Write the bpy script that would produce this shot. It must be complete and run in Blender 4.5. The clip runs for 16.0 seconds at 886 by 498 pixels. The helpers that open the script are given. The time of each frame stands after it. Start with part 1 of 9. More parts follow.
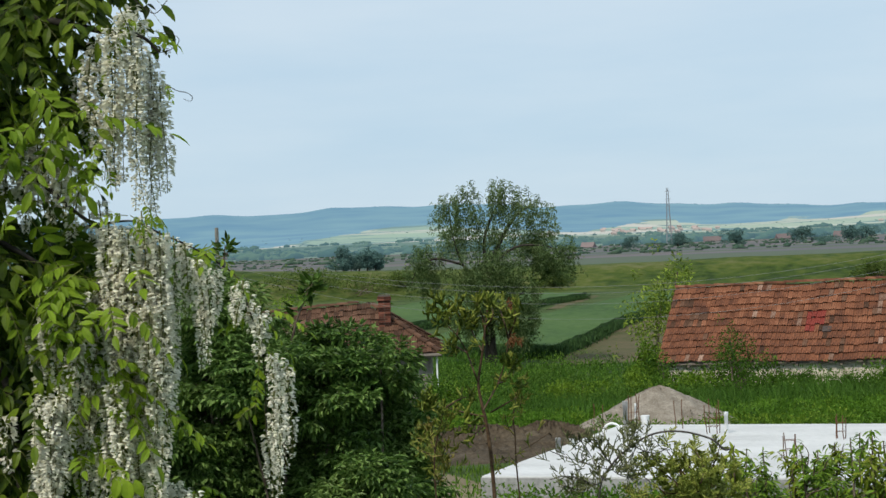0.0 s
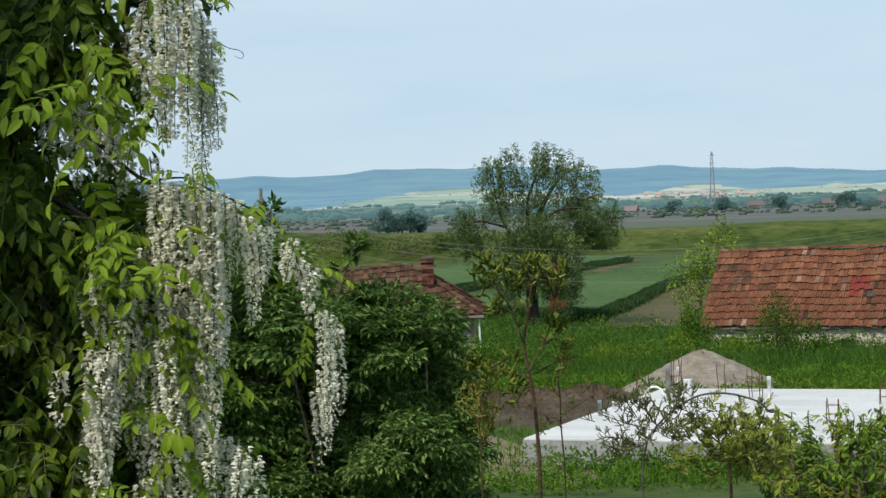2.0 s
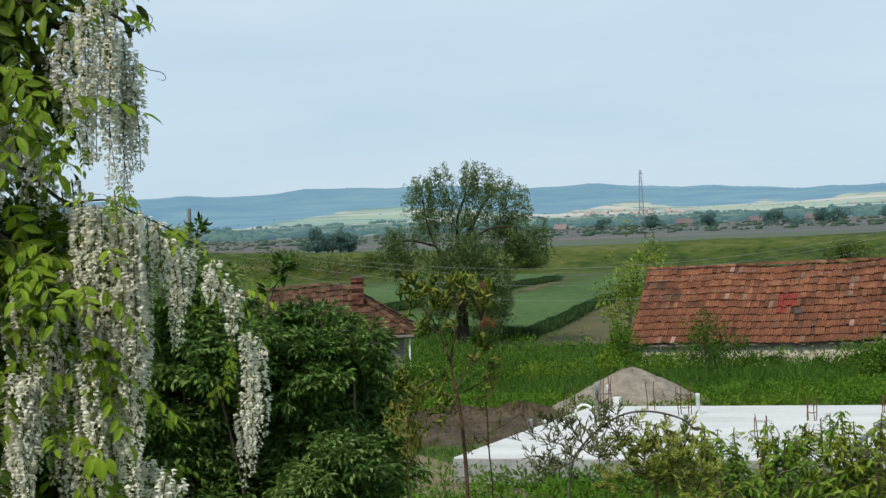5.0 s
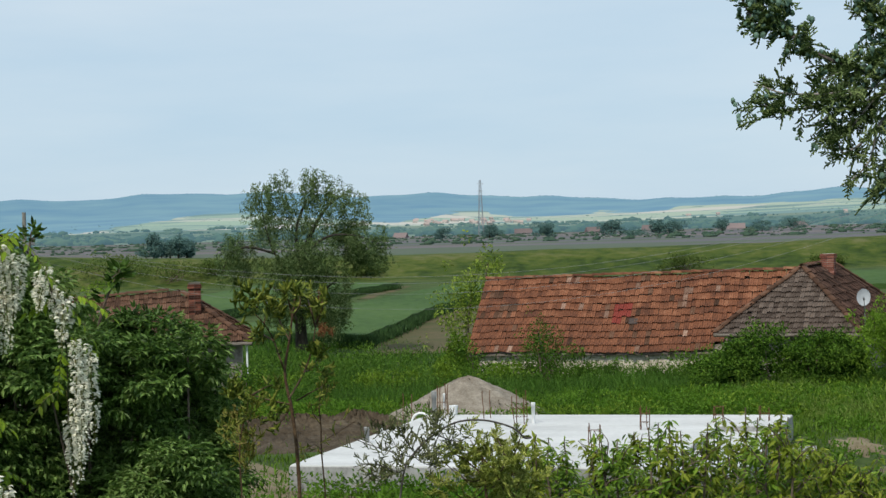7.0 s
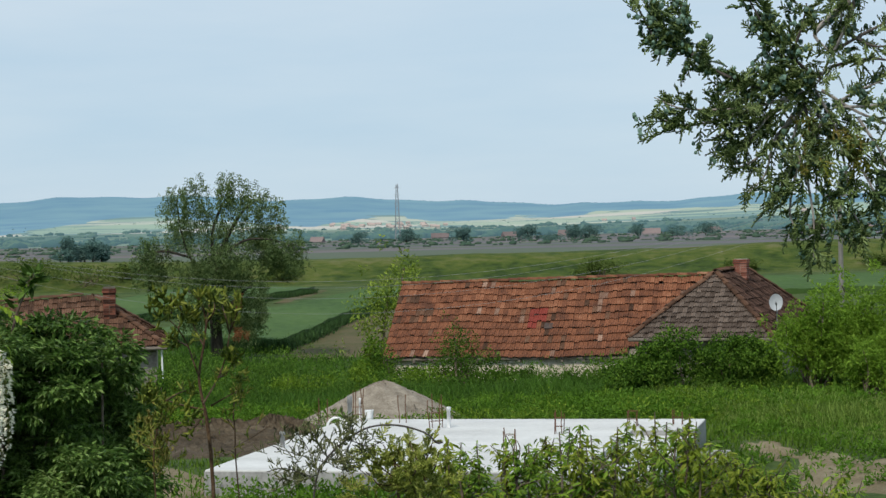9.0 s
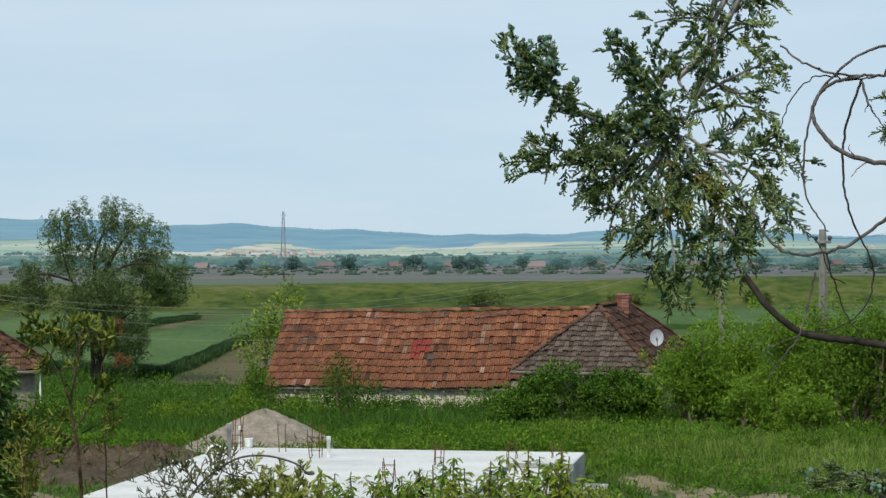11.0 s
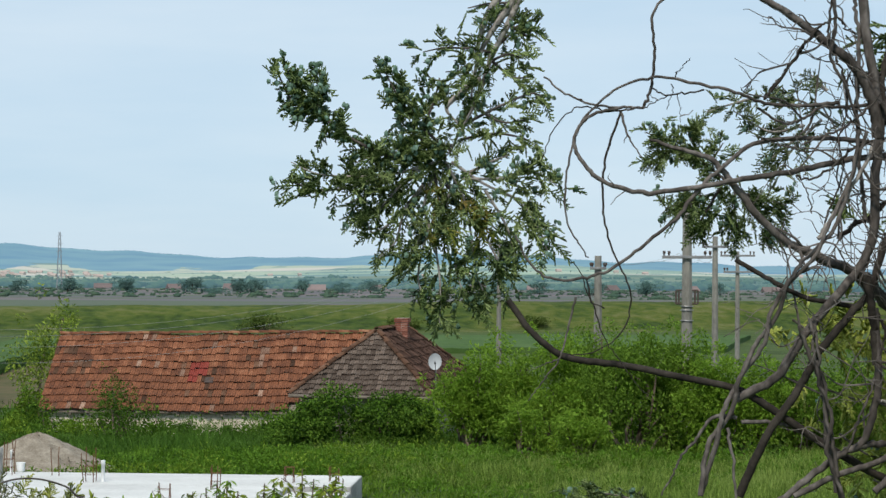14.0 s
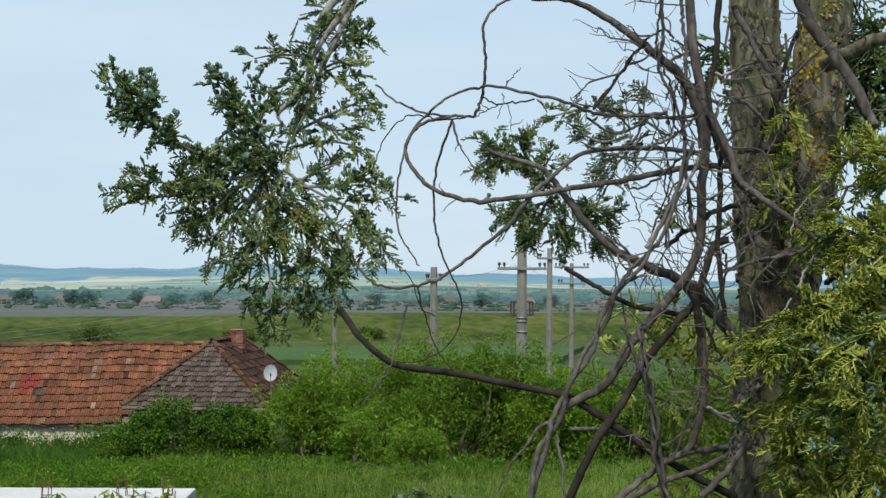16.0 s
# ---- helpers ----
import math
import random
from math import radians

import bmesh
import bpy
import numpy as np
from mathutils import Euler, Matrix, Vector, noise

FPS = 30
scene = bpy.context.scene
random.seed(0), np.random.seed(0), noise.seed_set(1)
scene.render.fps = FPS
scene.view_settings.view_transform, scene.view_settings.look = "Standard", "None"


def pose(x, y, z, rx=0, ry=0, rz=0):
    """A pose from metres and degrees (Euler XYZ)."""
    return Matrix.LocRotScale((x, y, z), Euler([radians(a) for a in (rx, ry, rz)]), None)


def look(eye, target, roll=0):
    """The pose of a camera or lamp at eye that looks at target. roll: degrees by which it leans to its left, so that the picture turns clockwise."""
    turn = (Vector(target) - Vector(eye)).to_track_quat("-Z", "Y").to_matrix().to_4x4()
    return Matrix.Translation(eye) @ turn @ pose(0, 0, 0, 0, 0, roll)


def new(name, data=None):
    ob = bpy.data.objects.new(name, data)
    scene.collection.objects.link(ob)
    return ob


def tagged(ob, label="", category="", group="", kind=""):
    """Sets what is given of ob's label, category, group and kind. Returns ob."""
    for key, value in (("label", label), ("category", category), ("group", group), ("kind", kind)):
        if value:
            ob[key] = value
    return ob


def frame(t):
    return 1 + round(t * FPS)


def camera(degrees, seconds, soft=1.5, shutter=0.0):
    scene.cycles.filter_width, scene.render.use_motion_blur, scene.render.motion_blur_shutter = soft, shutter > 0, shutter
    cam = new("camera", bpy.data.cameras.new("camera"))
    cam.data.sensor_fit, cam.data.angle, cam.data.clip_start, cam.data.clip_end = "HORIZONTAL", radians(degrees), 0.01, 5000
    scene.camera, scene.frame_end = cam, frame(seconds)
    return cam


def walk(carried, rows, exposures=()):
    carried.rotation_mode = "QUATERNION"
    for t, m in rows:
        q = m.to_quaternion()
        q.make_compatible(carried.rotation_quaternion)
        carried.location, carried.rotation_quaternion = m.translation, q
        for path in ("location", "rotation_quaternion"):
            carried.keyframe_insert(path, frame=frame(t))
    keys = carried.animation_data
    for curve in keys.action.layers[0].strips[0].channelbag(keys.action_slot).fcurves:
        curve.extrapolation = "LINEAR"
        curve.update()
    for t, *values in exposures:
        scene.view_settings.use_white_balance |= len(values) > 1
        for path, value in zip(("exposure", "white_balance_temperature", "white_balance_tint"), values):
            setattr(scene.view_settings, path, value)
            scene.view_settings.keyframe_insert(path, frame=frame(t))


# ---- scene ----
# ---------------------------------------------------------------- camera
cam = camera(25.83, 16.0)
PATH = [
    (0, (0.089, 0.022, 5.000), (0.0886, 10.0215, 4.9616), -2.45),
    (0.5, (0.085, 0.014, 4.991), (0.0264, 10.0120, 4.8014), -1.56),
    (1, (0.086, 0.008, 4.993), (0.1662, 10.0061, 4.8041), -1.51),
    (1.5, (0.081, 0.010, 4.988), (0.2011, 10.0076, 4.7825), -1.50),
    (2, (0.071, 0.014, 4.991), (-0.1578, 10.0093, 4.7670), -2.05),
    (2.5, (0.070, 0.006, 4.996), (-0.2275, 9.9997, 4.7942), -2.64),
    (3, (0.070, -0.002, 4.997), (-0.1353, 9.9944, 4.8370), -2.17),
    (3.5, (0.075, 0.009, 4.995), (-0.0518, 10.0070, 4.8477), -2.19),
    (6, (0.095, -0.013, 4.996), (0.7027, 9.9677, 4.8603), -1.66),
    (6.5, (0.100, -0.089, 5.002), (0.9974, 9.8702, 4.8669), -1.38),
    (7, (0.108, -0.055, 5.000), (1.0727, 9.8973, 4.8741), -1.60),
    (7.5, (0.103, -0.151, 5.006), (1.1515, 9.7931, 4.8771), -1.65),
    (8, (0.107, -0.152, 5.008), (1.2865, 9.7780, 4.8870), -1.68),
    (8.5, (0.111, -0.152, 5.009), (1.4038, 9.7633, 4.8840), -1.64),
    (9, (0.113, -0.155, 5.012), (1.5062, 9.7467, 4.8972), -1.44),
    (9.5, (0.126, -0.165, 5.015), (1.6678, 9.7155, 4.9967), -0.83),
    (11.8, (0.153, -0.217, 5.026), (2.3681, 9.5340, 5.0788), -0.68),
    (12, (0.143, -0.230, 5.023), (2.4223, 9.5065, 5.0972), -0.82),
    (12.5, (0.149, -0.243, 5.027), (2.6071, 9.4493, 5.1139), -0.50),
    (13, (0.152, -0.247, 5.025), (2.8176, 9.3911, 5.1209), -0.20),
    (13.5, (0.153, -0.244, 5.023), (3.0237, 9.3338, 5.1532), 0.08),
    (14, (0.159, -0.249, 5.023), (3.2330, 9.2658, 5.1766), 0.31),
    (14.5, (0.165, -0.262, 5.027), (3.4265, 9.1892, 5.2064), 0.31),
    (15, (0.172, -0.249, 5.026), (3.6240, 9.1345, 5.2222), 0.20),
    (15.5, (0.163, -0.257, 5.019), (3.8128, 9.0508, 5.2302), 0.57),
    (16, (0.170, -0.250, 5.016), (4.0363, 8.9700, 5.2334), 0.38),
]
EXPOSURES = [(0.0, 0.02), (1.5, 0.05), (2.5, 0.08), (3.5, 0.07), (6.0, 0.02), (9.5, -0.03), (12.0, 0.06), (16.0, 0.10)]
walk(cam, [(t, look(eye, target, roll)) for t, eye, target, roll in PATH], EXPOSURES)

# ---------------------------------------------------------------- world and sun
SUN_EL, SUN_AZ = 50.0, -145.0          # degrees: height, and turn to the right of +y
world = bpy.data.worlds.new("world")
scene.world = world
world.use_nodes = True
wn, wl = world.node_tree.nodes, world.node_tree.links
wn.clear()
sky = wn.new("ShaderNodeTexSky")
sky.sky_type, sky.sun_disc = "NISHITA", False
sky.sun_elevation, sky.sun_rotation = radians(SUN_EL), radians(SUN_AZ)
sky.altitude, sky.air_density, sky.dust_density, sky.ozone_density = 300, 1.0, 0.4, 2.5
wtc = wn.new("ShaderNodeTexCoord")
wmap = wn.new("ShaderNodeMapping")
wmap.inputs["Scale"].default_value = (1.6, 1.6, 9.0)
wnoise = wn.new("ShaderNodeTexNoise")
wnoise.inputs["Scale"].default_value, wnoise.inputs["Detail"].default_value, wnoise.inputs["Roughness"].default_value = 1.5, 6, 0.55
wramp = wn.new("ShaderNodeValToRGB")
wramp.color_ramp.elements[0].position, wramp.color_ramp.elements[0].color = 0.36, (0, 0, 0, 1)
wramp.color_ramp.elements[1].position, wramp.color_ramp.elements[1].color = 0.66, (1, 1, 1, 1)
wdim = wn.new("ShaderNodeMix")
wdim.data_type = "RGBA"
wdim.inputs[0].default_value = 0.88
wveil = wn.new("ShaderNodeMix")                          # thin high cloud in streaks over blue haze
wveil.data_type = "RGBA"
wveil.inputs[6].default_value = (5.25, 6.95, 8.45, 1)
wveil.inputs[7].default_value = (6.45, 7.75, 8.85, 1)
wbg = wn.new("ShaderNodeBackground")
wbg.inputs["Strength"].default_value = 0.097
wout = wn.new("ShaderNodeOutputWorld")
wl.new(wtc.outputs["Generated"], wmap.inputs["Vector"])
wl.new(wmap.outputs[0], wnoise.inputs["Vector"])
wl.new(wnoise.outputs["Fac"], wramp.inputs["Fac"])
wl.new(wramp.outputs["Color"], wveil.inputs[0])
wl.new(wveil.outputs[2], wdim.inputs[7])
wl.new(sky.outputs["Color"], wdim.inputs[6])
wl.new(wdim.outputs[2], wbg.inputs["Color"])
wl.new(wbg.outputs[0], wout.inputs["Surface"])

sun = new("sun", bpy.data.lights.new("sun", "SUN"))
sun.data.energy, sun.data.angle, sun.data.color = 3.25, radians(6), (1.0, 0.93, 0.82)
ra, re_ = radians(SUN_AZ), radians(SUN_EL)
sun.matrix_world = look((0, 0, 60), (-math.sin(ra) * math.cos(re_) * 50, -math.cos(ra) * math.cos(re_) * 50, 60 - math.sin(re_) * 50))

# ---------------------------------------------------------------- materials


def shader(name, cols, scale=6.0, fine=40.0, rough=0.8, bump=0.15, vary=0.0, island=False, translucent=0.0, metal=0.0,
           space="Object", stretch=(1, 1, 1), dist=0.02, spec=0.15):
    """A surface of two to four base colours, mixed by noise at two scales, with a fine relief.
    vary: how far pieces differ in lightness; island: by joined piece, else by object."""
    m = bpy.data.materials.new(name)
    m.use_nodes = True
    n, l = m.node_tree.nodes, m.node_tree.links
    b = n["Principled BSDF"]
    tc = n.new("ShaderNodeTexCoord")
    mp = n.new("ShaderNodeMapping")
    mp.inputs["Scale"].default_value = stretch
    l.new(tc.outputs[space], mp.inputs["Vector"])
    n1, n2 = n.new("ShaderNodeTexNoise"), n.new("ShaderNodeTexNoise")
    n1.inputs["Scale"].default_value, n1.inputs["Detail"].default_value = scale, 5
    n2.inputs["Scale"].default_value, n2.inputs["Detail"].default_value = fine, 4
    for k in (n1, n2):
        l.new(mp.outputs[0], k.inputs["Vector"])
    mixf = n.new("ShaderNodeMath")
    mixf.operation = "MULTIPLY_ADD"
    mixf.inputs[1].default_value = 0.45
    l.new(n2.outputs["Fac"], mixf.inputs[0])
    half = n.new("ShaderNodeMath")
    half.operation = "MULTIPLY"
    half.inputs[1].default_value = 0.55
    l.new(n1.outputs["Fac"], half.inputs[0])
    l.new(half.outputs[0], mixf.inputs[2])
    ramp = n.new("ShaderNodeValToRGB")
    el = ramp.color_ramp.elements
    while len(el) < len(cols):
        el.new(0.5)
    for k, c in enumerate(cols):
        el[k].position = 0.36 + 0.28 * k / max(1, len(cols) - 1)
        el[k].color = (*c, 1)
    out = ramp.outputs["Color"]
    if vary:
        rnd = n.new("ShaderNodeNewGeometry") if island else n.new("ShaderNodeObjectInfo")
        rsock = rnd.outputs["Random Per Island"] if island else rnd.outputs["Random"]
        add = n.new("ShaderNodeMath")
        add.operation = "MULTIPLY_ADD"
        add.inputs[1].default_value = 0.5 * min(1.0, vary * 1.5)
        add.inputs[2].default_value = -0.25 * min(1.0, vary * 1.5)
        l.new(rsock, add.inputs[0])
        tot = n.new("ShaderNodeMath")
        tot.operation = "ADD"
        l.new(mixf.outputs[0], tot.inputs[0])
        l.new(add.outputs[0], tot.inputs[1])
        l.new(tot.outputs[0], ramp.inputs["Fac"])
        hsv = n.new("ShaderNodeHueSaturation")
        rng = n.new("ShaderNodeMapRange")
        rng.inputs["To Min"].default_value, rng.inputs["To Max"].default_value = 1 - vary, 1 + vary
        l.new(rsock, rng.inputs["Value"])
        l.new(rng.outputs[0], hsv.inputs["Value"])
        l.new(out, hsv.inputs["Color"])
        out = hsv.outputs["Color"]
    else:
        l.new(mixf.outputs[0], ramp.inputs["Fac"])
    l.new(out, b.inputs["Base Color"])
    b.inputs["Roughness"].default_value, b.inputs["Metallic"].default_value = rough, metal
    b.inputs["Specular IOR Level"].default_value = spec
    if bump:
        bp = n.new("ShaderNodeBump")
        bp.inputs["Strength"].default_value, bp.inputs["Distance"].default_value = bump, dist
        l.new(mixf.outputs[0], bp.inputs["Height"])
        l.new(bp.outputs["Normal"], b.inputs["Normal"])
    if translucent:
        tr = n.new("ShaderNodeBsdfTranslucent")
        mx = n.new("ShaderNodeMixShader")
        mx.inputs["Fac"].default_value = translucent
        l.new(out, tr.inputs["Color"])
        l.new(b.outputs[0], mx.inputs[1])
        l.new(tr.outputs[0], mx.inputs[2])
        l.new(mx.outputs[0], n["Material Output"].inputs["Surface"])
    return m


def leafy(name, cols, vary=0.35, translucent=0.35, rough=0.65, scale=3.0):
    return shader(name, cols, scale=scale, fine=30, rough=rough, bump=0, vary=vary, island=True, translucent=translucent, spec=0.15)


M_GRASS = shader("meadow_soil", [(0.0263, 0.0413, 0.009), (0.045, 0.075, 0.015), (0.075, 0.0975, 0.03)], scale=0.35, fine=6, rough=0.95, bump=0.4)
M_BLADE = leafy("grass_blade", [(0.050, 0.108, 0.010), (0.082, 0.16, 0.014), (0.128, 0.20, 0.028)], 0.3, 0.4, scale=0.3)
M_BLADE_SOFT = leafy("soft_meadow_blade", [(0.110, 0.175, 0.028), (0.17, 0.26, 0.044), (0.245, 0.32, 0.08)], 0.3, 0.45, scale=0.3)
M_BLADE_DARK = leafy("grass_blade_dark", [(0.0483, 0.1127, 0.01495), (0.0805, 0.1702, 0.02185)], 0.25, 0.4, scale=0.3)
M_WEED = leafy("weed_leaf", [(0.056, 0.135, 0.010), (0.088, 0.188, 0.015), (0.13, 0.235, 0.027)], 0.2, 0.35, scale=0.5)
M_SOIL = shader("dug_soil", [(0.036, 0.028, 0.018), (0.066, 0.050, 0.033), (0.11, 0.088, 0.060)], scale=1.2, fine=14, rough=0.95, bump=0.8, dist=0.05)
M_PATH = shader("trodden_earth", [(0.107, 0.0881, 0.0484), (0.17, 0.138, 0.0858), (0.226, 0.195, 0.129)], scale=0.9, fine=18, rough=0.95, bump=0.5)
M_GRAVEL = shader("gravel_heap", [(0.15, 0.125, 0.098), (0.225, 0.195, 0.155), (0.32, 0.285, 0.235)], scale=2.5, fine=22, rough=0.9, bump=0.8, dist=0.04)
M_SLAB = shader("fresh_concrete", [(0.453, 0.453, 0.443), (0.536, 0.536, 0.525), (0.608, 0.608, 0.597)], scale=0.5, fine=7, rough=0.7, bump=0.15, stretch=(1, 2.4, 1))
M_SLAB_SIDE = shader("cast_concrete_side", [(0.20, 0.20, 0.195), (0.29, 0.29, 0.28), (0.36, 0.36, 0.35)], scale=1.2, fine=12, rough=0.85, bump=0.3)
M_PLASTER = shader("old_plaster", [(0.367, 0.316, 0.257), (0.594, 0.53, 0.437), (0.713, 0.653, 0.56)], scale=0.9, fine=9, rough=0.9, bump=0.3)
# the farmhouse wall's shade is put into this plaster; the cottage shares it
M_PLASTER_DIM = shader("shaded_grey_plaster", [(0.15, 0.13, 0.11), (0.24, 0.215, 0.185), (0.32, 0.295, 0.26)], scale=0.9, fine=9, rough=0.9, bump=0.3)
M_TILE = shader("orange_clay_tile", [(0.098, 0.044, 0.028), (0.155, 0.064, 0.036), (0.203, 0.082, 0.043), (0.26, 0.12, 0.068)], scale=1.6, fine=16, rough=0.85, bump=0.3, vary=0.12, space="Object")
M_TILE_REST = shader("orange_clay_tile_far", [(0.098, 0.044, 0.028), (0.155, 0.064, 0.036), (0.203, 0.082, 0.043), (0.26, 0.12, 0.068)], scale=1.6, fine=16, rough=0.85, bump=0.3, vary=0.12, island=True)
M_TILE_GREY = shader("lichened_clay_tile", [(0.066, 0.047, 0.037), (0.096, 0.072, 0.058), (0.122, 0.096, 0.080), (0.15, 0.105, 0.080)], scale=0.8, fine=8, rough=0.9, bump=0.3, vary=0.18)
M_TILE_GREY_REST = shader("lichened_clay_tile_far", [(0.066, 0.047, 0.037), (0.096, 0.072, 0.058), (0.122, 0.096, 0.080), (0.15, 0.105, 0.080)], scale=0.8, fine=8, rough=0.9, bump=0.3, vary=0.18, island=True)
M_TILE_DARK = shader("brown_clay_tile", [(0.068, 0.037, 0.024), (0.104, 0.055, 0.034), (0.14, 0.077, 0.050)], scale=0.8, fine=8, rough=0.85, bump=0.3, vary=0.25)
M_TILE_DARK_REST = shader("brown_clay_tile_far", [(0.068, 0.037, 0.024), (0.104, 0.055, 0.034), (0.14, 0.077, 0.050)], scale=0.8, fine=8, rough=0.85, bump=0.3, vary=0.25, island=True)
M_TILE_BROWN = shader("dark_brown_clay_tile", [(0.045, 0.028, 0.022), (0.068, 0.040, 0.031), (0.095, 0.056, 0.043)], scale=0.8, fine=8, rough=0.85, bump=0.3, vary=0.25)
M_TILE_BROWN_REST = shader("dark_brown_clay_tile_far", [(0.045, 0.028, 0.022), (0.068, 0.040, 0.031), (0.095, 0.056, 0.043)], scale=0.8, fine=8, rough=0.85, bump=0.3, vary=0.25, island=True)
M_TILE_RED = shader("new_red_tile", [(0.176, 0.036, 0.0272), (0.224, 0.048, 0.0352)], scale=2, fine=14, rough=0.8, bump=0.1, vary=0.08)
M_TILE_PALE = shader("bleached_tile", [(0.19, 0.105, 0.072), (0.30, 0.20, 0.15)], scale=3, fine=16, rough=0.85, bump=0.2, vary=0.2)
M_BRICK_SOOT = shader("sooty_brick", [(0.045, 0.022, 0.016), (0.12, 0.045, 0.030), (0.19, 0.075, 0.05)], scale=3, fine=18, rough=0.9, bump=0.3, vary=0.35)
M_MORTAR_SOOT = shader("sooty_mortar", [(0.09, 0.075, 0.06), (0.14, 0.12, 0.10)], scale=5, fine=30, rough=0.95)
M_RIDGE = shader("ridge_tile", [(0.1, 0.0415, 0.0244), (0.161, 0.0638, 0.0336), (0.221, 0.121, 0.0705)], scale=1.5, fine=12, rough=0.85, bump=0.3, vary=0.3)
M_BRICK = shader("chimney_brick", [(0.165, 0.06, 0.0413), (0.233, 0.09, 0.0638), (0.3, 0.165, 0.128)], scale=3, fine=18, rough=0.9, bump=0.3, vary=0.25)
M_MORTAR = shader("mortar", [(0.30, 0.26, 0.22), (0.40, 0.36, 0.31)], scale=5, fine=30, rough=0.95)
M_WOOD = shader("weathered_wood", [(0.09, 0.075, 0.06), (0.17, 0.145, 0.12), (0.24, 0.21, 0.18)], scale=3, fine=22, rough=0.9, bump=0.3, stretch=(1, 1, 6))
M_RUST = shader("rusty_steel", [(0.10, 0.05, 0.03), (0.17, 0.085, 0.05)], scale=9, fine=60, rough=0.8, metal=0.3)
M_WHITE = shader("white_plastic", [(0.72, 0.73, 0.73), (0.80, 0.81, 0.81)], scale=4, fine=30, rough=0.4, bump=0.02)
M_DISH = shader("painted_dish", [(0.319, 0.344, 0.363), (0.383, 0.408, 0.427)], scale=4, fine=20, rough=0.5, bump=0.05)
M_GREY = shader("grey_metal", [(0.20, 0.20, 0.20), (0.30, 0.30, 0.30)], scale=4, fine=30, rough=0.5, metal=0.6)
M_POLE = shader("pole_concrete", [(0.15, 0.145, 0.13), (0.205, 0.20, 0.18), (0.26, 0.252, 0.225)], scale=1.0, fine=14, rough=0.9, bump=0.3, stretch=(1, 1, 0.3))
M_WIRE = shader("aluminium_wire", [(0.145, 0.157, 0.157), (0.218, 0.23, 0.23)], scale=3, fine=20, rough=0.5, metal=0.4, bump=0)
M_CERAMIC = shader("dark_glazed_insulator", [(0.05, 0.035, 0.03), (0.09, 0.07, 0.06)], scale=9, fine=40, rough=0.3)
M_BARK = shader("willow_bark", [(0.028, 0.024, 0.019), (0.055, 0.047, 0.038), (0.09, 0.078, 0.063)], scale=2.5, fine=16, rough=0.95, bump=0.7, dist=0.04, stretch=(1, 1, 0.3))
M_WILLOW = leafy("willow_leaf", [(0.056, 0.100, 0.030), (0.100, 0.155, 0.048), (0.18, 0.24, 0.095)], 0.35, 0.4, scale=0.35)
M_DEAD_LEAF = leafy("dead_willow_leaf", [(0.16, 0.07, 0.03), (0.26, 0.12, 0.05)], 0.3, 0.3, scale=2)
M_COTTAGE_BUSH = leafy("cottage_bush_leaf", [(0.036, 0.088, 0.008), (0.066, 0.145, 0.013), (0.12, 0.21, 0.026)], 0.4, 0.3, scale=0.8)
M_ELDER = leafy("glossy_elder_leaf", [(0.05278, 0.1087, 0.0215), (0.09315, 0.1739, 0.03323), (0.1786, 0.2639, 0.0782)], 0.35, 0.3, rough=0.42, scale=1.5)
M_WEED_PALE = leafy("pale_weed_leaf", [(0.085, 0.165, 0.012), (0.135, 0.225, 0.018), (0.195, 0.28, 0.034)], 0.3, 0.4, scale=0.5)
M_OLIVE_LEAF = leafy("olive_leaf", [(0.09, 0.15, 0.0144), (0.156, 0.234, 0.0264), (0.24, 0.3, 0.054)], 0.35, 0.35, scale=0.8)
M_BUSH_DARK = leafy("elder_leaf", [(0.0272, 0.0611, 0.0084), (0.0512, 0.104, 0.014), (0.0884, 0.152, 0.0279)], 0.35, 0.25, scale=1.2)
M_SHRUB = leafy("shrub_leaf", [(0.0777, 0.148, 0.0089), (0.122, 0.215, 0.0163), (0.17, 0.259, 0.0296)], 0.3, 0.35, scale=0.6)
M_SHRUB_DEEP = leafy("deep_shrub_leaf", [(0.0342, 0.0828, 0.0072), (0.0581, 0.126, 0.013), (0.0855, 0.162, 0.0216)], 0.3, 0.3, scale=0.6)
M_SHRUB_YELLOW = leafy("young_leaf", [(0.085, 0.162, 0.0102), (0.136, 0.23, 0.0213), (0.204, 0.289, 0.0425)], 0.25, 0.4, scale=0.9)
M_DIKE_SCRUB = leafy("dike_scrub_leaf", [(0.062, 0.10, 0.02), (0.095, 0.14, 0.028), (0.13, 0.17, 0.045)], 0.25, 0.35, scale=0.3)
M_MEADOW_BUSH = leafy("meadow_bush_leaf", [(0.11, 0.20, 0.017), (0.17, 0.295, 0.029), (0.25, 0.37, 0.055)], 0.2, 0.5, scale=0.6)
M_MEADOW_BUSH_DEEP = leafy("meadow_bush_deep_leaf", [(0.075, 0.150, 0.013), (0.12, 0.215, 0.023), (0.18, 0.29, 0.042)], 0.22, 0.45, scale=0.6)
M_TWIG = shader("twig_bark", [(0.07, 0.05, 0.035), (0.13, 0.10, 0.075), (0.20, 0.165, 0.13)], scale=6, fine=50, rough=0.9, bump=0.3)
M_WHEAT = shader("young_wheat", [(0.0365, 0.0745, 0.0181), (0.0517, 0.0993, 0.0233), (0.0699, 0.118, 0.031)], scale=0.12, fine=1.6, rough=0.9, bump=0.6, dist=0.25, stretch=(1, 0.35, 1))
M_WHEAT_BLADE = leafy("wheat_blade", [(0.034, 0.075, 0.022), (0.052, 0.105, 0.032)], 0.25, 0.3, scale=0.3)
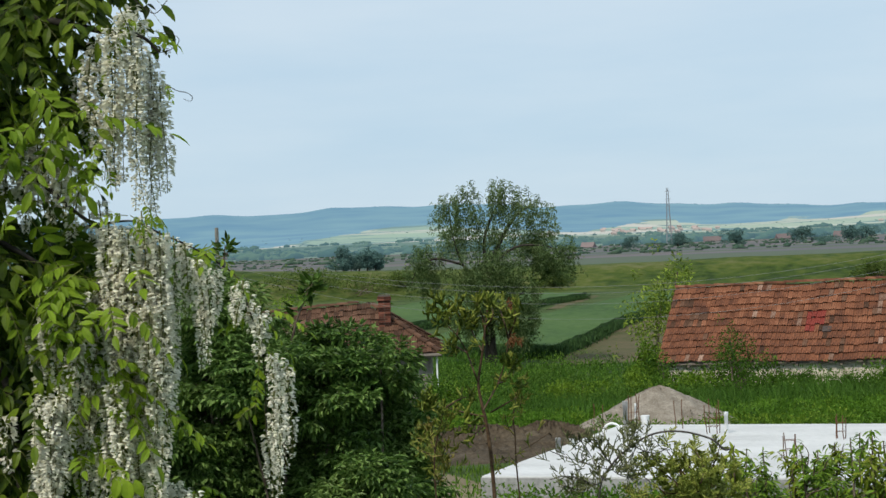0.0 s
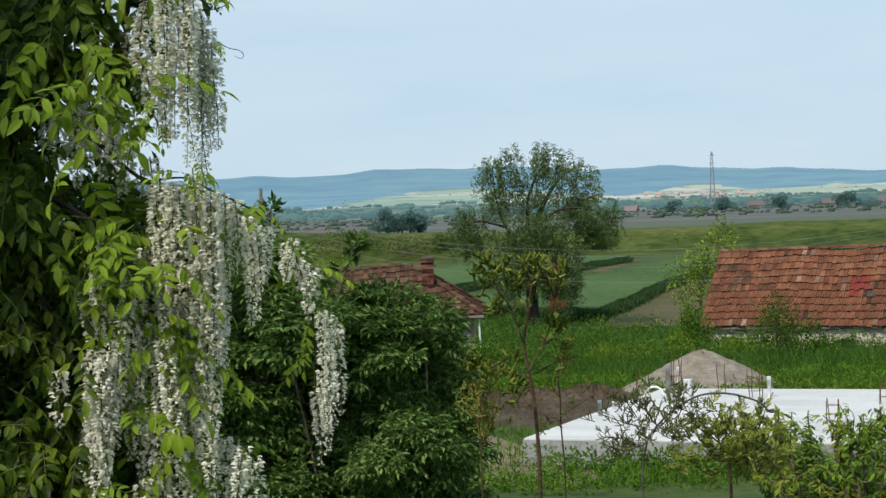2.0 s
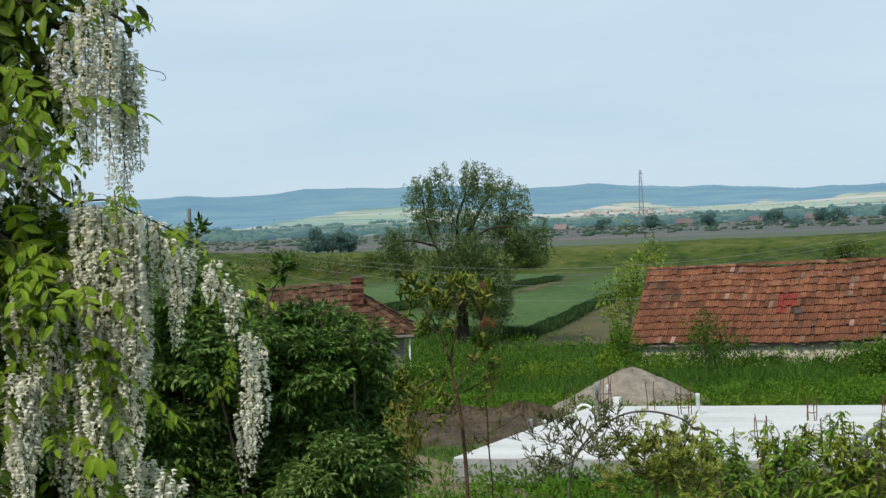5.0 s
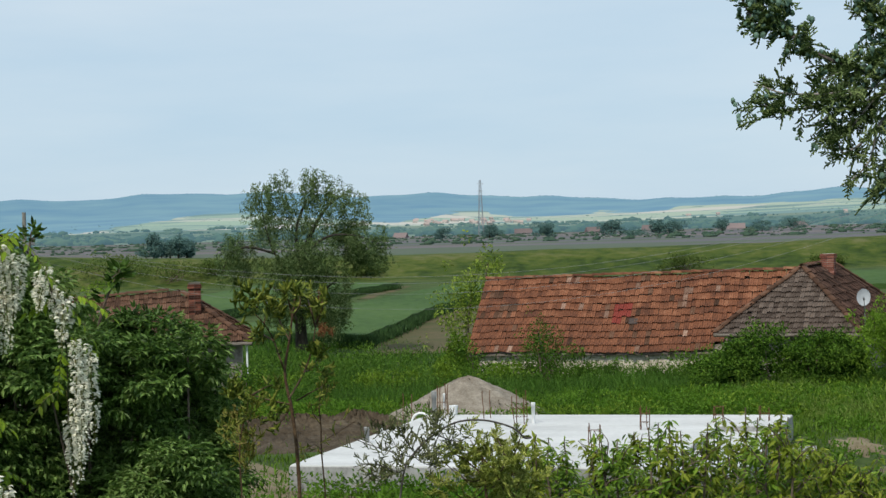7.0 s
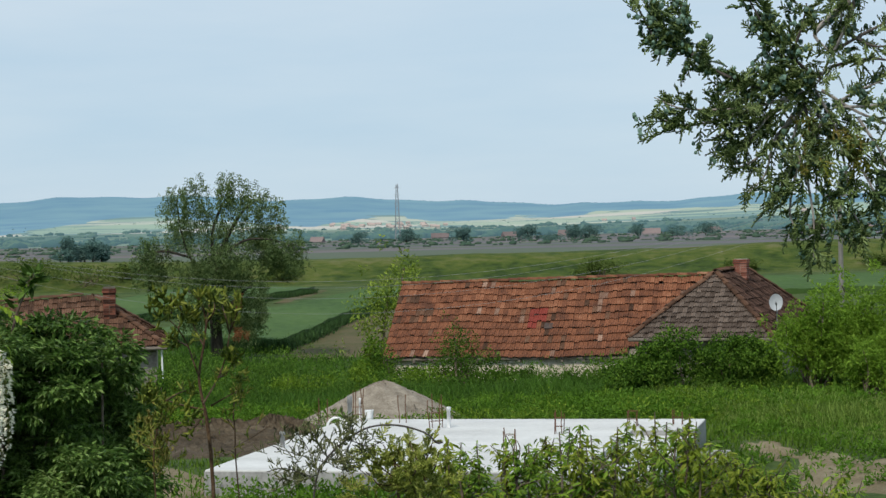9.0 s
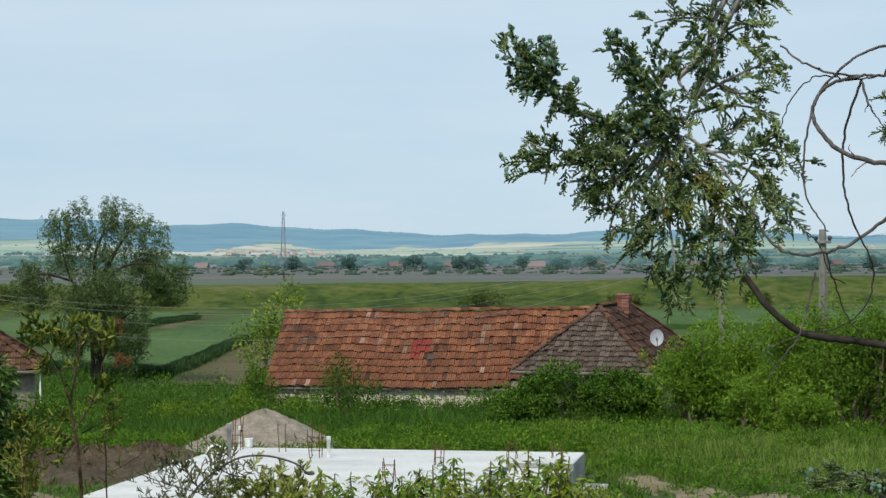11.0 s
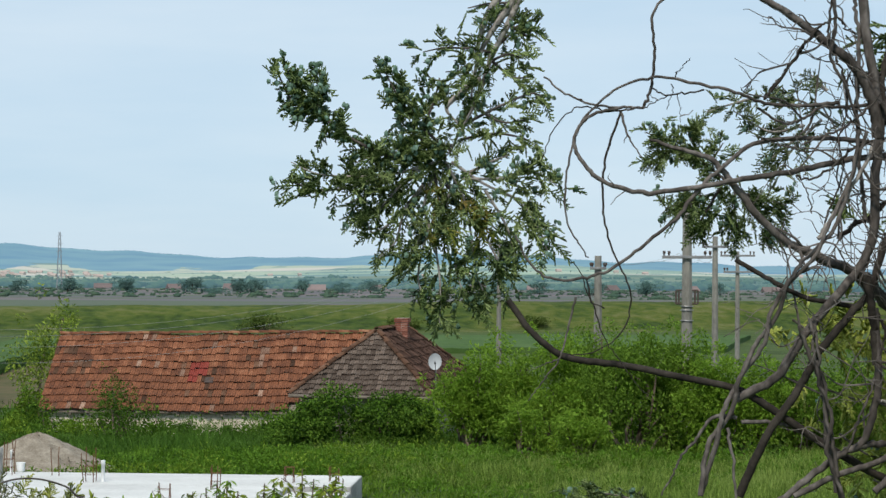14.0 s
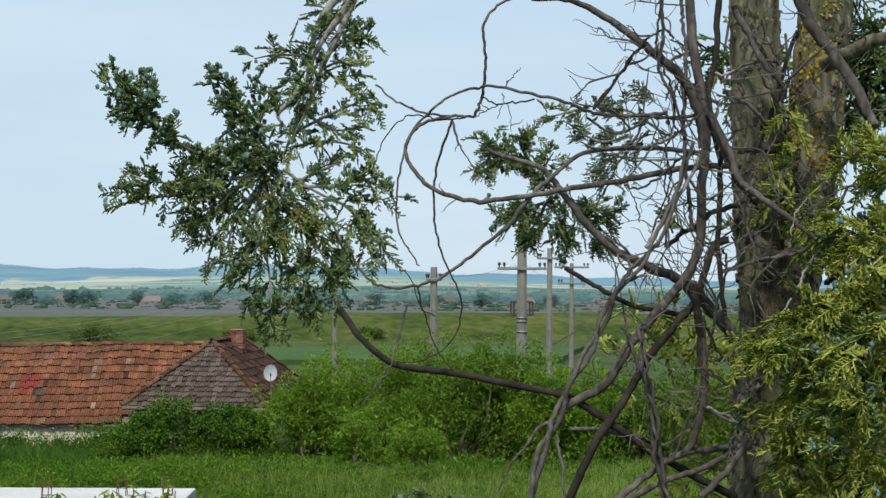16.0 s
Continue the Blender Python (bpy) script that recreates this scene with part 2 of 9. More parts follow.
M_HOUSE_FAR = shader("distant_plaster", [(0.34, 0.32, 0.30), (0.44, 0.42, 0.39)], scale=0.3, fine=2, rough=0.9)
# red dulled towards grey, with haze mixed into the roof colour
M_ROOF_FAR = shader("distant_roof", [(0.135, 0.108, 0.108), (0.17, 0.135, 0.13)], scale=0.2, fine=1.5, rough=0.9, vary=0.25)
# leaf green paled and blued: the haze before these trees is in the colour
M_TREE_FAR = leafy("hazed_distant_leaf", [(0.0624, 0.1274, 0.12), (0.0884, 0.169, 0.15), (0.13, 0.2145, 0.1725)], 0.2, 0.2, scale=0.03)
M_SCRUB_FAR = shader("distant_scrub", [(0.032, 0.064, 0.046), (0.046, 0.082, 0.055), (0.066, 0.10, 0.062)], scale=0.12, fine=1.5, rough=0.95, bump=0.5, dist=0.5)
M_TRACK = shader("field_track_earth", [(0.048, 0.066, 0.016), (0.088, 0.075, 0.034), (0.125, 0.094, 0.052)], scale=0.35, fine=3, rough=0.95, bump=0.5)
# paler still: the haze over the far village is put into its roofs
M_ROOF_HAZY = shader("hazed_village_roof", [(0.34, 0.27, 0.25), (0.42, 0.36, 0.33)], scale=0.2, fine=1.5, rough=0.9, bump=0)
M_STEEL = shader("pylon_steel", [(0.22, 0.24, 0.26), (0.30, 0.32, 0.34)], scale=0.5, fine=4, rough=0.6, metal=0.3)
# ---------------------------------------------------------------- mesh helpers
UP = Vector((0, 0, 1))


class Geo:
    """Vertices and triangles gathered from many pieces."""

    def __init__(self):
        self.v, self.f, self.n = [], [], 0

    def add(self, v, f):
        v, f = np.asarray(v, float).reshape(-1, 3), np.asarray(f, int).reshape(-1, 3)
        self.v.append(v)
        self.f.append(f + self.n)
        self.n += len(v)
        return self

    def quads(self, v, q):
        q = np.asarray(q, int).reshape(-1, 4)
        return self.add(v, np.concatenate([q[:, [0, 1, 2]], q[:, [0, 2, 3]]]))

    def mesh(self, name, smooth=False):
        me = bpy.data.meshes.new(name)
        v, f = np.concatenate(self.v), np.concatenate(self.f)
        me.vertices.add(len(v))
        me.vertices.foreach_set("co", v.ravel())
        me.loops.add(len(f) * 3)
        me.loops.foreach_set("vertex_index", f.ravel())
        me.polygons.add(len(f))
        me.polygons.foreach_set("loop_start", np.arange(len(f)) * 3)
        me.polygons.foreach_set("loop_total", np.full(len(f), 3))
        me.polygons.foreach_set("use_smooth", np.full(len(f), smooth))
        me.update(calc_edges=True)
        return me


def part(name, geo, material, parent=None, label="", smooth=False):
    """One mesh object from gathered pieces, under a thing or a part."""
    me = geo.mesh(name, smooth) if isinstance(geo, Geo) else geo
    if not me.materials:
        me.materials.append(material)
    ob = new(name, me)
    ob.parent = parent
    return tagged(ob, label) if label else ob


def thing(name, at, label, category, group="", turn=0.0):
    ob = new(name)
    ob.empty_display_size = 0.2
    ob.matrix_world = pose(*at, 0, 0, turn)
    return tagged(ob, label, category, group)


def box(geo, x0, y0, z0, x1, y1, z1, m=None):
    v = np.array([(x, y, z) for z in (z0, z1) for y in (y0, y1) for x in (x0, x1)], float)
    if m is not None:
        v = np.array([m @ Vector(p) for p in v])
    return geo.quads(v, [(0, 2, 3, 1), (4, 5, 7, 6), (0, 1, 5, 4), (2, 6, 7, 3), (0, 4, 6, 2), (1, 3, 7, 5)])


def bevel_box(x0, y0, z0, x1, y1, z1, w=0.01, name="box"):
    bm = bmesh.new()
    bmesh.ops.create_cube(bm, size=1)
    bmesh.ops.scale(bm, vec=(x1 - x0, y1 - y0, z1 - z0), verts=bm.verts)
    bmesh.ops.translate(bm, vec=((x0 + x1) / 2, (y0 + y1) / 2, (z0 + z1) / 2), verts=bm.verts)
    bmesh.ops.bevel(bm, geom=bm.edges[:], offset=w, segments=1, affect="EDGES")
    me = bpy.data.meshes.new(name)
    bm.to_mesh(me)
    bm.free()
    return me


def curve(points, steps=6):
    """A smooth line (Catmull-Rom) through points of any dimension."""
    p = np.asarray(points, float)
    if len(p) < 3:
        t = np.linspace(0, 1, steps + 1)[:, None]
        return p[0] * (1 - t) + p[-1] * t
    q = np.vstack([2 * p[0] - p[1], p, 2 * p[-1] - p[-2]])
    out = []
    for a, b, c, d in zip(q, q[1:], q[2:], q[3:]):
        for t in np.arange(steps) / steps:
            out.append(0.5 * (2 * b + (c - a) * t + (2 * a - 5 * b + 4 * c - d) * t * t + (3 * b - a - 3 * c + d) * t**3))
    return np.array(out + [p[-1]])


def tube(geo, pts, r0, r1=None, sides=6, cap=True, knots=0.0, rng=None):
    """A round limb along pts, from radius r0 to r1; knots: unevenness of its girth."""
    p = np.asarray(pts, float)
    n = len(p)
    r = np.linspace(r0, r0 if r1 is None else r1, n) if np.isscalar(r0) else np.asarray(r0, float)
    if knots:
        r = r * (1 + knots * (rng or np.random).uniform(-1, 1, n))
    d = np.gradient(p, axis=0)
    d /= np.linalg.norm(d, axis=1)[:, None] + 1e-9
    ref = np.array([0.31, 0.87, 0.38])
    s = np.cross(d, ref)
    s /= np.linalg.norm(s, axis=1)[:, None] + 1e-9
    u = np.cross(s, d)
    a = np.arange(sides) * 2 * math.pi / sides
    ring = s[:, None] * np.cos(a)[None, :, None] + u[:, None] * np.sin(a)[None, :, None]
    v = (p[:, None] + ring * r[:, None, None]).reshape(-1, 3)
    i, j = np.meshgrid(np.arange(n - 1), np.arange(sides), indexing="ij")
    k = (j + 1) % sides
    q = np.stack([i * sides + j, i * sides + k, (i + 1) * sides + k, (i + 1) * sides + j], -1).reshape(-1, 4)
    geo.quads(v, q)
    if cap:
        for row, flip in ((0, True), (n - 1, False)):
            ids = np.arange(sides)
            if flip:
                ids = ids[::-1]
            geo.add(v[row * sides : (row + 1) * sides], [(ids[0], ids[m], ids[m + 1]) for m in range(1, sides - 1)])
    return geo


def unit(v):
    return v / (np.linalg.norm(v, axis=-1, keepdims=True) + 1e-9)


def leaves(geo, pos, way, length, width, rng, fold=0.25, flat=0.0, shape=0.45):
    """Folded leaves (two halves on a midrib) from pos along way. flat: how level their faces lie."""
    n = len(pos)
    pos, way = np.asarray(pos, float), unit(np.asarray(way, float))
    nrm = rng.normal(size=(n, 3)) * (1 - flat) + np.array([0, 0, 1.0]) * flat
    side = unit(np.cross(way, nrm))
    nrm = np.cross(side, way)
    L = np.broadcast_to(np.asarray(length, float), (n,))[:, None]
    W = np.broadcast_to(np.asarray(width, float), (n,))[:, None]
    mid = pos + way * L * shape
    tip = pos + way * L - nrm * L * 0.12
    lift = nrm * W * fold
    v = np.stack([pos, mid - side * W / 2 + lift, tip, mid + side * W / 2 + lift], 1).reshape(-1, 3)
    b = (np.arange(n) * 4)[:, None]
    f = np.concatenate([b + [0, 2, 1], b + [0, 3, 2]], 1).reshape(-1, 3)
    return geo.add(v, f)


def ball(rng, n, hollow=0.0):
    """Random points in the unit ball; hollow pushes them outwards."""
    d = unit(rng.normal(size=(n, 3)))
    r = rng.uniform(hollow**3, 1, n) ** (1 / 3)
    return d * r[:, None], d


def clump(geo, centre, radii, n, length, width, rng, droop=0.3, hollow=0.35, flat=0.3):
    """A loose ball of leaves that point outwards and hang a little."""
    p, d = ball(rng, n, hollow)
    pos = np.asarray(centre) + p * np.asarray(radii)
    way = d * 0.7 + rng.normal(size=(n, 3)) * 0.6 + np.array([0, 0, -droop])
    s = rng.uniform(0.6, 1.25, n)
    return leaves(geo, pos, way, length * s, width * s, rng, flat=flat)


def sway(a, b, rng, bend=0.12, steps=5):
    """A bent line from a to b."""
    a, b = np.asarray(a, float), np.asarray(b, float)
    L = np.linalg.norm(b - a)
    mids = [a + (b - a) * t + rng.normal(size=3) * L * bend * (1 - abs(2 * t - 1) * 0.4) for t in (0.33, 0.66)]
    return curve([a, *mids, b], steps)
# ---------------------------------------------------------------- the lie of the land


def ramp(a, b, v):
    t = np.clip((np.asarray(v, float) - a) / (b - a), 0, 1)
    return t * t * (3 - 2 * t)


CREST_AZ = np.radians([-60, -12, -8, -5, -3.3, -2.3, 0.5, 3.3, 5.6, 9.1, 12.5, 15, 17, 23, 31, 60])
CREST_Z = np.array([60, 80, 83, 76, 82, 84, 82, 74, 76, 63, 54, 54, 57, 43, 37, 40])
# where the woods begin on the slopes: degrees to the right of +y, metres from the garden
TREE_LINE = [(-10, 2250), (-7.4, 2230), (-6.4, 2310), (-5.4, 2370), (-4.1, 2570), (-3.1, 2800), (-2.3, 3200), (-1.5, 3320), (-0.3, 3380), (1.5, 3000), (3.5, 2640), (4.2, 2550), (5.5, 3280), (6.6, 3400), (8.5, 3170),
             (10.2, 3300), (12.2, 3200), (12.6, 3480), (13.4, 3390), (15.8, 3330), (20, 3380), (26, 3250), (34, 3300)]


def ripple(x, y, s):
    return np.sin(x / s * 1.3 + 1.7 * np.sin(y / s * 0.7)) * np.sin(y / s * 1.1 + 1.3 * np.sin(x / s * 0.9 + 2))


def ground(x, y):
    """Height of the land, metres: a garden slope, a building plot, a fall to the old houses, a plain, a dike, hills."""
    x, y = np.asarray(x, float), np.asarray(y, float)
    z = 2.3 * np.clip((34 - y) / 34, 0, 1.3) ** 1.2
    z = z - 0.5 * ramp(47, 60, y) - 0.85 * ramp(61, 66.5, y) - 0.15 * ramp(70, 95, y)
    z = z + 0.05 * ripple(x, y, 2.7) * ramp(4, 15, y) * (1 - ramp(250, 400, y)) + 0.02 * ripple(y, x, 0.9)
    crest = 240 + 0.02 * x
    top = 2.9 + 1.3 * (1 - ramp(-40, 5, x)) + 0.6 * ramp(45, 95, x) + 0.12 * ripple(x, y, 8)
    z = z + top * ramp(crest - 11, crest, y) * (1 - ramp(crest + 5, crest + 14, y))
    r, az = np.hypot(x, y), np.arctan2(x, np.maximum(y, 1e-3))
    far = np.interp(az, CREST_AZ, CREST_Z) + 2.0 * np.sin(az * 90) + 1.2 * np.sin(az * 210 + 1)
    z = z + (19 + 5 * np.sin(az * 17 + 2)) * ramp(1900, 3100, r) + (far - 20) * ramp(2900, 4200, r) ** 1.2 * (1 - 0.3 * ramp(4250, 4700, r))
    z = z + 2.5 * ripple(x, y, 190) * ramp(2200, 3200, r)
    return z


def fields(name, scale, cols, forest=None, haze_glow=None, edge=500):
    """Strips of farmland seen from afar; above a height, woods; emission stands in for haze over the distance."""
    m = bpy.data.materials.new(name)
    m.use_nodes = True
    n, l = m.node_tree.nodes, m.node_tree.links
    b = n["Principled BSDF"]
    b.inputs["Roughness"].default_value = 0.95
    b.inputs["Specular IOR Level"].default_value = 0.1
    tc = n.new("ShaderNodeTexCoord")
    mp = n.new("ShaderNodeMapping")
    mp.inputs["Scale"].default_value, mp.inputs["Rotation"].default_value = scale, (0, 0, 0.35)
    l.new(tc.outputs["Object"], mp.inputs["Vector"])
    vor = n.new("ShaderNodeTexVoronoi")
    vor.inputs["Scale"].default_value = 1
    l.new(mp.outputs[0], vor.inputs["Vector"])
    rp = n.new("ShaderNodeValToRGB")
    rp.color_ramp.interpolation = "CONSTANT"
    while len(rp.color_ramp.elements) < len(cols):
        rp.color_ramp.elements.new(0.5)
    for k, c in enumerate(cols):
        rp.color_ramp.elements[k].position, rp.color_ramp.elements[k].color = k / len(cols), (*c, 1)
    sep = n.new("ShaderNodeSeparateColor")
    l.new(vor.outputs["Color"], sep.inputs[0])
    l.new(sep.outputs[0], rp.inputs["Fac"])
    out = rp.outputs["Color"]
    nz = n.new("ShaderNodeTexNoise")
    nz.inputs["Scale"].default_value, nz.inputs["Detail"].default_value = 0.006, 6
    l.new(tc.outputs["Object"], nz.inputs["Vector"])
    if forest:
        def sums(op, p, q):
            k = n.new("ShaderNodeMath")
            k.operation = op
            for i, v in enumerate((p, q)):
                if isinstance(v, (int, float)):
                    k.inputs[i].default_value = v
                else:
                    l.new(v, k.inputs[i])
            return k.outputs[0]

        # hedges between the strips
        rim = n.new("ShaderNodeTexVoronoi")
        rim.feature = "DISTANCE_TO_EDGE"
        rim.inputs["Scale"].default_value = 1
        l.new(mp.outputs[0], rim.inputs["Vector"])
        patch = n.new("ShaderNodeTexNoise")
        patch.inputs["Scale"].default_value, patch.inputs["Detail"].default_value = 0.011, 3
        l.new(tc.outputs["Object"], patch.inputs["Vector"])
        hedge = sums("MULTIPLY", sums("LESS_THAN", rim.outputs["Distance"], 0.045), sums("GREATER_THAN", patch.outputs["Fac"], 0.47))
        hx = n.new("ShaderNodeMix")
        hx.data_type = "RGBA"
        hx.inputs[7].default_value = (0.035, 0.06, 0.03, 1)
        l.new(hedge, hx.inputs[0])
        l.new(out, hx.inputs[6])
        out = hx.outputs[2]
        # the wood's edge, along its own line across the slopes
        sx = n.new("ShaderNodeSeparateXYZ")
        l.new(tc.outputs["Object"], sx.inputs[0])
        turn_ = sums("MULTIPLY_ADD", sums("ARCTAN2", sx.outputs["X"], sx.outputs["Y"]), math.degrees(1) / 45)
        turn_.node.inputs[2].default_value = 10 / 45
        line = n.new("ShaderNodeValToRGB")
        while len(line.color_ramp.elements) < len(TREE_LINE):
            line.color_ramp.elements.new(0.5)
        for e, (a_, r_) in zip(line.color_ramp.elements, TREE_LINE):
            e.position, e.color = (a_ + 10) / 45, ((r_ - 2000) / 2000,) * 3 + (1,)
        l.new(turn_, line.inputs["Fac"])
        way_off = sums("SQRT", sums("ADD", sums("MULTIPLY", sx.outputs["X"], sx.outputs["X"]), sums("MULTIPLY", sx.outputs["Y"], sx.outputs["Y"])), 0)
        rough_ = sums("MULTIPLY_ADD", nz.outputs["Fac"], edge)
        rough_.node.inputs[2].default_value = -0.5 * edge - 2000
        depth_ = sums("DIVIDE", sums("ADD", way_off, rough_), 2000.0)
        lv = n.new("ShaderNodeSeparateColor")
        l.new(line.outputs["Color"], lv.inputs[0])
        g = sums("GREATER_THAN", depth_, lv.outputs[0]).node
        mx = n.new("ShaderNodeMix")
        mx.data_type = "RGBA"
        l.new(g.outputs[0], mx.inputs[0])
        l.new(out, mx.inputs[6])
        nf = n.new("ShaderNodeTexNoise")
        nf.inputs["Scale"].default_value, nf.inputs["Detail"].default_value = 0.008, 8
        l.new(tc.outputs["Object"], nf.inputs["Vector"])
        fr = n.new("ShaderNodeValToRGB")
        for k in (0, 1):
            fr.color_ramp.elements[k].position, fr.color_ramp.elements[k].color = 0.35 + 0.3 * k, (*forest[k], 1)
        l.new(nf.outputs["Fac"], fr.inputs["Fac"])
        l.new(fr.outputs["Color"], mx.inputs[7])
        out = mx.outputs[2]
    l.new(out, b.inputs["Base Color"])
    if haze_glow:
        b.inputs["Emission Color"].default_value = (*haze_glow[:3], 1)
        b.inputs["Emission Strength"].default_value = haze_glow[3]
        if forest:      # emission for air that is bluer before the farther woods
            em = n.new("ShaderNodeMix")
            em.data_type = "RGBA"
            em.inputs[6].default_value, em.inputs[7].default_value = (0.34, 0.54, 0.64, 1), (*haze_glow[:3], 1)
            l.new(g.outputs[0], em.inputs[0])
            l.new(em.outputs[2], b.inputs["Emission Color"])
    return m


M_PLAIN = fields("plain_fields", (0.006, 0.03, 0.001),
                 [(0.115, 0.110, 0.118), (0.135, 0.122, 0.125), (0.08, 0.112, 0.075), (0.105, 0.105, 0.112), (0.09, 0.112, 0.08), (0.15, 0.132, 0.128), (0.125, 0.112, 0.108)])
# the far country carries its blue haze as emission
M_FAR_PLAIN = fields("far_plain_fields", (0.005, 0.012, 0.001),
                     [(0.045, 0.08, 0.045), (0.06, 0.095, 0.05), (0.11, 0.13, 0.07), (0.045, 0.075, 0.045)], haze_glow=(0.32, 0.56, 0.72, 0.20))
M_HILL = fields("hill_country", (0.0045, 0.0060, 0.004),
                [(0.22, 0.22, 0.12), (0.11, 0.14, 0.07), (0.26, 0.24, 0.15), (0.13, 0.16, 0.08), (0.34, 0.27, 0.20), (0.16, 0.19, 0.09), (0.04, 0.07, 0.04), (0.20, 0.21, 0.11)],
                forest=((0.004, 0.010, 0.010), (0.055, 0.07, 0.035)), haze_glow=(0.34, 0.69, 1.0, 0.42), edge=420)
M_COPSE = fields("far_woods", (0.02, 0.02, 0.02), [(0.02, 0.045, 0.025), (0.035, 0.065, 0.03), (0.05, 0.08, 0.035)], haze_glow=(0.32, 0.60, 0.78, 0.20))
M_CREST = fields("crest_woods", (0.02, 0.02, 0.02), [(0.004, 0.012, 0.008), (0.03, 0.05, 0.02)], haze_glow=(0.37, 0.71, 0.97, 0.36))
M_DIKE = shader("dike_grass", [(0.022, 0.042, 0.009), (0.046, 0.072, 0.013), (0.075, 0.094, 0.020), (0.11, 0.115, 0.045)], scale=0.16, fine=0.8, rough=0.95, bump=1.0, dist=1.2, stretch=(0.8, 1, 2.0))


def build_ground():
    az = np.concatenate([np.linspace(-58, -8, 24), np.linspace(-7.6, 31, 240), np.linspace(31.5, 62, 16)])
    ys = np.concatenate([np.linspace(-40, 2, 10), np.arange(3, 70, 0.7), np.arange(70, 222, 4), np.arange(222, 262, 1.4),
                         np.geomspace(264, 1900, 36), np.linspace(1950, 4750, 64)])
    t = np.tan(np.radians(az))[None, :]
    y = np.repeat(ys[:, None], len(az), 1)
    x = t * (y + 55)
    z = ground(x, y)
    nr, nc = x.shape
    i, j = np.meshgrid(np.arange(nr - 1), np.arange(nc - 1), indexing="ij")
    a = (i * nc + j).ravel()
    q = np.stack([a, a + 1, a + nc + 1, a + nc], 1)
    low = np.stack([x, y, z - 8 * ramp(1150, 1500, y) - 40 * ramp(2500, 4000, y)], -1).reshape(-1, 3)
    me = Geo().quads(low, q).mesh("ground", True)
    row = np.tile(i.ravel(), 2)
    yc = ys[row]
    for m in (M_GRASS, M_DIKE, M_PLAIN):
        me.materials.append(m)
    me.polygons.foreach_set("material_index", np.where(yc < 222, 0, np.where(yc < 262, 1, 2)))
    tagged(new("ground", me), "green garden slope, meadow, grassy dike and grey ploughed plain", "ground", kind="structure")
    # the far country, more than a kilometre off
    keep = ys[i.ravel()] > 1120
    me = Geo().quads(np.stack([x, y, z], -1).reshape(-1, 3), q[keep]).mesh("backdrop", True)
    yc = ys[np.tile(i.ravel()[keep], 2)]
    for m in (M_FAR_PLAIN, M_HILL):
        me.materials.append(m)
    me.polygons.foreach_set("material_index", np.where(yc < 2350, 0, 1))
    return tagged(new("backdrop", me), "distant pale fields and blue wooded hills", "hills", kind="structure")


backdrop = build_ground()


def earth_patch(name, cx, cy, rx, ry, turn, material, label, seed, lift=0.03, rough=0.05, hump=0.0):
    """A patch of bare earth with a ragged rim, lying on the land."""
    rng = np.random.default_rng(seed)
    g = Geo()
    na, nr = 64, 14
    wob = 1 + sum(rng.uniform(-0.16, 0.16) * np.sin(k * np.linspace(0, 2 * math.pi, na, endpoint=False) + rng.uniform(0, 6)) for k in range(2, 9))
    a = np.linspace(0, 2 * math.pi, na, endpoint=False)
    ct, st = math.cos(radians(turn)), math.sin(radians(turn))
    v = []
    for k in range(nr + 1):
        s = k / nr
        px, py = np.cos(a) * rx * s * wob, np.sin(a) * ry * s * wob
        x, y = cx + px * ct - py * st, cy + px * st + py * ct
        edge = 1 - s**4
        v.append(np.stack([x, y, ground(x, y) + (lift + hump * (1 - s * s) + rng.uniform(0, rough, na)) * edge - 0.05 * s**6], 1))
    q = [(k * na + j, k * na + (j + 1) % na, (k + 1) * na + (j + 1) % na, (k + 1) * na + j) for k in range(nr) for j in range(na)]
    g.quads(np.concatenate(v), q)
    ob = part(name, g, material, smooth=True)
    return tagged(ob, label, "earth", kind="structure")


earth_patch("trodden_ground", -0.4, 37.6, 2.2, 4.4, 12, M_PATH, "bare trodden earth beside the concrete slab", 3)
earth_patch("dug_ground", 1.0, 46.0, 2.9, 3.5, 10, M_SOIL, "brown dug-over soil with a low bank", 4, rough=0.2)
earth_patch("spoil_strip", -0.9, 50.6, 2.4, 1.6, 6, M_PATH, "pale strip of spread spoil above the dug soil", 14, rough=0.08)
earth_patch("sandy_path", 13.3, 35.6, 1.9, 3.6, -14, M_PATH, "sandy earth track through the meadow", 5)
earth_patch("sandy_path", 12.75, 40.0, 0.55, 1.5, -6, M_PATH, "sandy earth track through the meadow", 6)

# ---------------------------------------------------------------- heaps


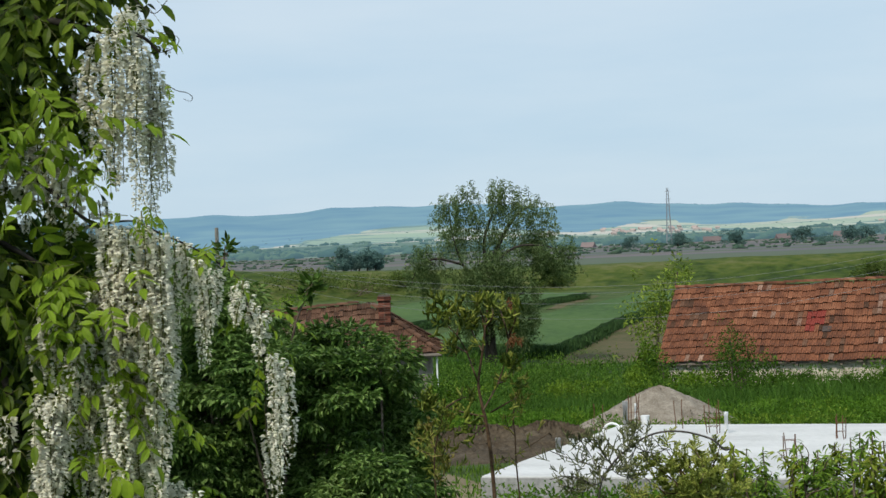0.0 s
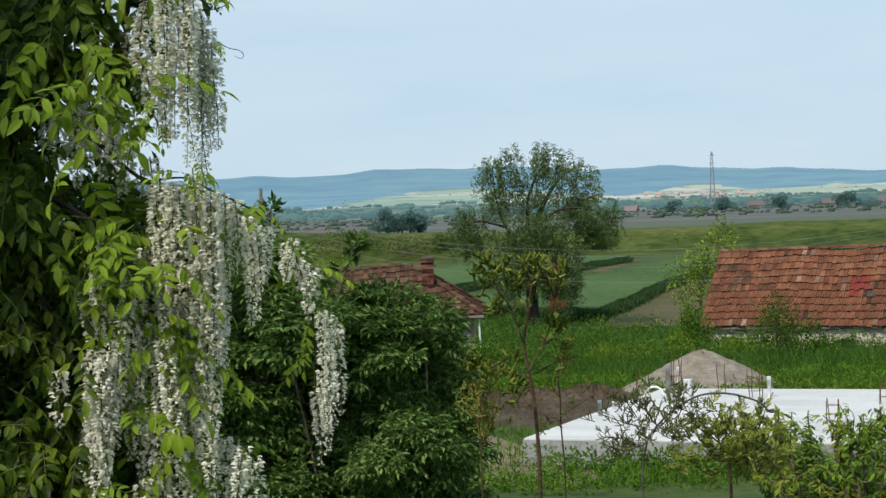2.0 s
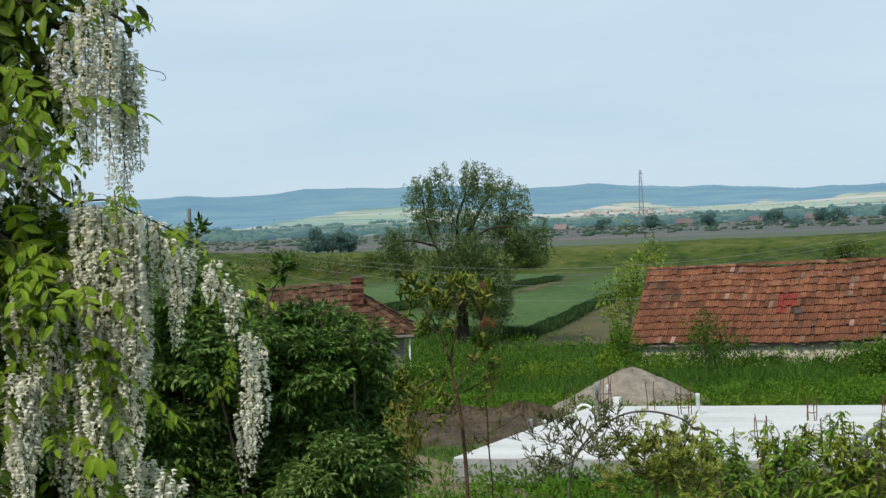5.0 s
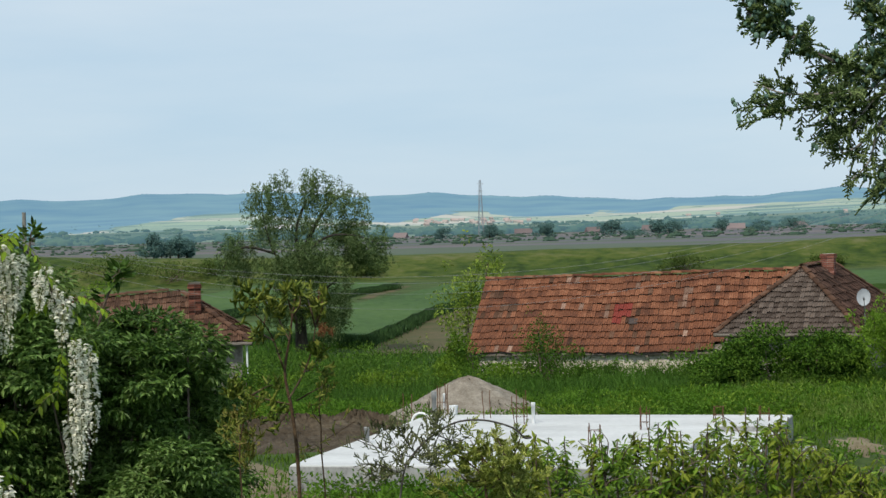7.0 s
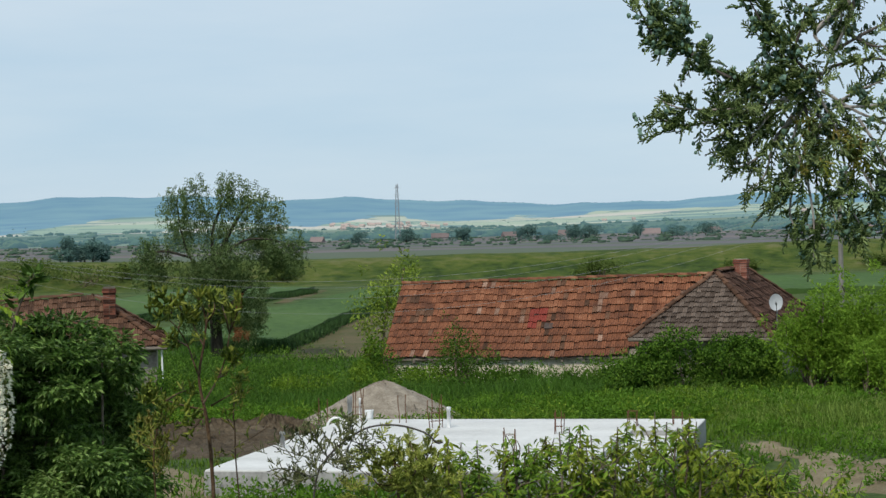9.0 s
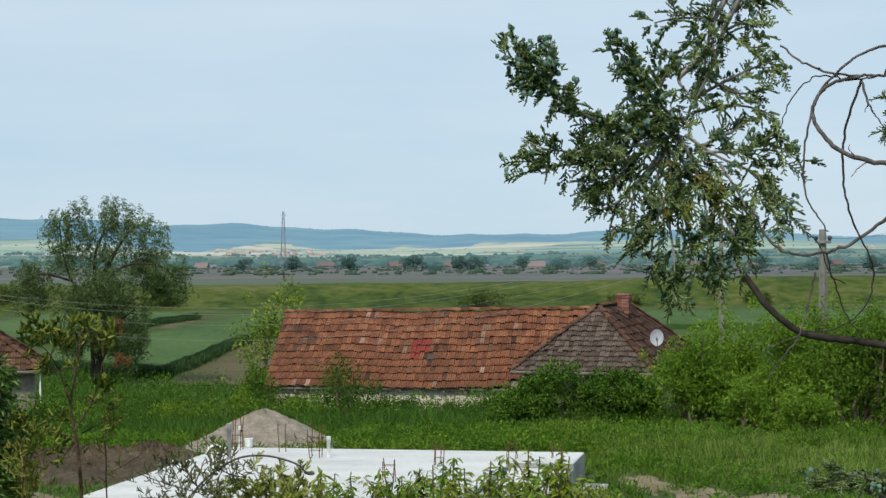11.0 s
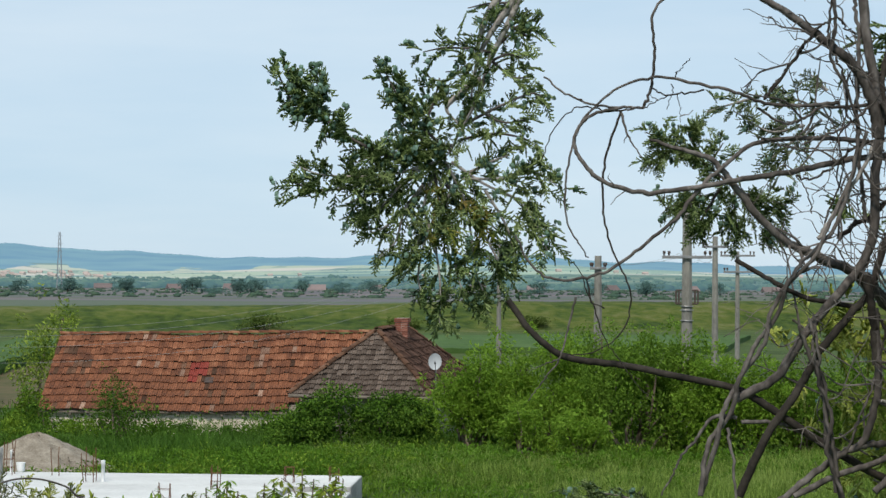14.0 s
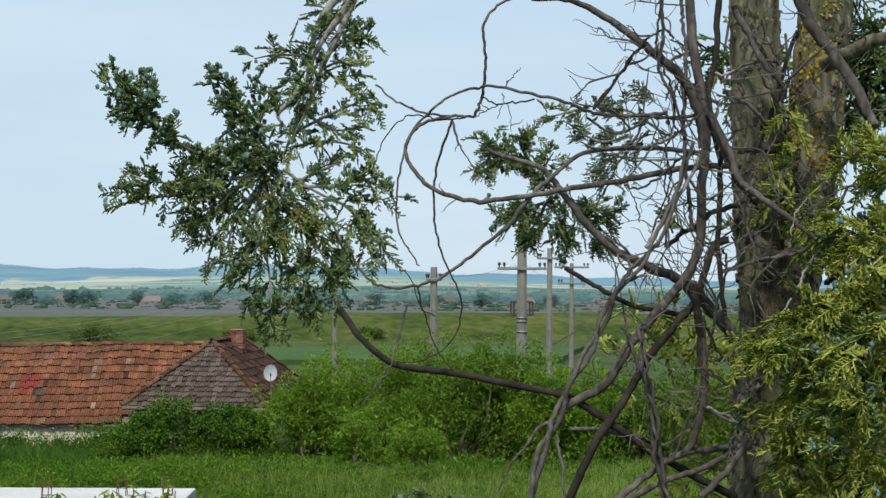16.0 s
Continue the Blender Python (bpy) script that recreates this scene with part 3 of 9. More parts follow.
def heap(name, at, radius, height, material, label, seed, power=1.0, stretch=1.0, turn=0.0, lumps=0.07):
    """A heap of loose stuff at its angle of rest, with lumps and runnels."""
    rng = np.random.default_rng(seed)
    g = Geo()
    na, nr = 72, 26
    a = np.linspace(0, 2 * math.pi, na, endpoint=False)
    wob = 1 + sum(rng.uniform(-0.05, 0.05) * np.sin(k * a + rng.uniform(0, 6)) for k in range(2, 10))
    v = []
    for k in range(nr + 1):
        s = k / nr
        r = radius * s * wob
        z = height * ((1 - s) ** power) * (1 - 0.06 * math.exp(-((s / 0.08) ** 2))) + rng.uniform(-lumps, lumps, na) * 0.5 * (1 - s)
        z = z + lumps * np.sin(a * 11 + s * 9) * s * (1 - s)
        v.append(np.stack([r * np.cos(a) * stretch, r * np.sin(a), z - 0.02 * s], 1))
    q = [(k * na + j, k * na + (j + 1) % na, (k + 1) * na + (j + 1) % na, (k + 1) * na + j) for k in range(nr) for j in range(na)]
    g.quads(np.concatenate(v), q)
    stones = rng.uniform(0, 1, (160, 3))
    for s0, an, sz in stones:
        s = s0**0.5
        r = radius * s
        d = 0.015 + 0.03 * sz
        c = np.array([r * math.cos(an * 6.283) * stretch, r * math.sin(an * 6.283), height * (1 - s) ** power])
        o = c + unit(rng.normal(size=(6, 3))) * d
        g.add(o, [(0, 1, 2), (0, 2, 3), (0, 3, 4), (3, 4, 5), (1, 2, 5), (1, 4, 5), (0, 4, 1), (2, 3, 5)])
    ob = part(name, g, material, smooth=True)
    ob.matrix_world = pose(*at, 0, 0, turn)
    return tagged(ob, label, "heap")


heap("gravel_mound", (5.6, 50.7, float(ground(5.6, 50.7)) - 0.05), 2.4, 1.2, M_GRAVEL, "pointed heap of grey-brown gravel behind the concrete slab", 8)
heap("soil_mound", (0.9, 47.9, float(ground(0.9, 47.9)) - 0.05), 1.15, 0.34, M_SOIL, "low bank of dark dug soil", 9, 0.6, 2.1, -12, 0.34)
heap("soil_mound", (2.5, 48.0, float(ground(2.5, 48.0)) - 0.05), 0.9, 0.36, M_SOIL, "low bank of dark dug soil", 10, 0.65, 1.4, -20, 0.34)

# ---------------------------------------------------------------- concrete slab of a new house
SLAB_TURN = -21.5
slab = thing("concrete_slab", (0.63, 36.45, 0.0), "pale new concrete house slab with grey cast sides", "slab", turn=SLAB_TURN)
part("slab_top", bevel_box(0, 7.0, 0.02, 8.45, 9.3, 0.55, 0.012, "slab_top"), M_SLAB, slab)
part("slab_top", bevel_box(0, 0, 0.02, 7.1, 6.998, 0.55, 0.012, "slab_top"), M_SLAB, slab)
part("lower_slab", bevel_box(7.112, 0, 0.02, 8.45, 6.986, 0.43, 0.012, "lower_slab"), M_SLAB, slab)
for (x0, y0, x1, y1, z0, z1) in ((-0.012, -0.012, 7.1, 0.0, -0.15, 0.515), (7.1, -0.012, 8.462, 0.0, -0.15, 0.40), (-0.012, 0.0, 0.0, 9.3, -0.15, 0.515), (8.45, 0.0, 8.462, 7.0, -0.15, 0.40), (8.45, 7.0, 8.462, 9.3, -0.15, 0.535), (7.1, 0.0, 7.112, 7.0, 0.3, 0.53), (7.112, 6.986, 8.45, 7.0, 0.3, 0.535)):
    g = Geo()
    box(g, x0, y0, z0, x1, y1, z1)
    part("cast_side", g, M_SLAB_SIDE, slab, "grey rough cast concrete side")
part("footing", bevel_box(8.465, 3.2, -0.2, 9.2, 7.2, 0.1, 0.02, "footing"), M_SLAB_SIDE, slab, "low grey concrete footing")


def rebar_cage(x, y, h=0.45, w=0.2, bars=4, lean=0.0, seed=0):
    """Starter bars with stirrups standing out of the slab."""
    rng = np.random.default_rng(seed)
    cage = thing("rebar_cage", (x, y, 0.55), "rusty steel starter bars standing out of the concrete", "rebar", "starter bars on the slab", SLAB_TURN)
    spots = [(-w / 2, -w / 2), (w / 2, -w / 2), (w / 2, w / 2), (-w / 2, w / 2)][:bars]
    for bx, by in spots:
        g = Geo()
        t = h * rng.uniform(0.85, 1.1)
        tube(g, sway((bx, by, -0.02), (bx + lean + rng.normal() * 0.02, by + rng.normal() * 0.02, t), rng, 0.015, 3), 0.011, sides=6)
        part("bar", g, M_RUST, cage, smooth=True)
    if bars == 4:
        for z in (0.16, 0.34):
            if z < h:
                g = Geo()
                c = [(*s, z) for s in spots] + [(*spots[0], z)]
                for a, b in zip(c, c[1:]):
                    tube(g, [a, b], 0.006, sides=4)
                part("stirrup", g, M_RUST, cage)
    return cage


for k, (x, y, h, w, n) in enumerate(((8.18, 40.15, 0.46, 0.16, 4), (9.99, 41.02, 0.36, 0.2, 4), (6.62, 37.29, 0.46, 0.2, 4), (5.83, 42.29, 0.72, 0.22, 4),
                                     (11.0, 41.0, 0.30, 0.2, 4), (5.29, 43.8, 0.6, 0.16, 2), (4.3, 44.4, 0.75, 0.2, 4), (3.5, 44.2, 0.6, 0.2, 2))):
    rebar_cage(x, y, h, w, n, 0.0, k)


def pipe(name, x, y, z, h, r, mat, label, bent=False):
    g = Geo()
    if bent:
        a = np.linspace(0, math.pi, 13)
        tube(g, np.stack([0.22 * np.cos(a), 0 * a, 0.22 * np.sin(a) - 0.02], 1), r, sides=8)
    else:
        tube(g, [(0, 0, -0.03), (0, 0, h * 0.8), (0, 0, h * 0.802), (0, 0, h)], [r, r, r * 1.18, r * 1.18], sides=12)
    ob = part(name, g, mat, smooth=True)
    ob.matrix_world = pose(x, y, z, 0, 0, SLAB_TURN)
    return tagged(ob, label, "pipe")


pipe("drain_pipe", 3.91, 42.17, 0.55, 0.8, 0.05, M_SLAB_SIDE, "grey upright drain pipe in the slab")
pipe("drain_pipe", 6.12, 42.3, 0.55, 0.46, 0.04, M_WHITE, "white upright plastic pipe in the slab")
pipe("drain_pipe", 2.28, 39.72, 0.55, 0.32, 0.05, M_SLAB_SIDE, "short grey pipe stub in the slab")
pipe("drain_pipe", 2.62, 40.4, 0.55, 0.22, 0.05, M_WHITE, "short white pipe stub in the slab")
pipe("cable_hose", 3.72, 43.5, 0.55, 0.3, 0.025, M_WHITE, "white bent plastic hose in the slab", True)
pipe("drain_pipe", 4.4, 44.9, 0.55, 0.5, 0.03, M_WHITE, "thin white upright plastic pipe in the slab")
bucket = Geo()
tube(bucket, [(0, 0, 0), (0, 0, 0.12), (0, 0, 0.2)], [0.09, 0.10, 0.11], sides=12)
tagged(part("plastic_bucket", bucket, M_WHITE), "small white plastic bucket on the slab", "bucket").matrix_world = pose(4.62, 45.0, 0.55)

# ---------------------------------------------------------------- roofs


def tile_mesh(name, w=0.16, l=0.42, t=0.016):
    """An interlocking clay tile: two ribs, a lipped lower end."""
    xs = np.array([0, 0.16, 0.34, 0.5, 0.66, 0.84, 1.0]) * w
    zs = np.array([0.028, 0.004, 0.004, 0.026, 0.004, 0.004, 0.028]) * 1.0
    v = [(x, 0.0, z + 0.046) for x, z in zip(xs, zs)] + [(x, l, z) for x, z in zip(xs, zs)] + [(x, 0.0, z + 0.046 - t) for x, z in zip(xs, zs)]
    n = len(xs)
    g = Geo()
    g.quads(v, [(k, k + 1, n + k + 1, n + k) for k in range(n - 1)] + [(2 * n + k, 2 * n + k + 1, k + 1, k) for k in range(n - 1)])
    return g.mesh(name)


def tile_slope(parent, eave, along, up, rows, cols, inside, mats, keep, seed, row_len, lift=None, special=None, tile="roof_tile"):
    """Lays tiles on a slope: eave corner, unit vectors along the eave and up the slope. inside(s, t) tells if a tile lies on
    the face (s along, t up, metres). The first `keep` tiles are parts, the others are joined."""
    rng = np.random.default_rng(seed)
    along, up = Vector(along).normalized(), Vector(up).normalized()
    nrm = along.cross(up)
    w = 0.16
    me = tile_mesh(tile, w, row_len + 0.06)
    me.materials.append(mats[0])
    tv = np.empty(len(me.vertices) * 3)
    me.vertices.foreach_get("co", tv)
    tv = tv.reshape(-1, 3)
    tf = np.array([p.vertices[:] for p in me.polygons])
    rest, made = Geo(), 0
    extra = {}
    for r in range(rows):
        for c in range(cols):
            s, t = c * w, r * row_len
            if not inside(s + w / 2, t + row_len / 2):
                continue
            p = Vector(eave) + along * s + up * (t - 0.03 + rng.normal() * 0.024) + nrm * (0.012 + rng.uniform(0, 0.02))
            if lift:
                p.z += lift(s, t)
            m = Matrix.Translation(p) @ Matrix((along, up, nrm)).transposed().to_4x4() @ Matrix.Rotation(rng.normal() * 0.028, 4, "Z") @ Matrix.Rotation(rng.normal() * 0.018, 4, "X")
            odd = special(r, c, rng) if special else None
            if made < keep:
                if odd:
                    if odd.name not in extra:
                        extra[odd.name] = me.copy()
                        extra[odd.name].materials.clear()
                        extra[odd.name].materials.append(odd)
                    ob = new(tile, extra[odd.name])
                else:
                    ob = new(tile, me)
                ob.parent = parent
                ob.matrix_local = m
                made += 1
            elif odd:
                ob = new(tile, extra.get(odd.name) or me.copy())
                if odd.name not in extra:
                    ob.data.materials.clear()
                    ob.data.materials.append(odd)
                    extra[odd.name] = ob.data
                ob.parent = parent
                ob.matrix_local = m
            else:
                a = np.array(m)
                rest.add(tv @ a[:3, :3].T + a[:3, 3], tf)
    if rest.n:
        tagged(part("tiles", rest, mats[1], parent), kind="stuff")


def ridge_caps(parent, a, b, mat, seed, r=0.11, step=0.36):
    """Half-round cap tiles along a ridge or hip."""
    rng = np.random.default_rng(seed)
    a, b = Vector(a), Vector(b)
    d = (b - a).normalized()
    side = d.cross(UP).normalized()
    up = side.cross(d)
    g = Geo()
    an = np.linspace(0, math.pi, 7)
    v = [(r * 1.06 * math.cos(k), -0.02, r * 0.8 * math.sin(k) + 0.015) for k in an] + [(r * 0.94 * math.cos(k), step + 0.03, r * 0.7 * math.sin(k)) for k in an]
    v += [(r * 0.9 * math.cos(k), -0.02, r * 0.66 * math.sin(k) + 0.005) for k in an]
    g.quads(v, [(k, k + 1, 8 + k, 7 + k) for k in range(6)] + [(14 + k, 15 + k, k + 1, k) for k in range(6)])
    me = g.mesh("ridge_tile")
    me.materials.append(mat)
    for k in range(int((b - a).length / step)):
        ob = new("ridge_tile", me)
        ob.parent = parent
        ob.matrix_local = Matrix.Translation(a + d * k * step + up * rng.uniform(0.0, 0.025)) @ Matrix((side, d, up)).transposed().to_4x4() @ Matrix.Rotation(rng.normal() * 0.03, 4, "Z")


def chimney(parent, x, y, z0, z1, w, d, seed, cap=True, bricks=M_BRICK, joints=M_MORTAR):
    """A brick stack: courses of bricks round a mortar core, with a corbelled head."""
    rng = np.random.default_rng(seed)
    stack = part("chimney", bevel_box(x - w / 2 + 0.012, y - d / 2 + 0.012, z0, x + w / 2 - 0.012, y + d / 2 - 0.012, z1 - 0.02, 0.005, "chimney"), joints, parent, "brick chimney stack")
    bw, bh = 0.24, 0.075
    me = bevel_box(0, 0, 0, 0.23, 0.11, 0.065, 0.006, "brick")
    me.materials.append(bricks)
    k, z = 0, z0
    while z + bh < z1:
        out = 0.03 if cap and z1 - z < 0.24 else 0.0
        for face in range(4):
            length = (w if face % 2 == 0 else d) + 2 * out
            other = (d if face % 2 == 0 else w) + 2 * out
            n = max(1, round(length / bw))
            for j in range(n):
                s = -length / 2 + (j + (0.0 if k % 2 else 0.0)) * length / n
                m = Matrix.Translation((x, y, z)) @ Matrix.Rotation(face * math.pi / 2, 4, "Z") @ Matrix.Translation((s + 0.005 + rng.normal() * 0.003, -other / 2 + rng.normal() * 0.004, 0)) @ Matrix.Diagonal(((length / n - 0.012) / 0.23, 1, 1, 1))
                ob = new("brick", me)
                ob.parent = stack
                ob.matrix_local = m
        z += bh
        k += 1
    return stack


# ---------------------------------------------------------------- barn with the orange roof
BARN_TURN = -20.5
bz = float(ground(11, 66)) - 0.02
barn = thing("barn", (7.38, 67.3, bz), "long low barn with a weathered orange clay-tile roof", "barn", turn=BARN_TURN)
EV, RUN, RISE, BL = 0.44 - bz, 3.2, 2.47, 11.6
SL = math.hypot(RUN, RISE)
upv = (0, RUN / SL, RISE / SL)


def slab_of(*c):
    return box(Geo(), *c)


part("wall", slab_of(0.35, 0.16, -0.4, BL, 0.5, EV - 0.1), M_PLASTER, barn, "grey-white plaster wall")
part("wall", slab_of(0.35, 2 * RUN - 0.75, -0.4, BL, 2 * RUN - 0.4, EV + 0.2), M_PLASTER, barn)
for x in (0.35, BL - 0.35):
    g = Geo()
    v = [(x, 0.75, -0.4), (x, 5.65, -0.4), (x, 5.65, EV + 0.2), (x, RUN, EV + RISE - 0.2), (x, 0.75, EV + 0.2)]
    v = v + [(a + 0.3, b, c) for a, b, c in v]
    g.add(v, [(0, 1, 2), (0, 2, 3), (0, 3, 4), (5, 7, 6), (5, 8, 7), (5, 9, 8)])
    g.quads(v, [(k, k + 5, (k + 1) % 5 + 5, (k + 1) % 5) for k in range(5)])
    part("gable", g, M_PLASTER, barn)
for y0, y1 in ((0.0, RUN), (2 * RUN, RUN)):
    g = Geo()
    v = [(0, y0, EV - 0.08), (BL, y0, EV - 0.08), (BL, y1, EV + RISE - 0.05), (0, y1, EV + RISE - 0.05)]
    v += [(a, b, c + 0.045) for a, b, c in v]
    g.quads(v, [(0, 1, 2, 3), (4, 5, 6, 7), (0, 1, 5, 4), (0, 4, 7, 3), (1, 2, 6, 5)])
    part("roof_boarding", g, M_WOOD, barn)
for x in np.arange(0.3, BL, 0.75):
    g = Geo()
    v0 = Vector((x, -0.02, EV - 0.16))
    box(g, x, 0.02, EV - 0.17, x + 0.09, 0.45, EV - 0.085)
    part("rafter_end", g, M_WOOD, barn)


def barn_odd(r, c, rng):
    if 5 <= r <= 6 and 31 <= c <= 34 or r == 4 and 31 <= c <= 32:
        return M_TILE_RED
    if (r, c) in ((4, 34), (4, 35), (5, 36), (3, 35)):
        return M_TILE_DARK
    if c == 46 and 6 <= r <= 8 or (rng.random() < 0.02):
        return M_TILE_PALE
    if rng.random() < 0.03 or (c < 8 and 5 <= r <= 8 and rng.random() < 0.4):
        return M_TILE_DARK
    return None


def barn_sag(s, t):
    return 0.03 * math.sin(s * 0.9) + 0.03 * math.sin(s * 2.3 + 1) * t / 4 + 0.012 * s * t / 4


rl = SL / 11
tile_slope(barn, (0, 0, EV), (1, 0, 0), upv, 11, 72, lambda s, t: not (s > 7.7 and t < (s - 7.4) * 0.9 - 0.9), (M_TILE, M_TILE_REST), 300, 21, rl, barn_sag, barn_odd)
tile_slope(barn, (BL, 2 * RUN, EV), (-1, 0, 0), (0, -RUN / SL, RISE / SL), 11, 72, lambda s, t: True, (M_TILE, M_TILE_REST), 0, 22, rl)
ridge_caps(barn, (0, RUN, EV + RISE + 0.03), (BL, RUN, EV + RISE + 0.17), M_RIDGE, 23)
g = Geo()
box(g, 5.55, 0.62, 0, 5.85, 0.9, 0.06, Matrix.Translation((0.02, 0.6, EV + 0.5)) @ Matrix.Rotation(math.atan2(RISE, RUN), 4, "X"))
part("roof_hatch", g, M_CERAMIC, barn, "small dark opening under the red tiles")

# ---------------------------------------------------------------- house with the hipped roof
HT = -28.0
hz = float(ground(17, 62)) - 0.02
cottage = thing("cottage", (14.96, 61.98, hz), "cottage with a grey lichened hipped tile roof and brick chimney", "house", turn=HT)
HE, HW, HA, HR, HL = 1.17 - hz, 4.8, 2.6, 2.05, 10.2
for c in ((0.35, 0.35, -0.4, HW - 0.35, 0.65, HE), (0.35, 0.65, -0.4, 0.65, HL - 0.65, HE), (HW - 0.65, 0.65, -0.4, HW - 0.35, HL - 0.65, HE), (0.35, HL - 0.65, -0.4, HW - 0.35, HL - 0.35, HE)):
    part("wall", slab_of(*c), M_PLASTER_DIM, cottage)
pk, pk2 = Vector((HW / 2, HA, HE + HR)), Vector((HW / 2, HL - HA, HE + HR))
c00, c10, c11, c01 = Vector((0, 0, HE)), Vector((HW, 0, HE)), Vector((HW, HL, HE)), Vector((0, HL, HE))
g = Geo()
dn = Vector((0, 0, -0.06))
g.add([c00 + dn, c10 + dn, pk + dn, c11 + dn, c01 + dn, pk2 + dn], [(0, 1, 2), (1, 3, 5), (1, 5, 2), (3, 4, 5), (4, 0, 2), (4, 2, 5), (0, 4, 3), (0, 3, 1)])
part("roof_boarding", g, M_WOOD, cottage)
fs = math.hypot(HA, HR)
tile_slope(cottage, c00, (1, 0, 0), (0, HA / fs, HR / fs), 13, 31, lambda s, t: t / fs * HW / 2 - 0.02 < s < HW - t / fs * HW / 2 + 0.02, (M_TILE_GREY, M_TILE_GREY_REST), 180, 31, fs / 13)
ss = math.hypot(HW / 2, HR)
tile_slope(cottage, c10, (0, 1, 0), (-HW / 2 / ss, 0, HR / ss), 9, 64, lambda s, t: t / ss * HA - 0.02 < s < HL - t / ss * HA + 0.02, (M_TILE_BROWN, M_TILE_BROWN_REST), 150, 32, ss / 9)
tile_slope(cottage, c01, (0, -1, 0), (HW / 2 / ss, 0, HR / ss), 9, 64, lambda s, t: t / ss * HA - 0.02 < s < HL - t / ss * HA + 0.02, (M_TILE_BROWN, M_TILE_BROWN_REST), 0, 33, ss / 9)
lift = Vector((0, 0, 0.05))
for a, b in ((c00, pk), (c10, pk), (c11, pk2), (c01, pk2), (pk, pk2)):
    ridge_caps(cottage, a + lift, b + lift, M_TILE_DARK, 34)
for a, b in ((c00, c10), (c10, c11)):
    g = Geo()
    d = (b - a).normalized()
    s = Vector((d.y, -d.x, 0))
    tube(g, [a + s * 0.07 - UP * 0.03, b + s * 0.07 - UP * 0.05], 0.06, sides=8)
    part("gutter", g, M_WOOD, cottage)
chimney(cottage, HW / 2 + 0.30, HA + 2.9, HE + HR - 0.5, HE + HR + 0.42, 0.46, 0.42, 35)

# satellite dish on its mast
dish = thing("satellite_dish", (19.60, 60.72, 1.45), "pale round satellite dish on a mast above the eaves", "dish", turn=-28)
g = Geo()
tube(g, [(0, 0.15, -0.3), (0, 0.15, 0.95)], 0.025, sides=8)
part("mast", g, M_GREY, dish, smooth=True)
g = Geo()
rr, aa = np.linspace(0, 1, 7), np.linspace(0, 2 * math.pi, 28, endpoint=False)
v = []
for back in (0.0, 0.012):
    v += [(0.22 * r * math.cos(a), 0.07 * (1 - r * r) + back, 0.28 * r * math.sin(a)) for r in rr for a in aa]
q = [(b * 196 + i * 28 + j, b * 196 + i * 28 + (j + 1) % 28, b * 196 + (i + 1) * 28 + (j + 1) % 28, b * 196 + (i + 1) * 28 + j) for b in (0, 1) for i in range(6) for j in range(28)]
g.quads([Matrix.Rotation(radians(-14), 3, "X") @ Matrix.Rotation(radians(12), 3, "Z") @ Vector(p) + Vector((0, 0, 0.83)) for p in v], q)
part("reflector", g, M_DISH, dish, smooth=True)
g = Geo()
tube(g, curve([(0, 0.05, 0.55), (0.05, -0.2, 0.6), (0.08, -0.38, 0.78)], 4), 0.012, sides=6)
part("feed_arm", g, M_GREY, dish)
g = Geo()
tube(g, [(0.07, -0.36, 0.76), (0.085, -0.42, 0.83)], 0.03, sides=8)
part("receiver", g, M_GREY, dish)

# ---------------------------------------------------------------- low house with the brown roof
lz = float(ground(-3, 65)) - 0.02
farmhouse = thing("farmhouse", (-0.16, 64.74, lz), "low house with a brown tile roof and tall brick chimney", "house", turn=0)
FE, FH, FRUN, FRISE, FLEN = 1.26 - lz, 2.45, 3.0, 1.68, 11.0
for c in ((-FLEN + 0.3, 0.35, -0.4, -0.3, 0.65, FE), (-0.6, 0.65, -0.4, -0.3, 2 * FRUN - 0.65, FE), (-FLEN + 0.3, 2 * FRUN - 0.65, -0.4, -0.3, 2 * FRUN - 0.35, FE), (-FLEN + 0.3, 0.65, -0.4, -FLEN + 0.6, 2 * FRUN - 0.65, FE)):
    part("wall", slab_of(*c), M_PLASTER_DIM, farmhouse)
fa, fb, fc, fd = Vector((0, 0, FE)), Vector((0, 2 * FRUN, FE)), Vector((-FLEN, 0, FE)), Vector((-FLEN, 2 * FRUN, FE))
r0, r1 = Vector((-FH, FRUN, FE + FRISE)), Vector((-FLEN + FH, FRUN, FE + FRISE - 0.42))
g = Geo()
g.add([p + dn for p in (fa, fb, fc, fd, r0, r1)], [(2, 0, 4), (2, 4, 5), (0, 1, 4), (1, 3, 5), (1, 5, 4), (3, 2, 5), (0, 2, 3), (0, 3, 1)])
part("roof_boarding", g, M_WOOD, farmhouse)
fl = math.hypot(FRUN, FRISE)
tile_slope(farmhouse, fc, (1, 0, 0), (0, FRUN / fl, FRISE / fl), 9, 69, lambda s, t: t / fl * FH - 0.02 < s < FLEN - t / fl * FH + 0.02, (M_TILE_DARK, M_TILE_DARK_REST), 0, 41, fl / 9, lambda s, t: -0.42 * min(1, max(0, (FLEN - FH - s) / (FLEN - 2 * FH))) * t / fl,
           lambda r, c, rng: M_TILE if c < 30 and r > 7 else None)
fs2 = math.hypot(FH, FRISE)
tile_slope(farmhouse, fa, (0, 1, 0), (-FH / fs2, 0, FRISE / fs2), 8, 38, lambda s, t: t / fs2 * FRUN < s < 2 * FRUN - t / fs2 * FRUN, (M_TILE_DARK, M_TILE_DARK_REST), 100, 42, fs2 / 8)
for a, b in ((fa, r0), (fb, r0), (r1, r0)):
    ridge_caps(farmhouse, a + lift, b + lift, M_TILE_DARK, 43)
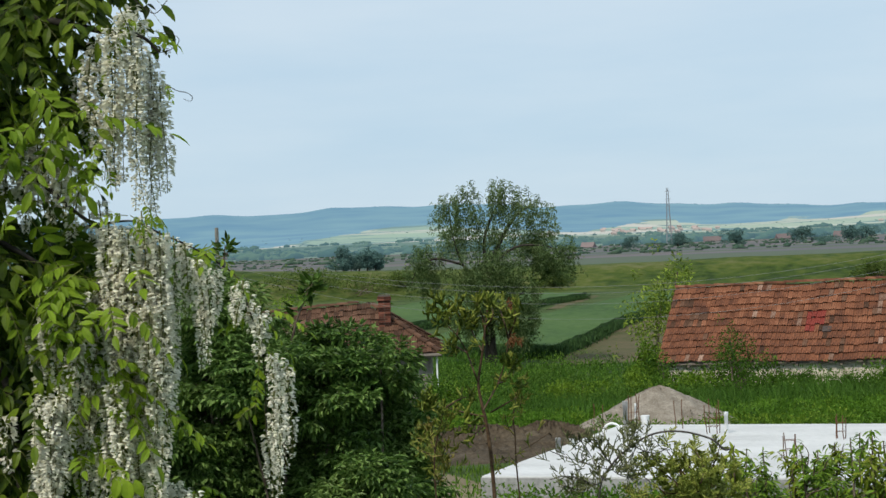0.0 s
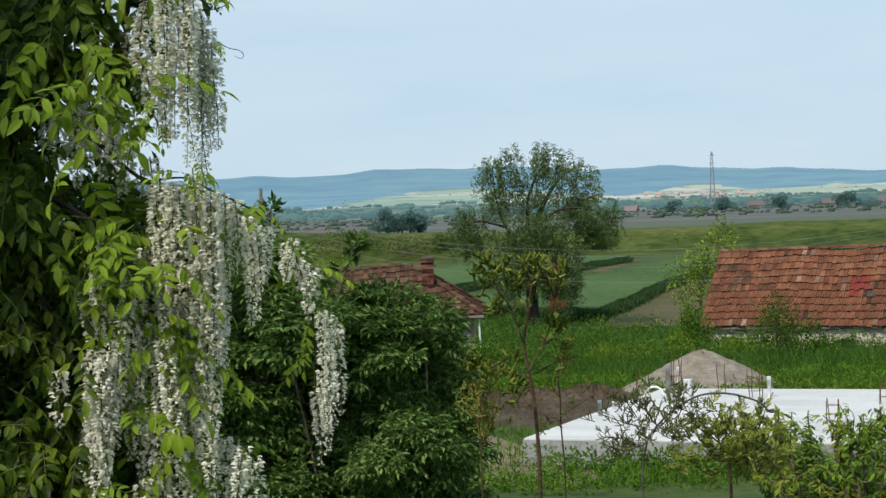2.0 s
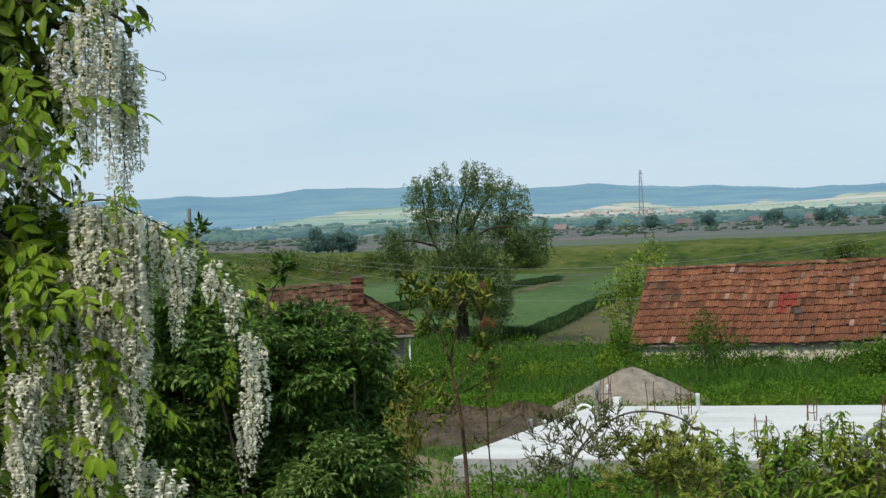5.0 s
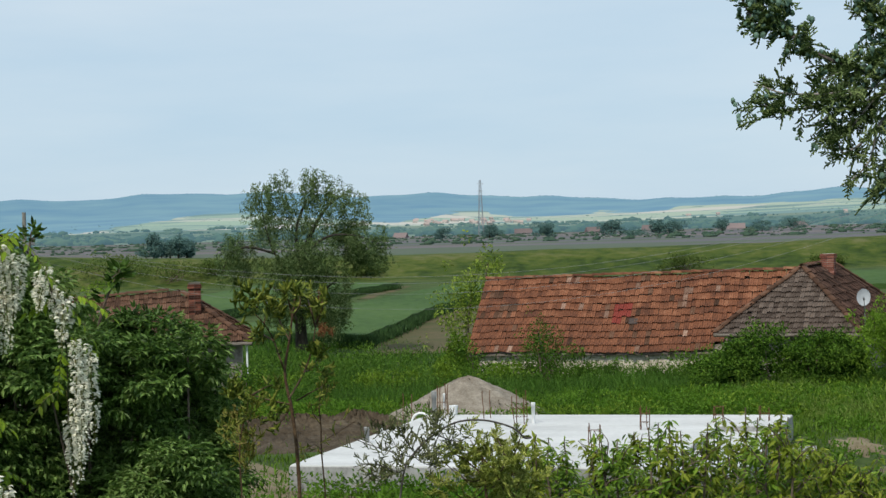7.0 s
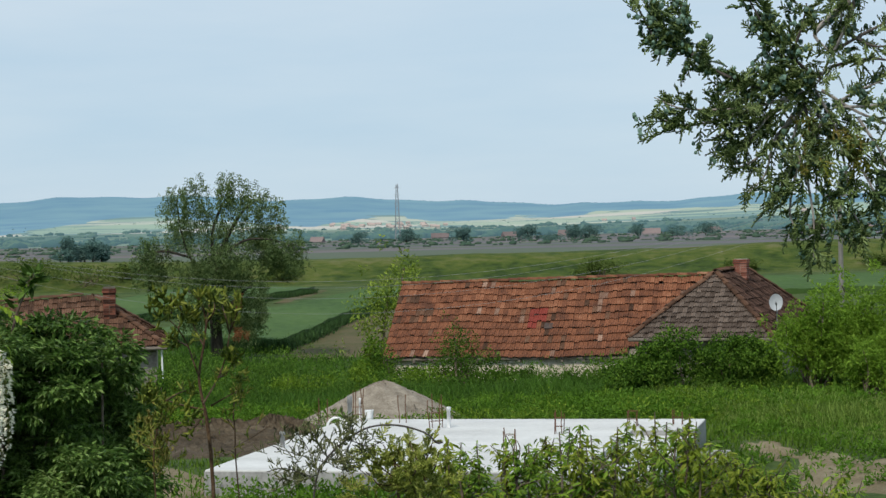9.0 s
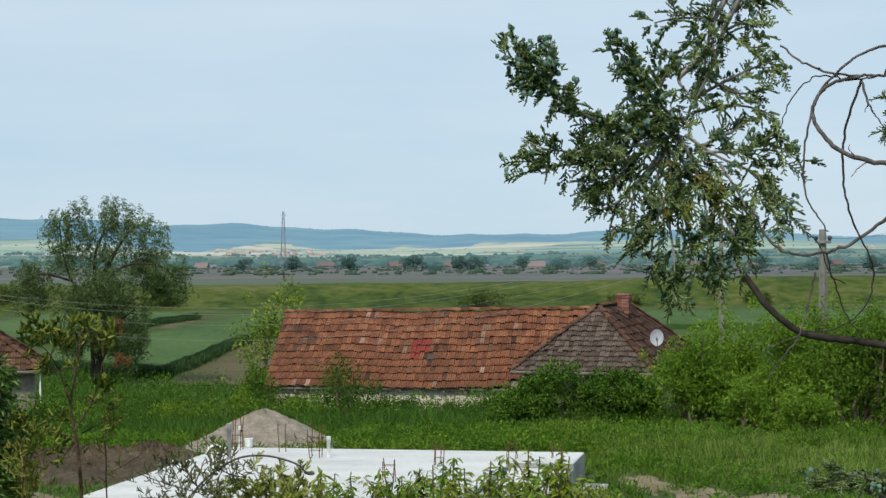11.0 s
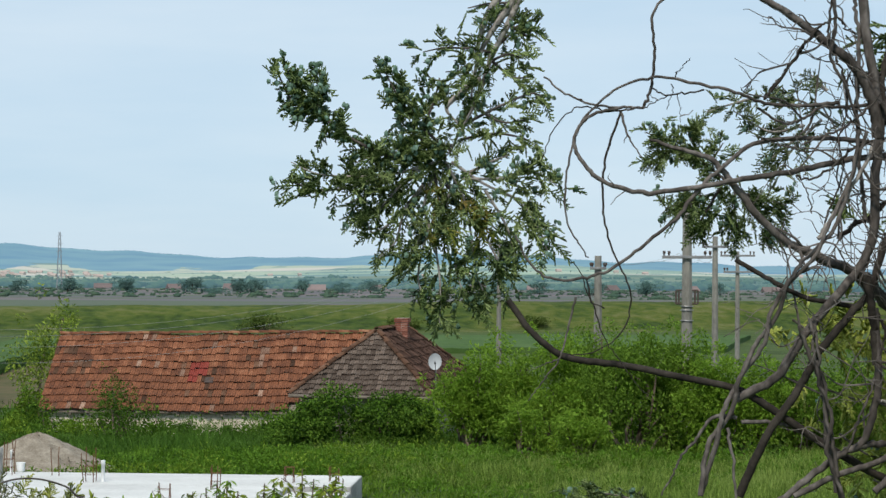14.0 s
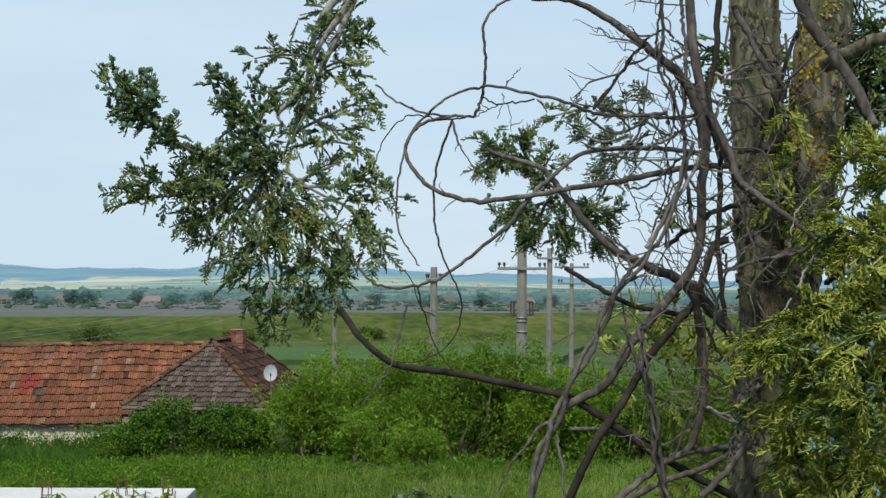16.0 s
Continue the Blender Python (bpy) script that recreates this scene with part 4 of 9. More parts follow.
chimney(farmhouse, -1.85, 1.75, FE + 0.6, 3.28 - lz, 0.42, 0.42, 44, True, M_BRICK_SOOT, M_MORTAR_SOOT)
g = Geo()
tube(g, [(-0.12, 0.1, FE - 0.1), (-0.12, 0.1, -0.3)], 0.032, sides=8)
part("downpipe", g, M_WHITE, farmhouse, "white rain downpipe", smooth=True)
g = Geo()
tube(g, [(-FLEN, -0.07, FE - 0.04), (0.05, -0.07, FE - 0.04)], 0.06, sides=8)
part("gutter", g, M_WOOD, farmhouse)
# ---------------------------------------------------------------- crops on the plain


def crop(name, a, b, c, d, h, label, seed, blades=0):
    """A standing crop over a four-cornered field: level top, upright sides."""
    rng = np.random.default_rng(seed)
    a, b, c, d = (np.array(p, float) for p in (a, b, c, d))
    n, m = 26, 40
    s, t = np.meshgrid(np.linspace(0, 1, n), np.linspace(0, 1, m))
    p = (a * (1 - s[..., None]) + b * s[..., None]) * (1 - t[..., None]) + (d * (1 - s[..., None]) + c * s[..., None]) * t[..., None]
    x, y = p[..., 0], p[..., 1]
    x = x + 0.2 * np.sin(y * 0.13)
    z = ground(x, y) + h + rng.uniform(-0.05, 0.05, x.shape) + 0.05 * ripple(x, y, 3.1)
    g = Geo()
    idx = np.arange(n * m).reshape(m, n)
    q = np.stack([idx[:-1, :-1], idx[:-1, 1:], idx[1:, 1:], idx[1:, :-1]], -1).reshape(-1, 4)
    top = np.stack([x, y, z], -1).reshape(-1, 3)
    g.quads(top, q)
    ring = np.concatenate([idx[0], idx[1:, -1], idx[-1, -2::-1], idx[-2:0:-1, 0]])
    low = top[ring].copy()
    low[:, 2] = ground(low[:, 0], low[:, 1]) - 0.1
    k = len(ring)
    g.quads(np.concatenate([top[ring], low]), [(j, (j + 1) % k, k + (j + 1) % k, k + j) for j in range(k)])
    field = tagged(part(name, g, M_WHEAT, smooth=True), label, "crop", kind="structure")
    if blades:
        for e0, e1 in ((a, b), (b, c)):
            w = rng.uniform(0, 1, blades)[:, None]
            p = e0 * (1 - w) + e1 * w + rng.normal(size=(blades, 2)) * 0.25
            p[:, 0] += 0.2 * np.sin(p[:, 1] * 0.13)
            pos = np.column_stack([p, ground(p[:, 0], p[:, 1]) + h * rng.uniform(0, 0.6, blades)])
            g = Geo()
            leaves(g, pos, np.column_stack([rng.normal(size=(blades, 2)) * 0.25, np.ones(blades)]), h * rng.uniform(0.3, 0.52, blades), 0.10, rng, shape=0.3)
            tagged(part("wheat_blades", g, M_WHEAT_BLADE, field), kind="stuff")
    return field


crop("wheat_field", (-2.6, 112), (5.6, 102.5), (21.3, 175), (20.6, 190), 0.8, "dense green field of young wheat", 51, 7000)
crop("wheat_field", (-14, 128), (-4.6, 134), (14.5, 198), (2, 212), 0.7, "pale green field of young wheat", 52, 3500)
crop("wheat_field", (49, 160), (78, 158), (98, 192), (60, 197), 0.5, "pale green field of young wheat", 53)


def track(a, b, c, d, label):
    """A strip of bare earth between four corners, lying on the land."""
    a, b, c, d = (np.array(p, float) for p in (a, b, c, d))
    s, t = np.meshgrid(np.linspace(0, 1, 12), np.linspace(0, 1, 40))
    p = (a * (1 - s[..., None]) + b * s[..., None]) * (1 - t[..., None]) + (d * (1 - s[..., None]) + c * s[..., None]) * t[..., None]
    x, y = p[..., 0] + 0.2 * np.sin(p[..., 1] * 0.13), p[..., 1]
    z = ground(x, y) + 0.06 - 0.12 * (np.abs(s - 0.5) * 2) ** 6
    k = np.arange(480).reshape(40, 12)
    g = Geo().quads(np.stack([x, y, z], -1).reshape(-1, 3), np.stack([k[:-1, :-1], k[:-1, 1:], k[1:, 1:], k[1:, :-1]], -1).reshape(-1, 4))
    return tagged(part("field_track", g, M_TRACK, smooth=True), label, "track", kind="structure")


track((3.8, 97), (12.5, 97), (19.5, 170), (16.0, 150), "bare earth track beside the wheat")
track((9.0, 173), (10.4, 173), (16.5, 206), (14.6, 206), "narrow earth track between two wheat fields")

# ---------------------------------------------------------------- grass and weeds


def blades(name, n, xs, ys, h, w, mat, label, seed, keep=None, lean=0.3):
    """Blades of grass, each bent once, on the land."""
    rng = np.random.default_rng(seed)
    x, y = rng.uniform(*xs, n), rng.uniform(*ys, n)
    if keep is not None:
        k = keep(x, y, rng)
        x, y = x[k], y[k]
    n = len(x)
    tuft = 0.75 + 0.3 * ripple(x, y, 1.3) + 0.2 * ripple(y, x, 0.5) + 0.2 * ripple(x + 9, y, 3.3)
    L = h * tuft * rng.uniform(0.5, 1.2, n)
    pos = np.column_stack([x, y, ground(x, y) - 0.03])
    way = np.column_stack([rng.normal(size=(n, 2)) * lean, np.ones(n)])
    way = unit(way)
    a = rng.uniform(0, 2 * math.pi, n)
    side = np.column_stack([np.cos(a), np.sin(a), np.zeros(n)]) * w / 2
    mid = pos + way * (L * 0.6)[:, None]
    tip = mid + unit(way + np.column_stack([rng.normal(size=(n, 2)) * 0.5, np.zeros(n)])) * (L * 0.45)[:, None]
    v = np.stack([pos - side, pos + side, mid - side * 0.8, mid + side * 0.8, tip], 1).reshape(-1, 3)
    b = (np.arange(n) * 5)[:, None]
    f = np.concatenate([b + [0, 1, 3], b + [0, 3, 2], b + [2, 3, 4]], 1).reshape(-1, 3)
    g = Geo().add(v, f)
    return tagged(part(name, g, mat), label, "grass", kind="stuff")


def off_slab(x, y, rng):
    dx, dy = x - 0.63, y - 36.45
    c, s = math.cos(radians(21.5)), math.sin(radians(21.5))
    u, v = dx * c - dy * s, dx * s + dy * c
    slab_ = (u > -0.15) & (u < 8.75) & (v > -0.2) & (v < 9.5)
    pit = ((np.hypot((x - 0.9) / 3.1, (y - 45.6) / 3.8) < 1) | (np.hypot((x + 0.9) / 2.2, (y - 50.6) / 1.4) < 1)) & (rng.random(len(x)) < 0.93)
    bare = (np.hypot((x + 0.4) / 2.0, (y - 37.6) / 4.0) < 1) & (rng.random(len(x)) < 0.8)
    way_ = ((np.hypot((x - 13.3) / 1.8, (y - 35.6) / 3.3) < 1) | (np.hypot((x - 12.75) / 0.5, (y - 40.0) / 1.4) < 1)) & (rng.random(len(x)) < 0.95)
    heap_ = np.hypot(x - 5.6, y - 50.7) < 2.5
    return ~(slab_ | pit | bare | way_ | heap_)


blades("meadow_grass", 95000, (-8, 30), (33, 62), 0.30, 0.034, M_BLADE, "rough green meadow grass round the plot", 61, off_slab)
blades("tall_grass", 60000, (-6, 34), (54.5, 64), 0.75, 0.03, M_BLADE_DARK, "tall lush green grass before the old houses", 62,
       lambda x, y, rng: rng.random(len(x)) < ramp(54.5, 57.5, y))
blades("tall_grass", 60000, (13.5, 32), (38, 58), 0.6, 0.018, M_BLADE_SOFT, "tall soft meadow grass", 63, lambda x, y, rng: (x - 13.5) * 2.2 > (46 - y))
blades("rough_grass", 30000, (-6, 32), (66, 112), 0.65, 0.07, M_BLADE_DARK, "rough grass beyond the houses", 65,
       lambda x, y, rng: ~((x > 6.5) & (x < 24) & (y < 78)) & ~((x < 0.2) & (y < 73)) & ~((y > 95) & (x > 3.2 + (y - 97) * 0.2)))


def weeds(name, n, xs, ys, size, mat, label, seed, per=26, keep=None, tall=1.0):
    """Leafy weeds in low clumps."""
    rng = np.random.default_rng(seed)
    x, y = rng.uniform(*xs, n), rng.uniform(*ys, n)
    if keep is not None:
        k = keep(x, y, rng)
        x, y = x[k], y[k]
    g = Geo()
    s = size * rng.uniform(0.5, 1.3, len(x))
    p, d = ball(rng, len(x) * per, 0.3)
    c = np.repeat(np.column_stack([x, y, ground(x, y) + s * 0.45 * tall]), per, 0)
    ss = np.repeat(s, per)[:, None]
    pos = c + p * ss * np.array([0.75, 0.75, 0.5 * tall])
    way = d + rng.normal(size=p.shape) * 0.5 + np.array([0, 0, 0.35])
    leaves(g, pos, way, 0.11 * rng.uniform(0.6, 1.3, len(pos)), 0.05, rng, flat=0.6)
    return tagged(part(name, g, mat), label, "weeds", kind="stuff")


weeds("weeds", 900, (-3, 24), (46.5, 57), 0.42, M_WEED, "low leafy green weeds behind the slab", 71, 60, off_slab)
weeds("nettles", 300, (-5, 22), (59, 65.5), 0.6, M_SHRUB_DEEP, "dark green nettles along the barn", 72, 80, lambda x, y, rng: ((x > 4) | (y < 63.5)) & ~((x > 9) & (x < 15.5) & (y > 63.2)), 1.3)
weeds("nettles", 150, (-2, 9), (66, 86), 0.9, M_SHRUB_DEEP, "dark green nettles beyond the houses", 73, 80, lambda x, y, rng: (x < 6.5) & ((x > 0.5) | (y > 72)), 1.3)
weeds("nettles", 2600, (7, 16), (61.5, 67.2), 0.82, M_WEED, "green weeds at the foot of the barn wall", 76, 60, lambda x, y, rng: (np.abs(y - 66.3 + 0.374 * (x - 7.38)) < 0.5) & ((x < 10.4) | (rng.random(len(x)) < 0.2 + 0.7 * (ripple(x, y * 0.1, 0.9) > -0.25))), 1.6)
weeds("weeds", 240, (-4, 24), (45.5, 58), 0.62, M_WEED_PALE, "pale yellow-green weeds in clumps behind the slab", 171, 70, lambda x, y, rng: off_slab(x, y, rng) & (ripple(x, y, 2.1) > 0.15), 0.9)
weeds("nettles", 150, (6.6, 10.9), (61.5, 66.4), 1.05, M_COTTAGE_BUSH, "rank green growth against the barn wall", 79, 80, lambda x, y, rng: np.abs(y - 65.5 + 0.374 * (x - 7.38)) < 0.4, 1.5)
weeds("weeds", 260, (-4, 26), (47, 60), 0.75, M_SHRUB_DEEP, "dark green dock and nettle clumps in the grass", 172, 80, lambda x, y, rng: off_slab(x, y, rng) & (ripple(y, x, 1.7) > 0.2), 0.9)
weeds("weeds", 140, (-3, 8), (74, 96), 1.0, M_COTTAGE_BUSH, "rank green weeds beyond the old houses", 173, 80, lambda x, y, rng: (x < 6.0) | (y > 80), 0.9)
weeds("weeds", 300, (13, 29), (41, 56), 0.34, M_WEED, "low leafy weeds in the meadow", 77, 40)
weeds("weeds", 60, (11.8, 15.4), (33.5, 39.5), 0.22, M_WEED, "low weeds on the sandy track", 78, 18)
weeds("weeds", 420, (0, 8.2), (32.6, 36.4), 0.5, M_WEED, "rank green weeds along the front of the slab", 175, 30, lambda x, y, rng: np.abs(y - 36.15 + 0.394 * (x - 0.63)) < 0.45, 0.9)
weeds("weeds", 260, (-4, 4), (32, 37), 0.34, M_WEED, "low green weeds in trodden earth", 74, 18, off_slab)
weeds("weeds", 130, (9, 16), (33, 43), 0.24, M_WEED, "low green weeds beside the track", 75, 18, off_slab)

# ---------------------------------------------------------------- shrubs and trees


def shrub(name, at, h, w, mat, n, leaf, label, seed, category="shrub", stems=7, gaps=0.5, bark=None, top=None, group="", d=None, hollow=0.45, lowest=0.35):
    """A many-stemmed shrub: stems from one foot, each ending in clumps of leaves of uneven size."""
    rng = np.random.default_rng(seed)
    d = d or w
    x, y = at[0], at[1]
    z = at[2] if len(at) > 2 else float(ground(x, y)) - 0.05
    ob = thing(name, (x, y, z), label, category, group)
    wood, green = Geo(), Geo()
    k = max(5, int(stems * 2.4))
    each = n // k
    for j in range(k):
        a, r = rng.uniform(0, 2 * math.pi), rng.uniform(0.1, 1) ** 0.6
        t = rng.uniform(lowest, 1.0) * (1 - (0.45 if lowest < 0.5 else 0.2) * r * r)
        tip = np.array([math.cos(a) * r * w / 2 * 0.85, math.sin(a) * r * d / 2 * 0.85, h * t])
        if j < stems + 3:
            tube(wood, sway((rng.normal() * 0.05 * w, rng.normal() * 0.05 * w, 0), tip, rng, 0.08, 4), 0.018 * h, 0.005 * h, sides=5)
        rad = np.array([w * rng.uniform(0.14, 0.26), d * rng.uniform(0.14, 0.26), h * rng.uniform(0.10, 0.2)])
        clump(green, tip, rad, int(each * 0.75), leaf, leaf * 0.45, rng, droop=0.2, hollow=hollow, flat=0.55)
        for _ in range(3):
            sp = tip + np.clip(rng.normal(size=3), -1.3, 1.1) * rad * 1.15
            clump(green, sp, rad * 0.35, max(3, each // 12), leaf, leaf * 0.45, rng, droop=0.1, flat=0.55)
    part("wood", wood, bark or M_TWIG, ob)
    tagged(part("foliage", green, mat, ob), kind="stuff")
    return ob


def willow():
    """An old pollard willow: thick trunk, forked limbs, hanging tufts of narrow leaves with gaps between."""
    rng = np.random.default_rng(81)
    x0, y0 = 2.3, 98.0
    z0 = float(ground(x0, y0)) - 0.1
    ob = thing("willow_tree", (x0, y0, z0), "tall old willow with loose hanging grey-green crown", "tree")
    k = 98.0 / 3419

    def at(px, py, dy=0.0):
        return np.array([(px - 389) * k, dy, (640 - py) * k])

    wood = Geo()
    tube(wood, curve([at(389, 645), at(388, 600), at(386, 550), at(390, 490), at(398, 440)], 5), [0.5, 0.42, 0.36, 0.33, 0.32, 0.31, 0.3, 0.3, 0.29, 0.29, 0.28, 0.28, 0.27, 0.26, 0.25, 0.24, 0.22, 0.2, 0.19, 0.18, 0.17][:21], sides=9)
    part("trunk", wood, M_BARK, ob, smooth=True)
    limbs = [[(390, 520), (352, 465), (332, 410), (325, 352), (332, 336)], [(392, 490), (385, 420), (400, 370), (424, 334)], [(398, 445), (428, 390), (453, 362), (478, 350)],
             [(396, 455), (440, 425), (490, 425), (530, 440)], [(345, 452), (300, 440), (270, 450), (255, 475)], [(390, 560), (430, 520), (455, 500)], [(388, 560), (350, 520), (330, 500)]]
    for j, l in enumerate(limbs):
        g = Geo()
        dys = np.cumsum(rng.normal(size=len(l)) * 0.4)
        tube(g, curve([at(*p, d) for p, d in zip(l, dys)], 5), 0.12 if j in (1, 2) else 0.075, 0.025, sides=6)
        part("limb", g, M_BARK, ob, smooth=True)
    tufts = [(337, 328, 24, 24), (312, 350, 24, 30), (345, 345, 30, 30), (322, 385, 26, 26), (352, 380, 20, 22), (400, 322, 30, 26), (430, 310, 24, 22), (452, 335, 30, 26), (412, 358, 28, 24), (487, 345, 28, 24), (478, 380, 30, 26),
             (500, 400, 22, 18), (440, 390, 32, 28), (395, 400, 26, 26), (460, 420, 28, 22), (515, 428, 30, 20), (538, 440, 16, 22), (520, 458, 18, 16), (500, 440, 18, 16), (275, 432, 28, 18), (262, 460, 22, 26), (295, 450, 20, 24), (278, 482, 26, 18),
             (385, 450, 34, 28), (350, 470, 24, 24), (420, 455, 30, 28), (440, 492, 36, 26), (392, 500, 36, 30), (350, 512, 26, 26), (462, 528, 22, 26), (425, 545, 34, 30), (345, 548, 20, 24), (445, 570, 20, 16), (400, 525, 24, 22), (375, 478, 26, 24), (405, 470, 26, 26), (500, 452, 14, 16)]
    green = Geo()
    for (px, py, rx, rz) in tufts:
        low_ = py > 440 and 330 < px < 470
        c = at(389 + (px - 389) * 0.93, py + 7 if py < 400 else py - 2, np.clip(rng.normal(), -1.5, 1.5) * 0.7 - (0.8 if low_ else 0))
        m = 34 if low_ else 22
        for _ in range(m):
            s = c + np.clip(rng.normal(size=3), -1.45, 1.45) * np.array([rx * k * 0.75, rx * k * 0.8, rz * k * 0.68])
            L = rng.uniform(0.35, 1.1)
            nn = int(46 * L) + 8
            t = rng.uniform(0, 1, nn)
            pos = s + np.column_stack([rng.normal(size=nn) * 0.10, rng.normal(size=nn) * 0.10, -t * L]) + np.outer(t, rng.normal(size=3) * 0.15)
            way = np.column_stack([rng.normal(size=(nn, 2)) * 0.6, -0.6 + rng.normal(size=nn) * 0.4])
            leaves(green, pos, way, rng.uniform(0.12, 0.22, nn), 0.048, rng)
    tagged(part("crown", green, M_WILLOW, ob), kind="stuff")
    dead = Geo()
    for px, py in ((426, 522), (425, 532), (428, 576), (420, 584), (436, 588)):
        for _ in range(3):
            clump(dead, at(px, py, -2.4) + rng.normal(size=3) * 0.12, (0.12, 0.15, 0.22), 22, 0.2, 0.05, rng, droop=1.0)
    tagged(part("dead_leaves", dead, M_DEAD_LEAF, ob, "rusty dead leaves"), kind="stuff")


willow()


def spot(p):
    return p[0], p[1]


# round the barn and the cottage
shrub("young_tree", spot((8.58, 74.00, -0.14)), 5.4, 3.3, M_OLIVE_LEAF, 2800, 0.16, "thin young tree with bright leaves beside the barn", 82, "tree", 5, hollow=0.1, lowest=0.5)
shrub("shrub", spot((7.51, 72.00, 0.45)), 2.4, 1.7, M_SHRUB_YELLOW, 3600, 0.14, "bright yellow-green bush at the barn's gable", 83)
shrub("shrub", spot((9.55, 63.40, 0.52)), 2.75, 1.7, M_SHRUB_DEEP, 2000, 0.10, "thin leafy shrub in front of the barn roof", 84, hollow=0.1)
shrub("shrub", spot((11.61, 63.20, 0.46)), 1.2, 1.0, M_SHRUB_DEEP, 1300, 0.12, "small dark bush against the barn wall", 85)
shrub("shrub", spot((13.24, 63.20, 0.40)), 1.0, 0.7, M_SHRUB_DEEP, 700, 0.12, "small dark bush against the barn wall", 86)
shrub("shrub", spot((8.10, 63.20, 0.49)), 1.5, 1.6, M_SHRUB, 1300, 0.14, "small green bush at the barn's corner", 87)
for j, (x, y, h, w) in enumerate(((7.2, 66.2, 2.7, 1.6), (8.3, 65.7, 2.4, 1.6), (9.6, 65.2, 2.4, 1.4), (10.9, 64.7, 1.8, 1.0), (14.6, 63.2, 1.2, 1.1))):
    shrub("shrub", (x, y), h, w, M_COTTAGE_BUSH, 1500, 0.12, "low green bush at the foot of the barn wall", 180 + j, group="bushes along the barn")
for j, (p, w, h) in enumerate((((14.04, 57.00, 0.44), 1.9, 1.75), ((15.36, 57.00, 0.39), 2.3, 2.2), ((16.78, 57.00, 0.34), 2.2, 2.2), ((17.67, 57.00, 0.31), 1.6, 1.8))):
    shrub("shrub", spot(p), h, w * 1.1, M_COTTAGE_BUSH, 7500, 0.12, "dense green bush before the cottage", 88 + j, stems=9)
for j, (p, w, h, m) in enumerate((((18.79, 54.50, 1.88), 2.2, 2.90, M_MEADOW_BUSH), ((20.32, 55.50, 1.80), 2.0, 3.12, M_MEADOW_BUSH), ((21.01, 53.00, 1.92), 2.3, 2.90, M_MEADOW_BUSH), ((23.33, 56.00, 1.73), 2.2, 3.35, M_MEADOW_BUSH_DEEP),
                                 ((22.51, 51.00, 2.01), 2.4, 3.28, M_MEADOW_BUSH_DEEP), ((23.99, 51.50, 1.96), 2.4, 3.28, M_MEADOW_BUSH_DEEP), ((24.38, 50.00, 2.03), 2.0, 2.68, M_MEADOW_BUSH), ((25.83, 50.00, 2.01), 2.6, 2.53, M_MEADOW_BUSH),
                                 ((27.32, 50.00, 1.99), 2.4, 2.46, M_MEADOW_BUSH_DEEP), ((28.46, 49.00, 2.02), 2.6, 2.68, M_MEADOW_BUSH_DEEP), ((30.17, 49.00, 2.00), 2.6, 2.75, M_MEADOW_BUSH), ((31.48, 48.00, 2.03), 2.8, 2.98, M_MEADOW_BUSH_DEEP),
                                 ((33.64, 48.00, 2.00), 2.8, 3.12, M_MEADOW_BUSH_DEEP), ((18.92, 50.00, 1.17), 1.3, 1.63, M_MEADOW_BUSH), ((19.83, 48.50, 1.26), 1.4, 1.63, M_MEADOW_BUSH))):
    shrub("shrub", spot(p), h * 1.17, w * 1.08, m, 8500 if h > 1.9 else 2600, 0.135, "tall bright green bush at the edge of the meadow" if m is M_MEADOW_BUSH else "tall deep green bush at the edge of the meadow", 100 + j, stems=10, group="bushes on the meadow's edge")
# rank growth in the rough grass before the willow
rough_q = np.random.default_rng(195)
for j in range(16):
    x, y, h = rough_q.uniform(-0.5, 7.0), rough_q.uniform(60, 66), rough_q.uniform(0.8, 1.5)
    shrub("shrub", (x, y), h, h * rough_q.uniform(0.9, 1.5), (M_COTTAGE_BUSH, M_WEED_PALE, M_SHRUB)[j % 3], 900, 0.13, "low leafy bush in the rough grass", 196 + j, group="low bushes in the rough grass")
# behind the low house
for j, (p, w, h) in enumerate((((-6.64, 82.00, 1.57), 3.4, 4.4), ((-4.98, 80.00, 1.60), 2.6, 3.6), ((-7.86, 78.00, 1.79), 3.0, 3.8), ((-9.88, 80.00, 1.76), 3.0, 4.0), ((-11.91, 80.00, 1.83), 3.4, 4.4))):
    shrub("shrub", spot(p), h, w, M_SHRUB if j % 2 else M_SHRUB_YELLOW, 3000, 0.2, "light green bushy tree behind the low house", 120 + j, "tree")
shrub("shrub", spot((-2.09, 78.00, 2.05)), 3.7, 0.9, M_SHRUB_DEEP, 700, 0.16, "narrow dark bush behind the chimney", 126)
# on the dike
for j, (x, y, w, h) in enumerate(((52, 231, 4.0, 2.8), (13, 233, 3.4, 1.4), (70, 232, 3.2, 1.8), (-10, 232, 6.5, 3.2), (-17, 233, 7.0, 3.6), (-4, 234, 4.5, 2.2), (88, 233, 3, 1.6))):
    shrub("shrub", (x, y), h * 0.85, w * 1.3, M_DIKE_SCRUB, 1300, 0.36, "low green scrub on the dike", 130 + j, group="scrub on the dike")

# ---------------------------------------------------------------- far trees, villages, pylon


